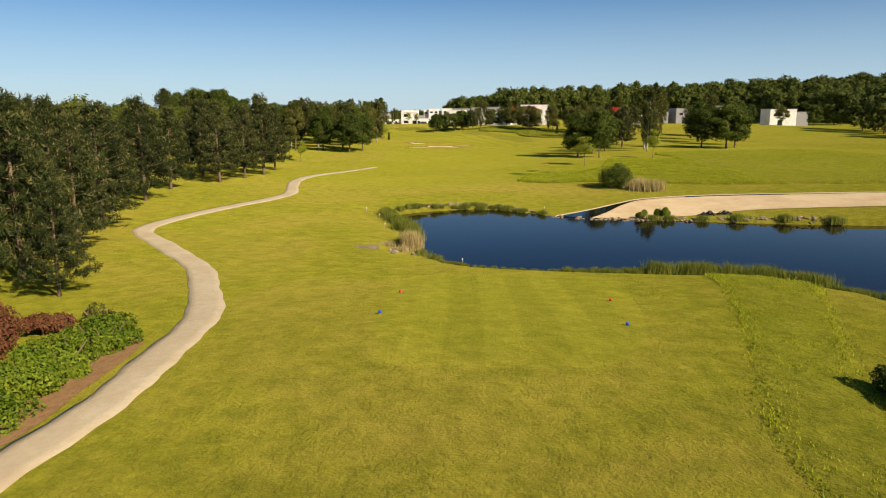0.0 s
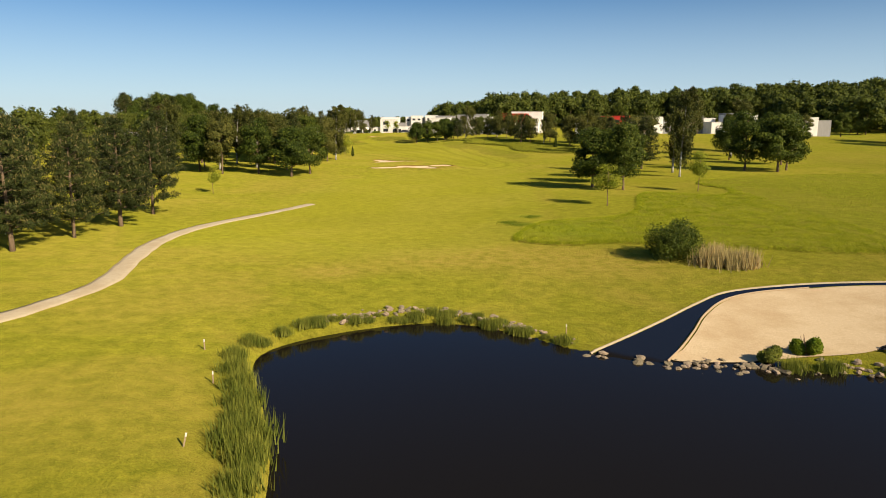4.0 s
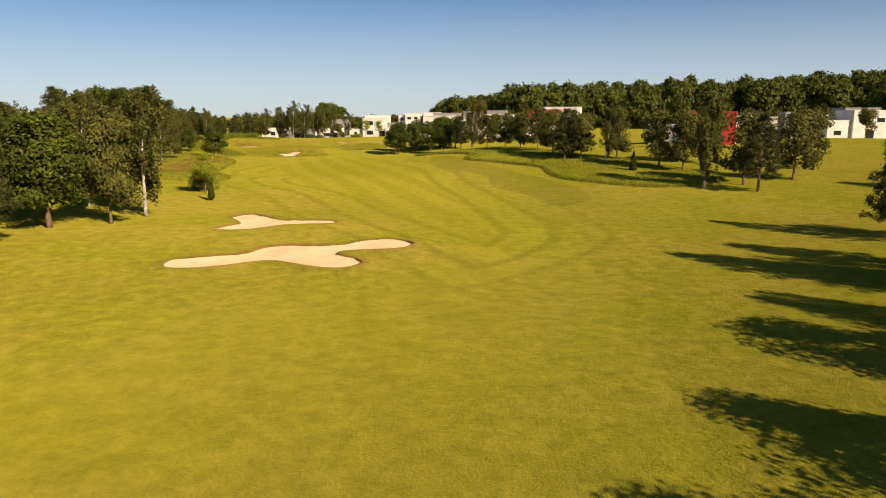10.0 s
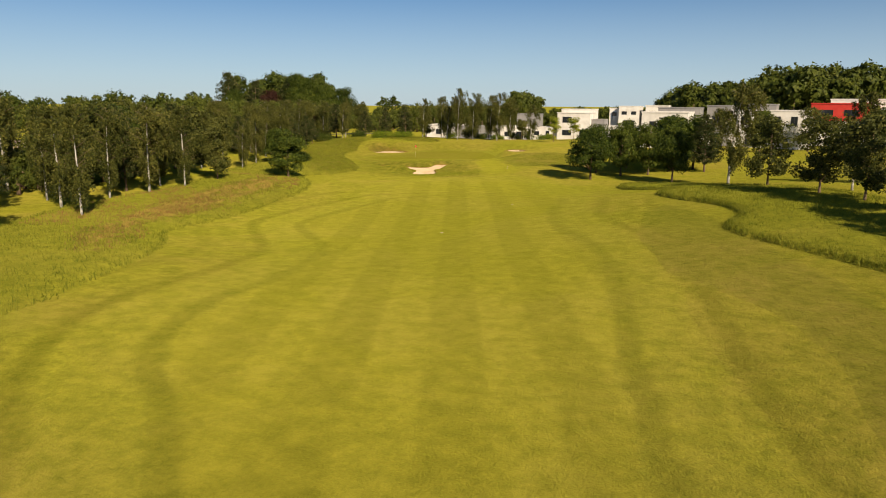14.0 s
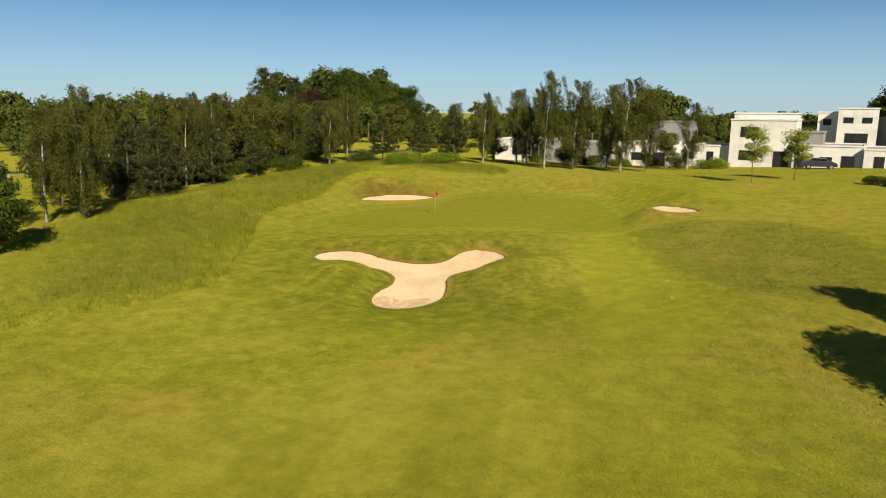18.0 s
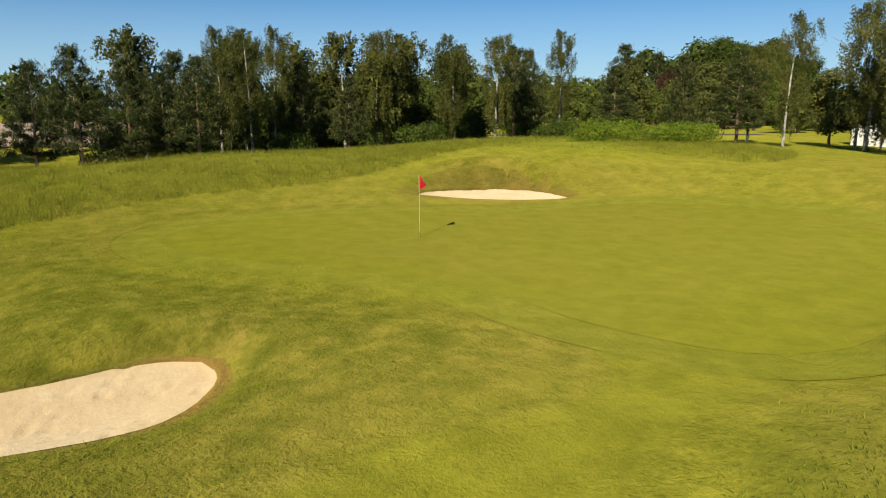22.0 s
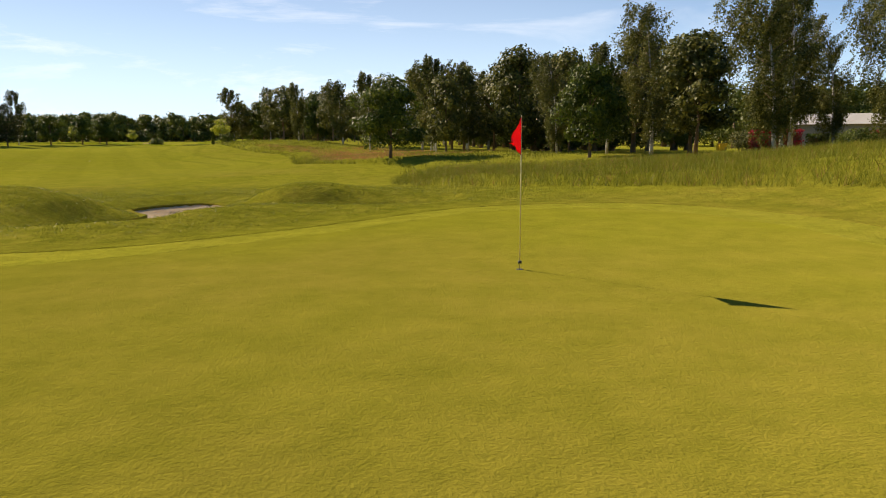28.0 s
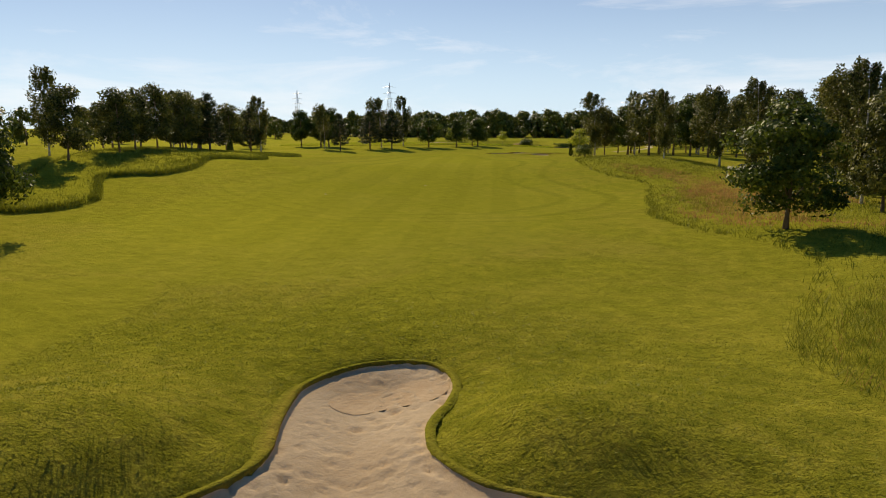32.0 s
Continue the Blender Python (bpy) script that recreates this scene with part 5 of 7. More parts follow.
def villa(x, y, rz, blocks, wins, label, wall=M_WHITE, z=None, name="house"):
    """A flat-roofed house. Blocks: x0, y0, x1, y1, height[, material]; windows on a front: block, x, sill, width, height."""
    ob = empty(name, x, y, (ground_z(x, y) if z is None else z) - 0.05, radians(rz))
    tagged(ob, label, "house", "houses along the course")
    for b in blocks:
        x0, y0, x1, y1, h = b[:5]
        m = b[5] if len(b) > 5 else wall
        base = b[6] if len(b) > 6 else -0.6
        part("wall", boxed(x0, y0, base, x1, y1, h), m, ob)
        bm = bmesh.new()
        t = 0.12
        for q in ((x0 - t, y0 - t, x1 + t, y0 + 0.15), (x0 - t, y1 - 0.15, x1 + t, y1 + t), (x0 - t, y0 + 0.15, x0 + 0.15, y1 - 0.15), (x1 - 0.15, y0 + 0.15, x1 + t, y1 - 0.15)):
            box(bm, q[0], q[1], h + 0.003, q[2], q[3], h + 0.22)
        r = part("roof", bm, m, ob)
        part("membrane", boxed(x0 + 0.155, y0 + 0.155, h + 0.003, x1 - 0.155, y1 - 0.155, h + 0.06), M_ROOF, r)
    for k, wx, sill, ww, wh in wins:
        x0, y0, x1, y1, h = blocks[k][:5]
        f = bmesh.new()
        for q in ((wx, sill, wx + ww, sill + 0.08), (wx, sill + wh - 0.08, wx + ww, sill + wh), (wx, sill + 0.08, wx + 0.08, sill + wh - 0.08), (wx + ww - 0.08, sill + 0.08, wx + ww, sill + wh - 0.08), (wx + ww / 2 - 0.04, sill + 0.08, wx + ww / 2 + 0.04, sill + wh - 0.08)):
            box(f, x0 + q[0], y0 - 0.06, q[1], x0 + q[2], y0 + 0.05, q[3])
        w = part("window" if sill > 0.3 else "door", f, M_DARK, ob)
        part("pane", boxed(x0 + wx + 0.08, y0 - 0.02, sill + 0.08, x0 + wx + ww - 0.08, y0 + 0.03, sill + wh - 0.08), M_GLASS, w)
    return ob


villa(-20.8, 379.0, -4, [(0, 0, 8.6, 9, 6.9), (8.603, -1.6, 17.2, 8, 3.5), (17.203, -2.6, 27, 8, 3.2), (-8, 1.5, -0.003, 8, 3.0), (-1.0, 9.003, 8.0, 15.0, 7.8), (8.603, 2.0, 12.0, 8.0, 5.2, M_GREY)], [(0, 1.4, 4.5, 2.4, 1.5), (0, 1.4, 1.2, 2.4, 1.4), (0, 6.0, 0.0, 2.0, 2.6), (1, 0.3, 0.0, 1.3, 2.5), (1, 3.4, 0.9, 1.5, 1.2), (1, 6.0, 0.0, 1.6, 2.3), (2, 1.2, 0.0, 1.2, 2.4), (2, 4.2, 0.0, 1.3, 2.3), (2, 6.8, 0.9, 1.6, 1.2), (3, 4.6, 0.0, 1.0, 2.2), (3, 1.4, 1.0, 1.4, 1.1)], "white cubic two-storey house with terraces")
villa(-9.5, 398.0, -4, [(0, 2.6, 3.0, 9, 7.4), (3.003, 0.0, 8.6, 9, 8.0), (8.603, 3.2, 10.4, 9, 6.6, M_GREY), (10.403, -1.0, 16.2, 9, 8.2), (16.203, 2.4, 18.4, 9, 6.4, M_GREY), (18.403, 0.4, 24.0, 9, 7.6)], [(0, 0.8, 5.4, 1.2, 1.0), (1, 0.8, 5.8, 1.4, 0.9), (1, 3.4, 5.8, 1.4, 0.9), (1, 1.2, 2.4, 3.2, 1.8), (3, 1.0, 5.9, 1.6, 1.0), (3, 3.4, 5.9, 1.4, 1.0), (3, 1.2, 2.4, 3.0, 1.8), (5, 1.2, 5.2, 1.6, 1.1), (5, 1.0, 2.2, 3.2, 1.8)], "row of white cubic houses with roof terraces")
villa(-56.0, 374.0, 0, [(0, 0, 9, 9, 3.2), (9.003, 1.0, 18, 9, 2.9, M_GREY)], [(0, 3.0, 0.9, 1.6, 1.3), (0, 6.4, 0.0, 1.0, 2.2), (1, 2.0, 0.9, 1.6, 1.2), (1, 4.6, 0.0, 1.2, 2.2)], "low white house half hidden by birches")
villa(-36.0, 378.0, 2, [(0, 0, 7.5, 8, 3.4), (-4.0, 1.5, -0.003, 8, 3.2), (3.0, 8.003, 9.5, 14, 6.6, M_GREY)], [(0, 1.2, 0.9, 1.8, 1.2), (0, 4.4, 0.0, 1.8, 2.2), (1, 1.0, 0.0, 1.0, 2.1)], "white house with a grey upper storey behind birches")
villa(2.8, 333.0, -8, [(0, 0, 8.5, 9, 6.6), (8.503, 1.2, 11.8, 9, 5.4), (1.5, 9.003, 9.5, 16, 7.4, M_GREY)], [(0, 1.5, 4.0, 1.3, 1.0), (0, 4.4, 0.0, 2.4, 2.3), (1, 0.8, 3.0, 1.8, 1.0)], "cream house with a timber balcony")
villa(15.0, 346.0, -12, [(0, 0, 4.6, 9, 7.9, M_GREY), (4.603, 0.4, 19, 9, 7.0), (6.0, 9.4, 12.0, 15, 8.2, M_GREY)], [(0, 1.0, 4.2, 2.4, 1.8), (0, 1.2, 0.0, 2.2, 2.3), (1, 2.0, 4.2, 1.2, 1.8), (1, 5.0, 4.2, 1.2, 1.8), (1, 8.0, 4.2, 1.2, 1.8), (1, 11.0, 4.2, 1.2, 1.8), (1, 3.0, 0.0, 2.0, 2.3)], "grey and white house with tall windows")
villa(36.0, 358.0, -14, [(0, 0, 11, 8, 8.7, M_REDCLAD, 5.3), (0.05, 0.05, 10.95, 7.95, 5.05), (3.0, 8.003, 17.0, 16, 9.6), (11.003, 1.0, 16, 8, 6.2)], [(0, 1.6, 6.3, 2.6, 1.2), (0, 6.2, 6.3, 2.6, 1.2), (1, 5.6, 0.0, 2.0, 2.2), (1, 1.4, 2.9, 2.6, 1.3), (3, 1.2, 3.4, 2.0, 1.2)], "house with a red-clad front and white rear block")
villa(55.6, 258.0, -22, [(0, 0, 9, 9, 6.0, M_REDCLAD), (9.003, 1.4, 16, 9, 5.0), (-7.0, 1.2, -0.003, 9, 3.6)], [(0, 1.4, 4.0, 1.8, 1.0), (0, 5.2, 4.0, 1.8, 1.0), (1, 2.0, 3.4, 1.6, 1.0), (1, 2.0, 0.0, 2.2, 2.3), (2, 2.0, 0.9, 2.0, 1.2)], "house with bright red cladding between white wings")
villa(92.0, 334.0, 8, [(0, 0, 10, 9, 7.0), (10.003, 1.0, 16, 9, 5.6, M_GREY)], [(0, 1.6, 4.4, 2.0, 1.0), (0, 6.0, 4.4, 1.8, 1.0), (0, 3.0, 0.0, 2.2, 2.3), (1, 1.6, 0.9, 2.0, 1.3)], "white two-storey house among trees")
villa(111.0, 336.0, 8, [(0, 0, 9, 9, 7.4, M_GREY), (9.003, 1.2, 15, 9, 6.6)], [(0, 1.6, 4.4, 1.8, 1.1), (0, 5.6, 4.4, 1.8, 1.1), (0, 3.0, 0.0, 2.4, 2.3), (1, 1.6, 0.9, 2.0, 1.3)], "dark-clad house with a white wing")
villa(127.0, 328.0, 4, [(0, 0, 12, 9, 7.8), (-7, 1.0, -0.003, 9, 5.0), (3.0, 9.003, 14.0, 16, 8.6, M_GREY)], [(0, 2.0, 4.6, 2.4, 1.2), (0, 7.0, 4.6, 2.4, 1.2), (0, 4.0, 0.0, 2.4, 2.3), (1, 2.0, 0.9, 2.2, 1.3)], "large white house with a grey roof storey")
villa(147.0, 318.0, 2, [(0, 0, 12, 9, 7.2), (12.003, 1.0, 18, 9, 6.0, M_GREY)], [(0, 1.6, 4.2, 2.2, 1.2), (0, 6.6, 4.2, 2.2, 1.2), (0, 3.6, 0.0, 2.2, 2.3)], "white house with dark cladding")

# the old farm building beyond the trees
shed = tagged(empty("farm_shed", -98.0, 300.0, 0.2, radians(72)), "low farm shed with a patched weathered roof", "shed")
part("wall", boxed(-16, -4, -0.8, 16, 4, 1.25), M_GREY, shed)
for s in (-1, 1):
    roof = part("roof", boxed(-16.4, min(0, s * 0.1), 3.14, 16.4, max(0, s * 0.1), 3.24), M_TILE, shed)
    for k in range(16):
        bm = bmesh.new()
        bmesh.ops.create_cube(bm, size=1.0, matrix=Matrix.Translation((-16.4 + k * 2.05 + 1.02, s * 2.2, 2.22)) @ Matrix.Rotation(s * -0.42, 4, "X") @ Matrix.Diagonal((2.03, 4.9, 0.07, 1)))
        part("roof_sheet", bm, M_TILE, roof)
    for k in (6, 7):
        m = Matrix.Translation((-16.4 + k * 2.05 + 1.02, s * 2.21, 2.285)) @ Matrix.Rotation(s * -0.42, 4, "X") @ Matrix.Diagonal((2.0, 4.0, 0.05, 1))
        p = bmesh.new()
        bmesh.ops.create_cube(p, size=1.0, matrix=m)
        part("roof_sheet", p, M_RUST, roof, "rust-red roof sheet")
house = tagged(empty("farm_outbuilding", -91.0, 268.0, None, radians(131.7)), "long low grey farm outbuilding with a dark roof", "farm building")
part("wall", boxed(-9.5, -3.0, -0.6, 9.5, 3.0, 2.6), M_GREY, house)
ob_roof = bmesh.new()
v = [ob_roof.verts.new(c) for c in ((-9.9, -3.4, 2.603), (9.9, -3.4, 2.603), (9.9, 3.4, 2.603), (-9.9, 3.4, 2.603), (-9.9, 0, 3.7), (9.9, 0, 3.7))]
for f in ((0, 1, 5, 4), (2, 3, 4, 5), (0, 4, 3), (1, 2, 5), (3, 2, 1, 0)):
    ob_roof.faces.new([v[i] for i in f])
part("roof", ob_roof, M_ROOF, house)
for wx in (-6.0, -1.0, 5.0):
    part("window", boxed(wx, 3.003, 0.9, wx + 1.2, 3.06, 1.9), M_GLASS, house)
barn = tagged(empty("farm_house", -108.0, 118.0, None, radians(20)), "distant stone house with a tiled gable roof", "house")
part("wall", boxed(-6, -4, -0.5, 6, 4, 4.5), M_WHITE, barn)
rb = bmesh.new()
v = [rb.verts.new(c) for c in ((-6.4, -4.5, 4.4), (6.4, -4.5, 4.4), (6.4, 4.5, 4.4), (-6.4, 4.5, 4.4), (-6.4, 0, 8.0), (6.4, 0, 8.0))]
for f in ((0, 1, 5, 4), (2, 3, 4, 5), (0, 4, 3), (1, 2, 5), (3, 2, 1, 0)):
    rb.faces.new([v[i] for i in f])
part("roof", rb, M_TILE, barn)

# ---- bushes, hedges ----


def bush(name, x, y, w, d, h, leaf, label, seed, leaves=2600, size=0.14, rz=0.0, category="shrub", group="", stems=True, shell=0.55, lift=0.0):
    r = np.random.default_rng(seed)
    ob = tagged(empty(name, x, y, ground_z(x, y) - 0.03 + lift, radians(rz)), label, category, group)
    quads = []
    n = max(6, int(w * d * 3))
    for k in range(n):
        c = np.array([r.uniform(-0.5, 0.5) * w * 0.78, r.uniform(-0.5, 0.5) * d * 0.78, h * r.uniform(0.22, 0.72)])
        q = max(0.0, 1 - (2 * c[0] / w) ** 2 - (2 * c[1] / d) ** 2)
        c[2] *= 0.55 + 0.45 * math.sqrt(q)
        b = blob(int(leaves * 1.7) // n, 1.0, r, shell) * (min(w, 2.2 * h) * 0.26, min(d, 2.2 * h) * 0.26, h * 0.3)
        b = b[c[2] + b[:, 2] > 0.02]
        quads.append(turn_quads(c + b, size * 0.85, 0.7, rnd=r, out=b + (c - (0, 0, h * 0.2)) * 0.3, loose=0.6))
    c = new("foliage", polys("foliage", np.concatenate(quads), 3, leaf))
    c.parent = ob
    if stems:
        bm = bmesh.new()
        for k in range(9):
            a = r.uniform(0, 6.28)
            tube(bm, [(0.1 * math.cos(a) * w, 0.1 * math.sin(a) * d, -0.1), (0.2 * math.cos(a) * w, 0.2 * math.sin(a) * d, h * 0.4), (0.34 * math.cos(a) * w, 0.34 * math.sin(a) * d, h * 0.75)], [0.03, 0.02, 0.006], 5)
        part("stem_base", bm, M_BARK, ob)
    return ob


for k, (bx, by, bw, bh) in enumerate([(-11.2, 15.6, 2.2, 1.0), (-11.3, 17.6, 2.2, 1.05), (-11.1, 19.6, 2.2, 1.15), (-10.8, 21.6, 2.0, 1.15), (-12.2, 14.0, 2.0, 0.9)]):
    bush("hedge_shrub", bx, by, bw, 2.0, bh, M_HEDGE, "bright green clipped shrub in a bed beside the path", 70 + k, 3600, 0.13, group="shrubs beside the cart path")
sheet("planting_bed", closed([(-9.9, 14.2), (-9.5, 18.0), (-9.6, 21.6), (-10.6, 23.0), (-12.4, 22.0), (-12.8, 18.0), (-13.0, 13.4)]), M_MULCH, 0.03, 0.6, label="strip of dry brown earth under the shrubs", category="soil")
bush("copper_shrub", -13.9, 24.0, 1.7, 1.5, 0.95, M_COPPER, "reddish-brown leaved shrub on the lawn", 81, 1800, 0.12)
bush("grey_shrub", -12.6, 24.8, 1.2, 1.2, 0.9, M_BIRCH, "sparse olive shrub on the lawn", 82, 900, 0.1)
bush("copper_shrub", -14.6, 21.6, 2.0, 2.0, 1.8, M_COPPER, "tall brown-leaved shrub near the pines", 83, 3000, 0.13)
bush("willow_bush", 21.3, 85.6, 3.6, 3.4, 3.5, M_OAK, "dense round dark green bush above the pond", 84, 8000, 0.15)
bush("dark_bush", 12.3, 16.6, 1.6, 2.4, 1.3, M_OAK, "dark bush on the slope beyond the tee", 99, 3600, 0.15)
bush("sand_shrub", 19.0, 65.3, 1.1, 1.0, 0.95, M_REED, "small green shrub at the edge of the sand", 85, 4200, 0.12)
bush("sand_shrub", 21.2, 66.2, 1.25, 1.15, 1.3, M_HEDGE, "small rounded green shrub at the edge of the sand", 86, 5200, 0.12)
bush("laurel_hedge", -56.4, 344.6, 5.0, 3.0, 2.3, M_HEDGE, "rounded green hedge on a mulched mound", 87, 5200, 0.16, rz=42, category="hedge")
bush("laurel_hedge", -52.6, 348.2, 4.8, 3.0, 2.1, M_HEDGE, "rounded green hedge beside its twin on the mound", 88, 4800, 0.16, rz=42, category="hedge")
sheet("mulch_bed", closed([(-59.2, 342.2), (-57.0, 342.0), (-50.4, 348.2), (-50.4, 350.6), (-53.0, 350.8), (-59.0, 345.2)]), M_MULCH, 0.04, 0.6, label="brown mulch under the hedge", category="soil")
bush("clipped_shrub", -21.5, 374.0, 2.4, 2.2, 2.0, M_YOUNG, "light green rounded shrub by a white wall", 89, 1800, 0.16)
bush("dark_bush", -17.4, 201.0, 2.8, 2.6, 2.2, M_OAK, "low dark bush beside the young tree", 90, 2400, 0.14)
for k in range(7):
    bush("garden_shrub", -47.0 + 4.1 * k, 369.5 + 0.8 * math.sin(k * 2.0), 3.6, 2.2, 1.9 + 0.5 * math.sin(k * 1.7), M_OAK if k % 3 else M_HEDGE, "leafy garden shrub along the house plots", 150 + k, 2200, 0.17, group="garden shrubs")
bush("dark_bush", -4.0, 342.0, 4.0, 1.6, 1.0, M_OAK, "low dark hedge before the houses", 93, 2600, 0.15)


def hedge(x0, y0, x1, y1, h, leaf, label, seed, wide=1.3):
    """A clipped hedge with flat sides and a flat top."""
    r = np.random.default_rng(seed)
    L = math.hypot(x1 - x0, y1 - y0)
    ob = tagged(empty("clipped_hedge", (x0 + x1) / 2, (y0 + y1) / 2, None, math.atan2(y1 - y0, x1 - x0)), label, "hedge", "clipped hedges")
    n = int(L * 950)
    p = r.uniform((-L / 2, -wide / 2, 0.05), (L / 2, wide / 2, h), (n, 3))
    side = r.integers(0, 4, n)
    p[side == 0, 1] = -wide / 2
    p[side == 1, 1] = wide / 2
    p[side == 2, 2] = h
    p += r.normal(size=(n, 3)) * 0.05
    c = new("foliage", polys("foliage", turn_quads(p, 0.15, 0.65, rnd=r), 3, leaf))
    c.parent = ob
    part("core", boxed(-L / 2 + 0.2, -wide / 2 + 0.25, 0, L / 2 - 0.2, wide / 2 - 0.25, h - 0.25), M_BARK, ob)


hedge(-74.2, 269.6, -77.4, 272.6, 1.8, M_RED, "clipped red-leaved hedge beyond the bank", 94)
hedge(-77.6, 272.8, -80.6, 275.6, 1.4, M_OAK, "low clipped green hedge between the red ones", 95)
hedge(-80.8, 276.0, -84.2, 279.8, 1.6, M_RED, "clipped red-leaved hedge beyond the bank", 96)
hedge(-85.2, 281.0, -87.8, 284.8, 1.7, M_RED, "clipped red-leaved hedge beside the farm", 97)
for k, (bx, by, bh, lf) in enumerate([(-78.2, 263.6, 2.2, M_BIRCH), (-77.0, 281.0, 2.0, M_OAK), (-82.0, 294.0, 2.0, M_OAK), (-66.0, 333.5, 2.2, M_OAK), (-68.0, 324.0, 2.2, M_OAK), (-70.5, 318.5, 2.2, M_OAK), (-73.0, 338.0, 2.4, M_OAK), (-63.0, 345.0, 2.0, M_OAK), (-66.5, 311.5, 1.7, M_BIRCH)]):
    bush("undergrowth_shrub", bx, by, 4.2, 3.2, bh, lf, "dark shrub filling the gap under the trees", 101 + k, 2600, 0.18, group="undergrowth")
for k in range(16):
    u = k / 15
    bush("undergrowth_shrub", -76.5 - 5.0 * math.sin(k * 2.1) * 0.5, 313.0 + 38.0 * u, 4.6, 3.4, 3.0 + 0.6 * math.sin(k * 1.3), M_OAK, "dark shrub filling the gap under the trees", 130 + k, 2600, 0.2, group="undergrowth")
yel = tagged(empty("grit_bin", -77.6, 259.0), "small yellow bin on the verge", "bin")
part("body", boxed(-0.45, -0.35, 0, 0.45, 0.35, 0.62, bevel=0.04), mat("yellow_plastic", (0.62, 0.40, 0.01), (0.7, 0.46, 0.02), 3.0, 0.5), yel)
part("lid", boxed(-0.48, -0.38, 0.63, 0.48, 0.38, 0.74, bevel=0.03), mat("yellow_plastic", (0.62, 0.40, 0.01), (0.7, 0.46, 0.02), 3.0, 0.5), yel)

# ---- pond edge ----
SAND = closed([(14.6, 65.7), (15.7, 67.3), (17.3, 69.9), (18.9, 72.6), (21.1, 75.2), (23.7, 76.5), (27.0, 77.0), (30.6, 77.1), (38.0, 76.0), (60.0, 72.0), (62.0, 66.0), (46.0, 66.2), (32.3, 68.2), (26.2, 67.0), (23.6, 66.2), (20.7, 65.9), (17.7, 65.4)])
sheet("waste_sand", SAND, M_SAND, 0.05, 0.5, prints=20, label="broad flat sand area behind the pond", category="sand")
sheet("stream", closed([(11.3, 66.3), (11.4, 66.9), (13.7, 69.2), (16.3, 71.8), (19.2, 74.7), (22.0, 76.9), (26.2, 77.8), (30.7, 77.8), (37.6, 76.9), (37.4, 76.4), (30.6, 77.3), (27.0, 77.2), (23.6, 76.7), (20.9, 75.4), (18.7, 72.8), (17.1, 70.1), (15.5, 67.5), (14.2, 65.5), (12.6, 65.6)], 3), M_WATER, 0.03, 0.5, label="shallow dark stream running into the pond", category="stream")
ribbon("timber_edging", [(14.3, 65.5), (15.6, 67.4), (17.2, 70.0), (18.8, 72.7), (21.0, 75.3), (23.65, 76.6), (27.0, 77.1)], 0.08, M_TIMBER, 0.1, label="dark weathered timber edging round the sand", category="edging")
ribbon("timber_edging", [(11.0, 66.7), (13.6, 69.3), (16.2, 71.9), (19.1, 74.8), (21.9, 77.0), (26.2, 77.95), (30.7, 77.95), (37.6, 77.0), (48.0, 75.2)], 0.12, M_PATH, 0.06, label="pale earth-coloured edging beside the stream", category="edging")


def rock_mesh(seed):
    r = np.random.default_rng(seed)
    bm = bmesh.new()
    bmesh.ops.create_icosphere(bm, subdivisions=1, radius=0.5)
    for v in bm.verts:
        v.co *= float(r.uniform(0.72, 1.12))
        v.co.z *= 0.62
    me = bpy.data.meshes.new("rock")
    bm.to_mesh(me)
    bm.free()
    me.materials.append(M_ROCK)
    return me


ROCKS = [rock_mesh(s) for s in range(6)]


def rocks(line, n, spread_w, s0, s1, seed):
    r = np.random.default_rng(seed)
    p = np.array(line, float)
    cum = np.r_[0, np.cumsum(np.linalg.norm(np.diff(p, axis=0), axis=1))]
    for k in range(n):
        t = r.uniform(0, cum[-1])
        c = np.array([np.interp(t, cum, p[:, 0]), np.interp(t, cum, p[:, 1])]) + r.normal(size=2) * spread_w
        s = r.uniform(s0, s1)
        ob = new("rock", ROCKS[k % 6])
        ob.matrix_basis = Matrix.LocRotScale((c[0], c[1], max(ground_z(*c), WATER_Z - 0.1) + 0.12 * s), Euler((r.uniform(-0.4, 0.4), r.uniform(-0.4, 0.4), r.uniform(0, 6))), (s, s * r.uniform(0.7, 1.2), s * r.uniform(0.7, 1.1)))
        tagged(ob, "rough brown stone set along the pond bank", "rock", "stones along the pond")


rocks([(-3.4, 70.0), (-1.6, 71.4), (1.5, 72.8), (3.6, 73.2), (6.0, 72.2), (8.0, 70.6), (10.2, 68.4)], 150, 0.35, 0.18, 0.46, 1)
rocks([(14.0, 65.2), (16.6, 64.8), (20.0, 64.4), (26.5, 63.7), (36.0, 62.0)], 190, 0.42, 0.18, 0.5, 2)
rocks([(11.2, 66.4), (12.6, 65.9), (13.8, 65.3)], 10, 0.25, 0.3, 0.6, 3)
rocks([(-2.2, 48.5), (-1.4, 46.4), (-3.6, 45.6)], 9, 0.4, 0.35, 0.7, 4)


def blades(centres, h0, h1, spread_w, per, rnd, width=0.03, lean=0.25):
    """Clumps of upright blades as slim triangles."""
    n = len(centres)
    c = np.repeat(centres, per, 0) + rnd.normal(size=(n * per, 3)) * (spread_w, spread_w, 0)
    h = rnd.uniform(h0, h1, (n * per, 1))
    a = rnd.uniform(0, 2 * np.pi, n * per)
    side = np.stack([np.cos(a), np.sin(a), np.zeros_like(a)], 1) * width
    top = c + np.column_stack([rnd.normal(size=(n * per, 2)) * lean * h, h])
    return np.stack([c - side, c + side, top], 1)


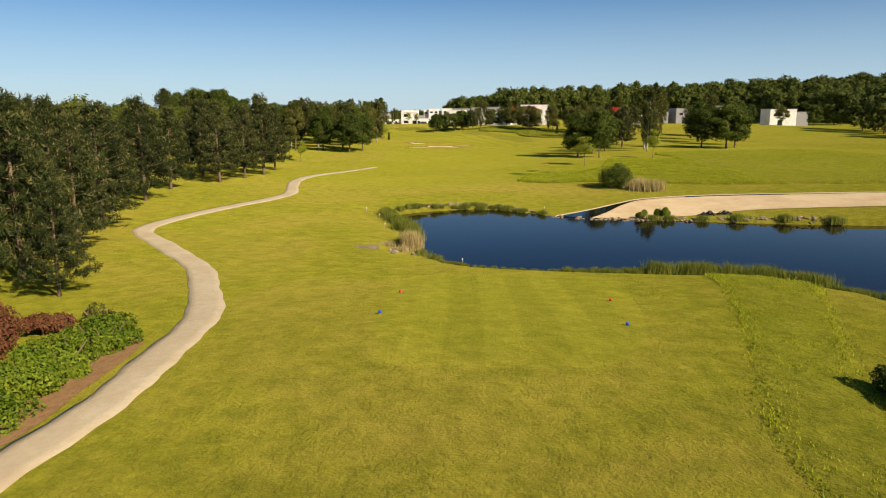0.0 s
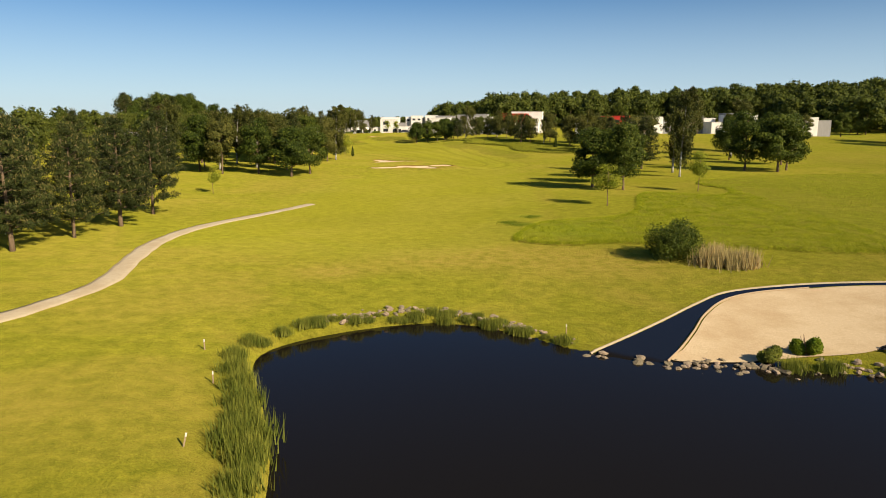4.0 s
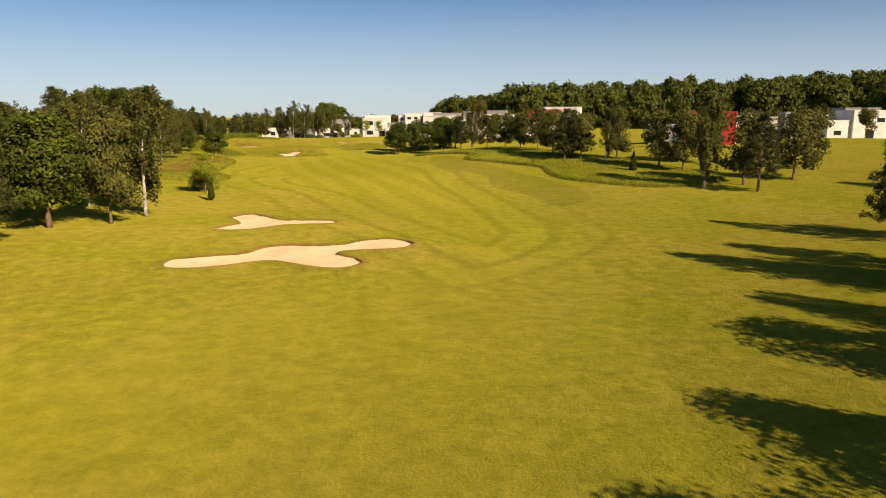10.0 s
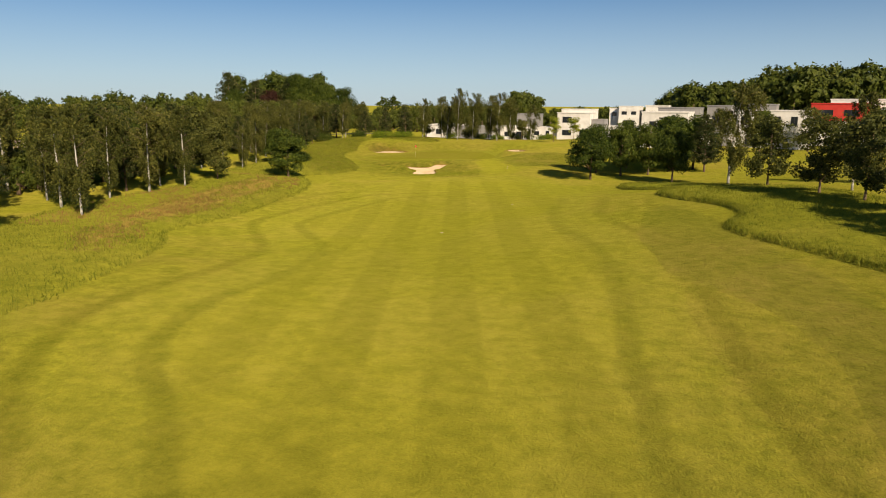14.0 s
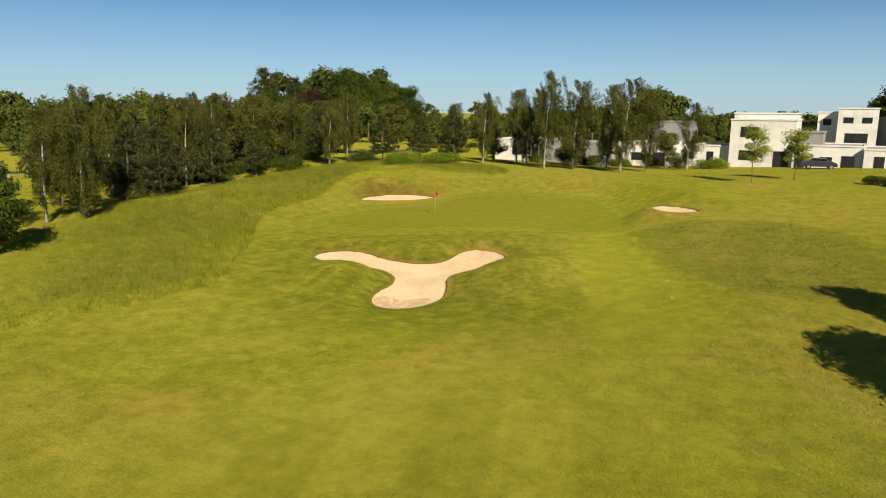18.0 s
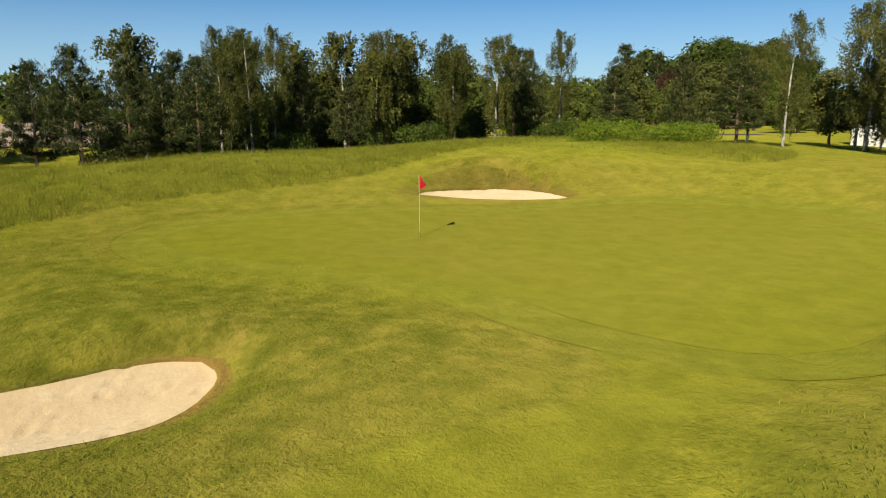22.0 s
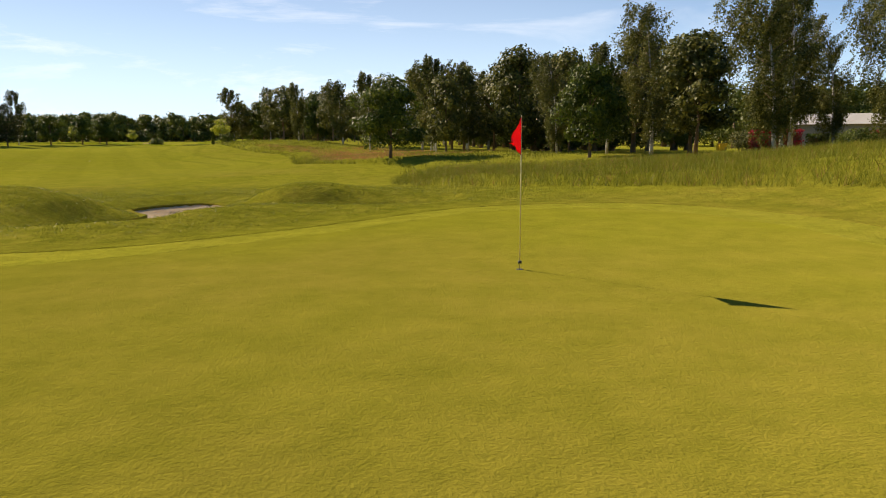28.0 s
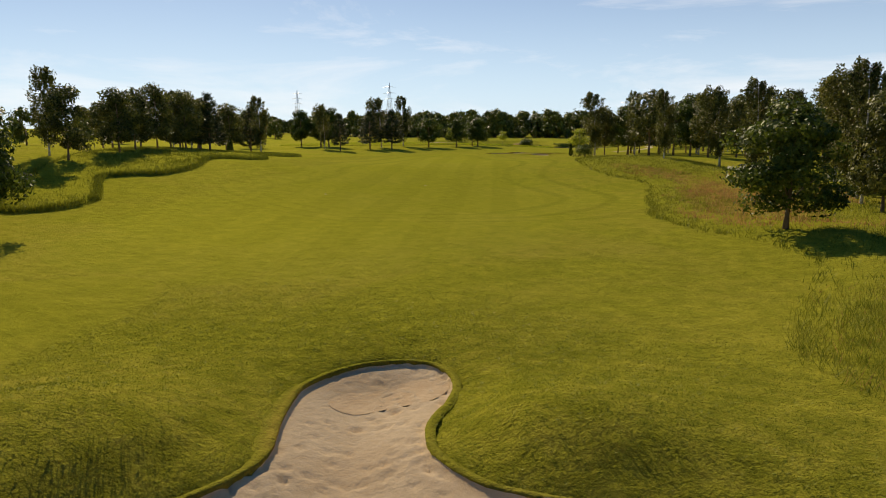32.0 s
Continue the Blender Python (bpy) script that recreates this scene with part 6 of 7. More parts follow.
def clump(name, x, y, w, h, material, label, seed, n=240, category="reeds", group="reeds along the pond", width=0.028):
    r = np.random.default_rng(seed)
    ob = tagged(empty(name, x, y, max(ground_z(x, y), WATER_Z - 0.2)), label, category, group)
    p = np.column_stack([r.normal(size=(n, 2)) * w * 0.32, np.full(n, -0.05)])
    c = new("foliage", polys("foliage", blades(p, h * 0.55, h, 0.04, 2, r, width, 0.16), 3, material))
    c.parent = ob
    return ob


reed_stock = clump("reed_clump", -2.6, 57.0, 1.2, 1.1, M_REED, "green upright reeds at the water's edge", 5, 260)
r_ = np.random.default_rng(12)
for lx, ly, s in [(-3.2, 58.2, 0.86), (-3.6, 59.8, 0.86), (-4.2, 61.6, 0.79), (-4.9, 63.4, 0.72), (-2.3, 55.4, 0.86), (-2.1, 53.8, 0.79), (-2.0, 52.2, 0.79), (-3.0, 56.6, 0.94), (-5.4, 65.2, 0.65), (-5.2, 67.2, 0.58), (-4.0, 68.8, 0.50), (-2.4, 70.2, 0.50), (-0.6, 71.0, 0.50), (2.6, 72.0, 0.58), (4.2, 71.8, 0.58), (6.6, 70.8, 0.58), (8.2, 69.6, 0.50), (-2.0, 51.0, 0.65)]:
    t = copy_thing(reed_stock, pose(lx, ly, max(ground_z(lx, ly), WATER_Z - 0.1), 0, 0, r_.uniform(0, 360)))
    t.scale = (s, s, s)
for lx, ly, s in [(19.6, 64.4, 0.6), (21.2, 64.2, 0.6), (24.0, 63.6, 0.6), (27.0, 63.2, 0.7), (31.0, 62.4, 0.7), (35.0, 61.6, 0.8)]:
    t = copy_thing(reed_stock, pose(lx, ly, max(ground_z(lx, ly), WATER_Z - 0.1), 0, 0, r_.uniform(0, 360)))
    t.scale = (s * 1.2, s * 1.2, s)
for k in range(90):
    u = k / 89
    lx = 0.2 + 23.0 * u + r_.normal() * 0.1
    ly = float(np.interp(lx, [0.4, 2.9, 6.6, 11.0, 14.2, 17.0, 19.6, 22.4, 24.0], [44.0, 42.0, 41.1, 40.8, 40.4, 39.8, 38.7, 34.6, 31.4])) + r_.normal() * 0.22
    t = copy_thing(reed_stock, pose(lx, ly, max(ground_z(lx, ly), WATER_Z - 0.1), 0, 0, r_.uniform(0, 360)))
    s = (0.15 if u < 0.3 else 0.26 if u < 0.55 else 0.56) * r_.uniform(0.6, 1.5)
    t.scale = (s * 1.2, s * 1.2, s * 1.05)
for k in range(34):
    lx = -4.6 + 14.6 * k / 33 + r_.normal() * 0.25
    ly = float(np.interp(lx, [-5.4, -2.0, 3.6, 7.7, 10.4], [67.2, 70.9, 72.6, 70.6, 67.7])) + r_.normal() * 0.3
    t = copy_thing(reed_stock, pose(lx, ly, max(ground_z(lx, ly), WATER_Z - 0.1), 0, 0, r_.uniform(0, 360)))
    s = r_.uniform(0.18, 0.5)
    t.scale = (s * 1.2, s * 1.2, s)
clump("dry_reeds", -2.0, 48.6, 0.9, 1.5, M_STRAW, "tall clump of dry straw-coloured reeds", 6, 520, width=0.02)
clump("dry_reeds", -2.3, 49.6, 0.8, 1.2, M_STRAW, "clump of dry straw-coloured reeds at the water", 16, 360, width=0.02)
for k, (lx, ly, lw, lh) in enumerate([(-1.2, 46.4, 0.8, 0.5), (-2.6, 47.2, 0.9, 0.55), (-0.4, 45.2, 0.7, 0.45), (-3.6, 48.9, 0.9, 0.45), (-3.2, 50.2, 0.8, 0.5)]):
    clump("dry_reeds", lx, ly, lw, lh, M_STRAW if k % 2 else M_REED, "low tuft of drying reeds on the bank", 40 + k, 200, width=0.016)
slab = tagged(empty("stone_slab", -4.9, 45.8, ground_z(-4.9, 45.8), radians(20)), "flat grey-brown stone slab in the grass", "stone")
part("top", boxed(-0.75, -0.42, -0.1, 0.75, 0.42, 0.09, bevel=0.04), M_ROCK, slab)
for k, (lx, ly) in enumerate([(23.2, 83.4), (24.4, 82.6), (25.6, 82.8), (24.0, 84.4)]):
    clump("pampas_clump", lx, ly, 1.5, 1.6, M_STRAW, "pale dry tall grass beside the bush", 8 + k, 260, "tall grass", "tall grass by the bush")

r_ = np.random.default_rng(77)
for lx, ly, ls in ((25.6, 66.4, 1.0), (27.4, 66.6, 0.7)):
    wood = tagged(empty("driftwood", lx, ly, ground_z(lx, ly) + 0.05), "black tangle of dead branches on the sand", "branches", "dead branches on the sand")
    bm = bmesh.new()
    for k in range(14):
        a, q = r_.uniform(0, 6.28), r_.uniform(0.5, 1.1) * ls
        up = r_.uniform(0.1, 0.45) * ls
        sx, sy = r_.normal() * 0.3, r_.normal() * 0.2
        tube(bm, [(sx - q * math.cos(a) * 0.5, sy - q * math.sin(a) * 0.3, 0.0), (sx, sy, up), (sx + q * math.cos(a) * 0.6, sy + q * math.sin(a) * 0.35, 0.04)], [0.07, 0.06, 0.02], 5)
    part("tangle", bm, M_DARK, wood)

# ---- golf furniture ----
FLAG = (-38.9, 319.95)


def flagstick(x, y):
    ob = tagged(empty("flagstick", x, y, ground_z(x, y) + 0.03), "thin yellow flagstick with a limp red flag in the hole", "flag")
    part("pole", tube(bmesh.new(), [(0, 0, -0.12), (0, 0, 1.0), (0, 0, 2.34)], [0.008, 0.007, 0.006], 8), M_POLE, ob)
    part("collar", tube(bmesh.new(), [(0, 0, 0.10), (0, 0, 0.14)], [0.03, 0.03], 10), M_DARK, ob)
    bm = bmesh.new()
    bmesh.ops.create_cone(bm, cap_ends=True, segments=20, radius1=0.055, radius2=0.055, depth=0.012, matrix=Matrix.Translation((0, 0, 0.004)))
    part("cup", bm, M_DARK, ob, "dark rim of the hole")
    bm = bmesh.new()
    nu, nv = 9, 11
    grid = []
    for j in range(nv):
        v = j / (nv - 1)
        row = []
        for i in range(nu):
            u = i / (nu - 1)
            fold = 0.03 * math.sin(u * 7 + v * 3) * u
            z = 2.33 - 0.40 * u * (1 - v) - (0.58 - 0.18 * u) * v
            row.append(bm.verts.new((0.002 + 0.22 * u - fold, 0.19 * u + fold, z)))
        grid.append(row)
    for a, b in zip(grid, grid[1:]):
        for i in range(nu - 1):
            f = bm.faces.new((a[i], a[i + 1], b[i + 1], b[i]))
            f.smooth = True
    bmesh.ops.solidify(bm, geom=bm.faces[:], thickness=0.004)
    part("flag", bm, M_FLAG, ob, "limp folded red flag")
    return ob


flagstick(*FLAG)


def marker(x, y, m, label):
    ob = tagged(empty("tee_marker", x, y), label, "tee marker", "tee markers")
    bm = bmesh.new()
    bmesh.ops.create_uvsphere(bm, u_segments=14, v_segments=8, radius=0.065, matrix=Matrix.Translation((0, 0, 0.085)))
    for f in bm.faces:
        f.smooth = True
    part("ball", bm, m, ob)
    part("spike", tube(bmesh.new(), [(0, 0, -0.1), (0, 0, 0.05)], [0.03, 0.03], 8), M_METAL, ob)


marker(-2.2, 24.6, M_BLUE, "round blue tee marker on the mown tee")
marker(6.5, 23.4, M_BLUE, "round blue tee marker on the mown tee")
marker(-1.7, 29.0, M_REDP, "round red tee marker on the mown tee")
marker(7.0, 27.9, M_REDP, "round red tee marker on the mown tee")


def stake(x, y, h=0.75, lean=0.0):
    ob = tagged(empty("hazard_stake", x, y), "short weathered stake with a pale top on the pond bank", "stake", "hazard stakes")
    ob.rotation_euler = (0, lean, 0)
    part("post", boxed(-0.022, -0.022, -0.1, 0.022, 0.022, h * 0.75), M_TIMBER, ob)
    part("top", boxed(-0.024, -0.024, h * 0.75 + 0.002, 0.024, 0.024, h), M_WOODW, ob, "white painted top")


for sx, sy, sl in ((1.4, 43.6, 0.0), (19.6, 37.6, 0.0), (-5.4, 62.0, 0.0), (-4.6, 56.2, 0.25), (10.4, 69.6, 0.0), (-7.0, 66.0, 0.0)):
    stake(sx, sy, 0.5, lean=sl)


def cover(x, y, r=0.28, m=M_PATH, label="round pale sprinkler cover flush with the grass"):
    ob = tagged(empty("sprinkler_cover", x, y, ground_z(x, y) + 0.025), label, "cover", "covers in the grass")
    bm = bmesh.new()
    bmesh.ops.create_cone(bm, cap_ends=True, segments=20, radius1=r, radius2=r * 0.94, depth=0.05)
    part("lid", bm, m, ob)
    bm = bmesh.new()
    bmesh.ops.create_cone(bm, cap_ends=True, segments=12, radius1=r * 0.3, radius2=r * 0.28, depth=0.02, matrix=Matrix.Translation((0, 0, 0.034)))
    part("cap", bm, M_DARK, ob)


for cx, cy, cr in ((-16.2, 301.6, 0.09), (-6.5, 262.0, 0.14), (-9.0, 246.0, 0.14), (-17.0, 305.0, 0.08)):
    cover(cx, cy, cr)


def parked_car(x, y, rz, paint, label):
    ob = tagged(empty("parked_car", x, y, None, radians(rz)), label, "car", "parked cars")
    bm = bmesh.new()
    prof = [(-2.1, 0.35), (-2.12, 0.75), (-1.9, 0.95), (-1.5, 1.0), (-0.9, 1.45), (0.7, 1.47), (1.35, 1.0), (2.0, 0.85), (2.12, 0.6), (2.1, 0.35)]
    rows = [[bm.verts.new((px_, s * (0.86 if pz < 1.2 else 0.68), pz)) for px_, pz in prof] for s in (-1, 1)]
    n = len(prof)
    for i in range(n):
        bm.faces.new((rows[0][i], rows[0][(i + 1) % n], rows[1][(i + 1) % n], rows[1][i]))
    bm.faces.new(rows[0][::-1])
    bm.faces.new(rows[1])
    bmesh.ops.bevel(bm, geom=bm.edges[:], offset=0.05, segments=2, affect="EDGES")
    part("body", bm, paint, ob)
    for s in (-1, 1):
        bm = bmesh.new()
        q = [bm.verts.new((a, s * 0.80, b)) for a, b in ((-1.25, 1.02), (1.05, 1.02), (0.6, 1.38), (-0.85, 1.38))]
        bm.faces.new(q if s < 0 else q[::-1])
        bmesh.ops.solidify(bm, geom=bm.faces[:], thickness=0.1)
        part("side_window", bm, M_GLASS, ob)
        for wx in (-1.3, 1.35):
            bm = bmesh.new()
            bmesh.ops.create_cone(bm, cap_ends=True, segments=18, radius1=0.32, radius2=0.32, depth=0.2, matrix=Matrix.Translation((wx, s * 0.8, 0.32)) @ Matrix.Rotation(math.pi / 2, 4, "X"))
            w = part("wheel", bm, M_TYRE, ob)
            bm = bmesh.new()
            bmesh.ops.create_cone(bm, cap_ends=True, segments=14, radius1=0.19, radius2=0.19, depth=0.03, matrix=Matrix.Translation((wx, s * 0.91, 0.32)) @ Matrix.Rotation(math.pi / 2, 4, "X"))
            part("rim", bm, M_METAL, w)


ribbon("access_road", [(-112, 300), (-106, 325), (-100, 345), (-92, 365), (-80, 392)], 5.5, M_ASPH, 0.04, label="narrow asphalt access road behind the trees", category="road")
parked_car(-101.0, 342.6, 75, M_CARW, "white car parked under the trees")
parked_car(-95.5, 356.0, 70, M_CARW, "white estate car parked beside the road")
parked_car(-9.0, 372.5, 5, M_CARD, "dark car parked before a white house")
parked_car(-38.5, 372.0, 5, M_CARD, "dark car parked behind the birches")


def pylon(x, y, h):
    ob = tagged(empty("power_pylon", x, y), "distant grey lattice power pylon on the skyline", "pylon", "pylons")
    bm = bmesh.new()
    w = h * 0.09
    for sx in (-1, 1):
        for sy in (-1, 1):
            tube(bm, [(sx * w, sy * w, -1), (sx * w * 0.35, sy * w * 0.35, h * 0.6), (0, 0, h)], [0.32, 0.26, 0.2], 4)
    for k in range(9):
        a, b = h * 0.6 * k / 9, h * 0.6 * (k + 1) / 9
        wa, wb_ = w * (1 - 0.65 * k / 9), w * (1 - 0.65 * (k + 1) / 9)
        for s in (-1, 1):
            tube(bm, [(-wa, s * wa, a), (wb_, s * wb_, b)], [0.16, 0.16], 4)
            tube(bm, [(s * wa, wa, a), (s * wb_, -wb_, b)], [0.16, 0.16], 4)
    part("mast", bm, M_METAL, ob)
    for z in (0.66, 0.78, 0.9):
        part("crossarm", tube(bmesh.new(), [(-h * 0.14, 0, h * z), (0, 0, h * z + 1.2), (h * 0.14, 0, h * z)], [0.14, 0.3, 0.14], 4), M_METAL, ob)


pylon(357, -520, 62)
pylon(520, -560, 58)
pylon(66, -560, 38)

# ---- long grass ----
LONG = [
    closed([(-20, 209), (-18.5, 214), (-22.4, 226), (-26.4, 233), (-30.2, 238), (-31.4, 250), (-32.6, 258), (-33, 265), (-36, 273), (-41, 280), (-39.6, 289), (-39.4, 294.6), (-42.0, 299.5), (-45, 304.0), (-48, 308), (-50.6, 313), (-51.4, 320), (-53, 323.8), (-54.6, 329), (-54.2, 335), (-50.5, 341.4), (-42.5, 345.0), (-48, 352), (-62, 345), (-66, 330), (-62, 318), (-60, 305), (-56, 292), (-52, 275), (-48, 262), (-48, 245), (-38, 225), (-30, 212)], 3),
    closed([(3.6, 276.4), (6.0, 273.6), (9.9, 269.6), (9.6, 267.2), (8.0, 264.6), (9.2, 259.0), (13.4, 252.0), (14.4, 248.0), (13.2, 242.4), (19, 234), (24, 227), (24.5, 219), (27, 213), (36, 205), (46, 212), (40, 228), (30, 245), (22, 262), (14, 274), (9.0, 279.8), (4.6, 282.8), (3.0, 280.2)], 4),
    closed([(10.6, 92.5), (11.3, 96.3), (14.2, 100.6), (21.3, 102), (24.6, 106.7), (28.6, 117.8), (36, 114.4), (40, 121), (40, 131), (58.9, 141.6), (80, 140), (80, 84), (40, 84), (27, 88), (18.3, 90.7), (14.7, 90.4)], 4),
    closed([(14.0, 36.4), (12.8, 31), (11.4, 26.3), (9.6, 21.1), (8.0, 17), (7.2, 14.0), (7.6, 11), (10, 12), (11.6, 17.0), (14.0, 23.0), (16.4, 28.4), (18.6, 33.6), (17.5, 36.8), (15.6, 38.2)], 4),
]
NAMES = ("long fescue bank beside the fairway, partly gone to reddish seed", "tall green rough between fairway and trees", "bright uneven long grass above the pond", "tall bright grass on the bank of the tee")
r_ = np.random.default_rng(5)
for line, label, dense, tall in zip(LONG, NAMES, (14, 22, 120, 70), (0.4, 0.4, 0.3, 0.11)):
    mat_h = tall * 0.7
    close = (line[:, 1].max() > 340) * 6.0
    ramp = 2.4 if close else 0.4
    sheet("long_rough", line, M_LONG, 0.03, 1.2, fade=1.4 if close else 0.5, label=label, category="rough", bank=mat_h, ramp=ramp)
    x0, y0 = line.min(0)
    x1, y1 = line.max(0)
    n = int((x1 - x0) * (y1 - y0) * dense * (1 + close))
    p = np.column_stack([r_.uniform(x0, x1, n), r_.uniform(y0, y1, n)])
    p = p[inside(line, p[:, 0], p[:, 1]) > (2.5 if close else 0.8) * r_.uniform(0, 1, n) ** 2]
    if close:
        p = p[(p[:, 1] > 286) | (r_.uniform(0, 1, len(p)) < 0.17)]
        p = p[(p[:, 0] > -63) | (r_.uniform(0, 1, len(p)) < 0.25)]
    if dense == 120:
        p = p[((p[:, 0] < 40) & (p[:, 1] < 120)) | (r_.uniform(0, 1, len(p)) < 0.1)]
        lump = np.array([noise.noise((a * 0.8, b * 0.8, 5.0)) for a, b in p])
        p = p[lump + r_.normal(size=len(p)) * 0.25 > -0.1]
    loop = moved(line, 0.3)
    u = r_.uniform(0, len(loop) - 1.001, int(np.linalg.norm(np.diff(loop, axis=0), axis=1).sum() * (6 if close else 30 if tall > 0.2 else 5)))
    k = u.astype(int)
    verge = loop[k] + (loop[k + 1] - loop[k]) * (u - k)[:, None] + r_.normal(size=(len(u), 2)) * 0.16
    patch = np.array([noise.noise((a * 0.09, b * 0.09, 3.0)) for a, b in p])
    p = p[patch + r_.normal(size=len(p)) * 0.2 > np.where((p[:, 1] > 286) & (close > 0), -0.02, -0.35)]
    p = np.concatenate([p, verge])
    c = np.column_stack([p, terrain(p[:, 0], p[:, 1]) + mat_h * 0.7 * smooth(0, ramp, inside(line, p[:, 0], p[:, 1]))])
    thin = ((p[:, 1] > 286) & (close > 0)) | (dense == 120)
    v = np.concatenate([blades(c[thin], tall * 0.5, tall * 1.2, 0.1, 3, r_, 0.008, 0.45), blades(c[~thin], tall * 0.35, tall, 0.13, 3, r_, 0.02, 0.4)])
    q = np.concatenate([p[thin], p[~thin]])
    seed = np.array([noise.noise((a * 0.07, b * 0.07, 9.0)) for a, b in q])
    w = np.repeat(((seed + r_.normal(size=len(q)) * 0.12 > -0.02) & (q[:, 1] > 232) & (q[:, 1] < 274) & (q[:, 0] < -20) & (inside(line, q[:, 0], q[:, 1]) > 1.6)) | ((q[:, 1] > 286) & (q[:, 0] < -40) & (r_.uniform(0, 1, len(q)) < 0.05)), 3)
    tagged(new("long_grass", polys("long_grass", v, 3, [M_BLADE if tall > 0.33 else M_BLADE2, M_SEED], w)), label, "grass", kind="stuff")

FESCUE = closed([(-24.0, 224), (-28.2, 233), (-32.4, 239), (-33.8, 248), (-34.8, 258), (-36.4, 267), (-39.8, 273), (-44, 270), (-43, 255), (-40, 243), (-34, 231), (-28, 225)])
sheet("fescue", FESCUE, M_FESCUE, 0.03, 1.0, fade=2.5, label="patch of rusty-red seeding fescue on the bank", category="rough", bank=0.3, ramp=2.0)
r_ = np.random.default_rng(28)
p = r_.uniform(FESCUE.min(0), FESCUE.max(0), (26000, 2))
p = p[inside(FESCUE, p[:, 0], p[:, 1]) > 2.2 * r_.uniform(0, 1, len(p))]
tagged(new("seeding_grass", polys("seeding_grass", blades(np.column_stack([p, terrain(p[:, 0], p[:, 1]) + 0.2]), 0.15, 0.38, 0.12, 3, r_, 0.02, 0.4), 3, [M_SEED, M_BLADE], np.repeat(r_.uniform(0, 1, len(p)) < 0.3, 3))), "rusty seed heads of tall fescue", "grass", kind="stuff")
r_ = np.random.default_rng(27)
spots = np.concatenate([np.array(c) + r_.normal(size=(int(400 * w), 2)) * (0.55 * w, 0.5) for c, w in (((10.9, 101.5), 0.9), ((11.9, 100.0), 1.2), ((13.5, 104.2), 0.8))])
tagged(new("clover_patch", polys("clover_patch", blades(np.column_stack([spots, terrain(spots[:, 0], spots[:, 1]) + 0.05]), 0.03, 0.09, 0.05, 3, r_, 0.02, 0.6), 3, M_HEDGE)), "darker green lush patches in the dry grass", "grass", kind="stuff")
# short rough, close to the way of the camera
r_ = np.random.default_rng(15)
for line, label, dense in ((closed([(-44, 298), (-40, 293), (-30, 289), (-18, 291), (-14, 300), (-14, 312), (-20, 317), (-27, 315.6), (-31.6, 314.8), (-36, 311.6), (-40.2, 308.4), (-45, 308.6), (-46, 303)], 4), "short tufted rough round the bunker before the green", 110), (closed([(-48.6, 309.6), (-45.6, 308.8), (-49.0, 315.0), (-48.2, 321.5), (-46.6, 324.0), (-51.0, 325.0), (-50.8, 318.0)], 4), "short tufted rough beside the green", 130)):
    x0, y0 = line.min(0)
    x1, y1 = line.max(0)
    n = int((x1 - x0) * (y1 - y0) * dense)
    p = np.column_stack([r_.uniform(x0, x1, n), r_.uniform(y0, y1, n)])
    ok = inside(line, p[:, 0], p[:, 1]) > 6.0 * r_.uniform(0, 1, n) ** 1.5
    for outline, *_ in BUNKER_LINES.values():
        ok &= inside(outline, p[:, 0], p[:, 1]) < -0.05
    ok &= (inside(FRINGE, p[:, 0], p[:, 1]) < 0) & (inside(APPROACH, p[:, 0], p[:, 1]) < 0)
    p = p[ok]
    c = np.column_stack([p, terrain(p[:, 0], p[:, 1])])
    tagged(new("rough_grass", polys("rough_grass", blades(c, 0.02, 0.05, 0.05, 2, r_, 0.009, 0.9), 3, M_TUFT)), label, "grass", kind="stuff")


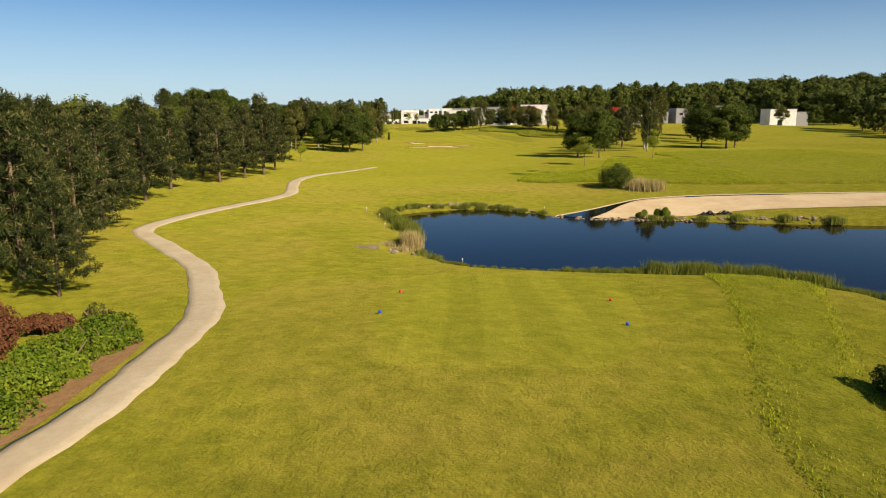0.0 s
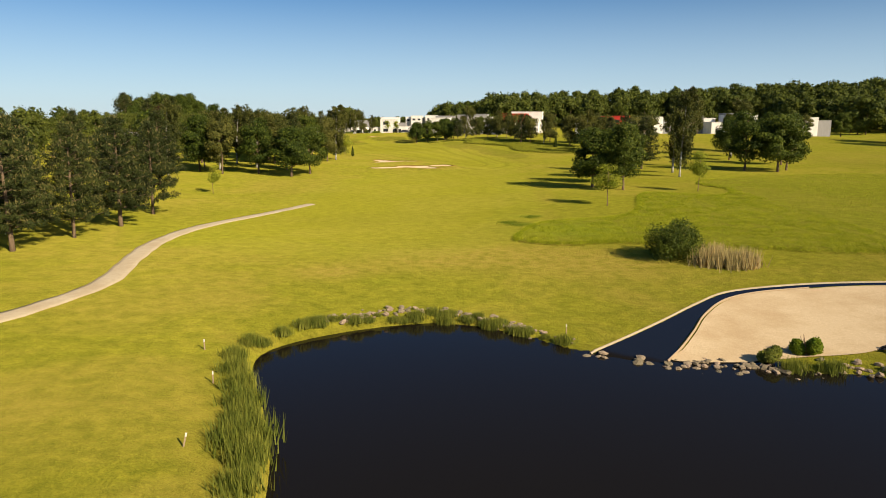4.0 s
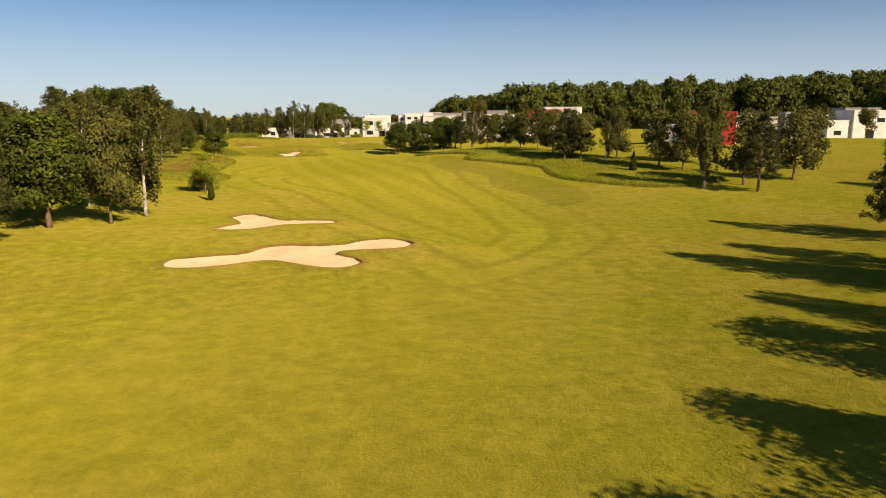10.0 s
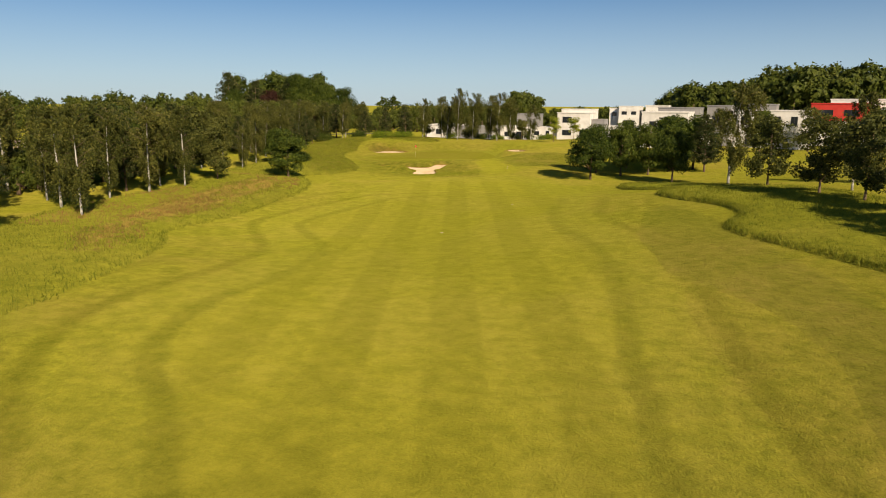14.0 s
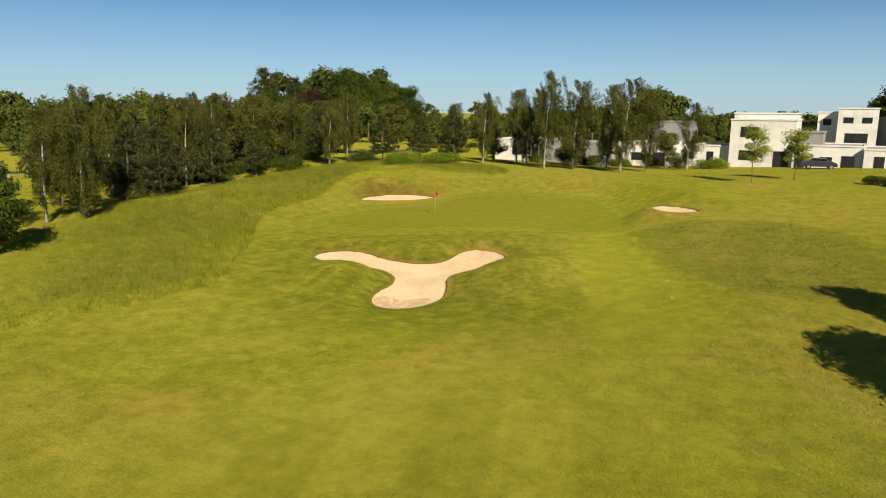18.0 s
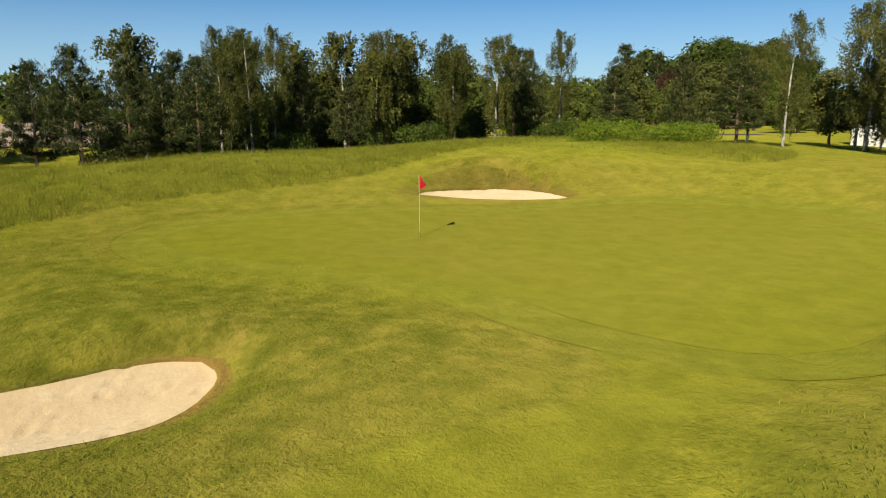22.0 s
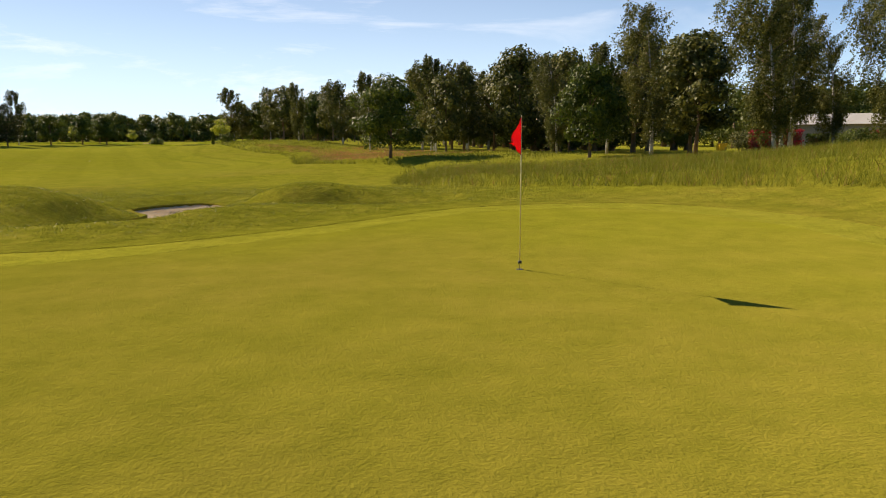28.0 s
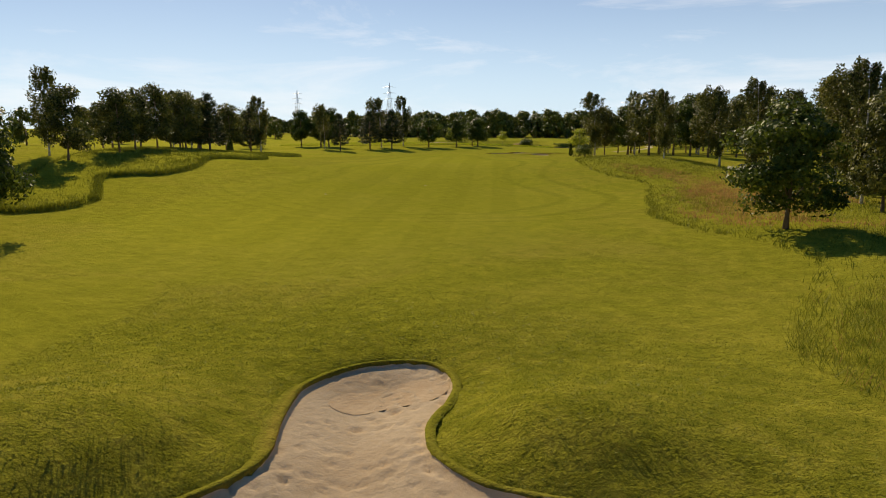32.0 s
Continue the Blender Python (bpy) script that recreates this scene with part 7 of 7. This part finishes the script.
def cut_step(line, base, high, material, label, name):
    """A low step in the turf where one height of cut meets the next, left open towards the approach."""
    rings = []
    low = smooth(-0.4, -2.2, inside(APPROACH, line[:, 0], line[:, 1])) * smooth(-27.0, -29.5, line[:, 0]) * smooth(333.0, 328.0, line[:, 1])
    for by, up in ((0.03, -0.004), (0.0, high * 0.6), (-0.05, high), (-0.3, high * 0.7), (-0.9, -0.02)):
        p = moved(line, by) if by else line
        rings.append(np.column_stack([p, terrain(p[:, 0], p[:, 1]) + base + np.where(up > 0, up * low, up) - 0.09 * (1 - smooth(0.1, 0.7, low))]))
    n = len(line)
    keep = [i for i in range(n) if low[i] > 0.1]
    me = bpy.data.meshes.new(name)
    me.from_pydata(np.concatenate(rings).tolist(), [], [(k * n + i, k * n + (i + 1) % n, (k + 1) * n + (i + 1) % n, (k + 1) * n + i) for k in range(4) for i in keep])
    at = me.attributes.new("mown", "FLOAT", "POINT")
    at.data.foreach_set("value", np.ones(5 * n, np.float32))
    me.materials.append(material)
    tagged(new(name, me), label, "grass", kind="structure")


cut_step(GREEN, 0.035, 0.007, M_FRINGE, "low cut edge between green and fringe", "cut_edge")
cut_step(FRINGE, 0.02, 0.016, M_ROUGH, "cut edge where the fringe meets the rough", "cut_edge")
r_ = np.random.default_rng(25)
for line, dense in ((DEEP_GREEN, 90),):
    x0, y0 = line.min(0)
    x1, y1 = line.max(0)
    n = int((x1 - x0) * (y1 - y0) * dense)
    p = np.column_stack([r_.uniform(x0, x1, n), r_.uniform(y0, y1, n)])
    p = p[(inside(line, p[:, 0], p[:, 1]) > 3.0 * r_.uniform(0, 1, n)) & (inside(FRINGE, p[:, 0], p[:, 1]) < 0)]
    patch = np.array([noise.noise((a * 0.35, b * 0.35, 5.0)) for a, b in p])
    p = p[patch + r_.normal(size=len(p)) * 0.2 > -0.1]
    c = np.column_stack([p, terrain(p[:, 0], p[:, 1])])
    tagged(new("rough_grass", polys("rough_grass", blades(c, 0.05, 0.13, 0.05, 3, r_, 0.012, 0.5), 3, M_TUFT)), "dark tufts of longer rough beside the green", "grass", kind="stuff")
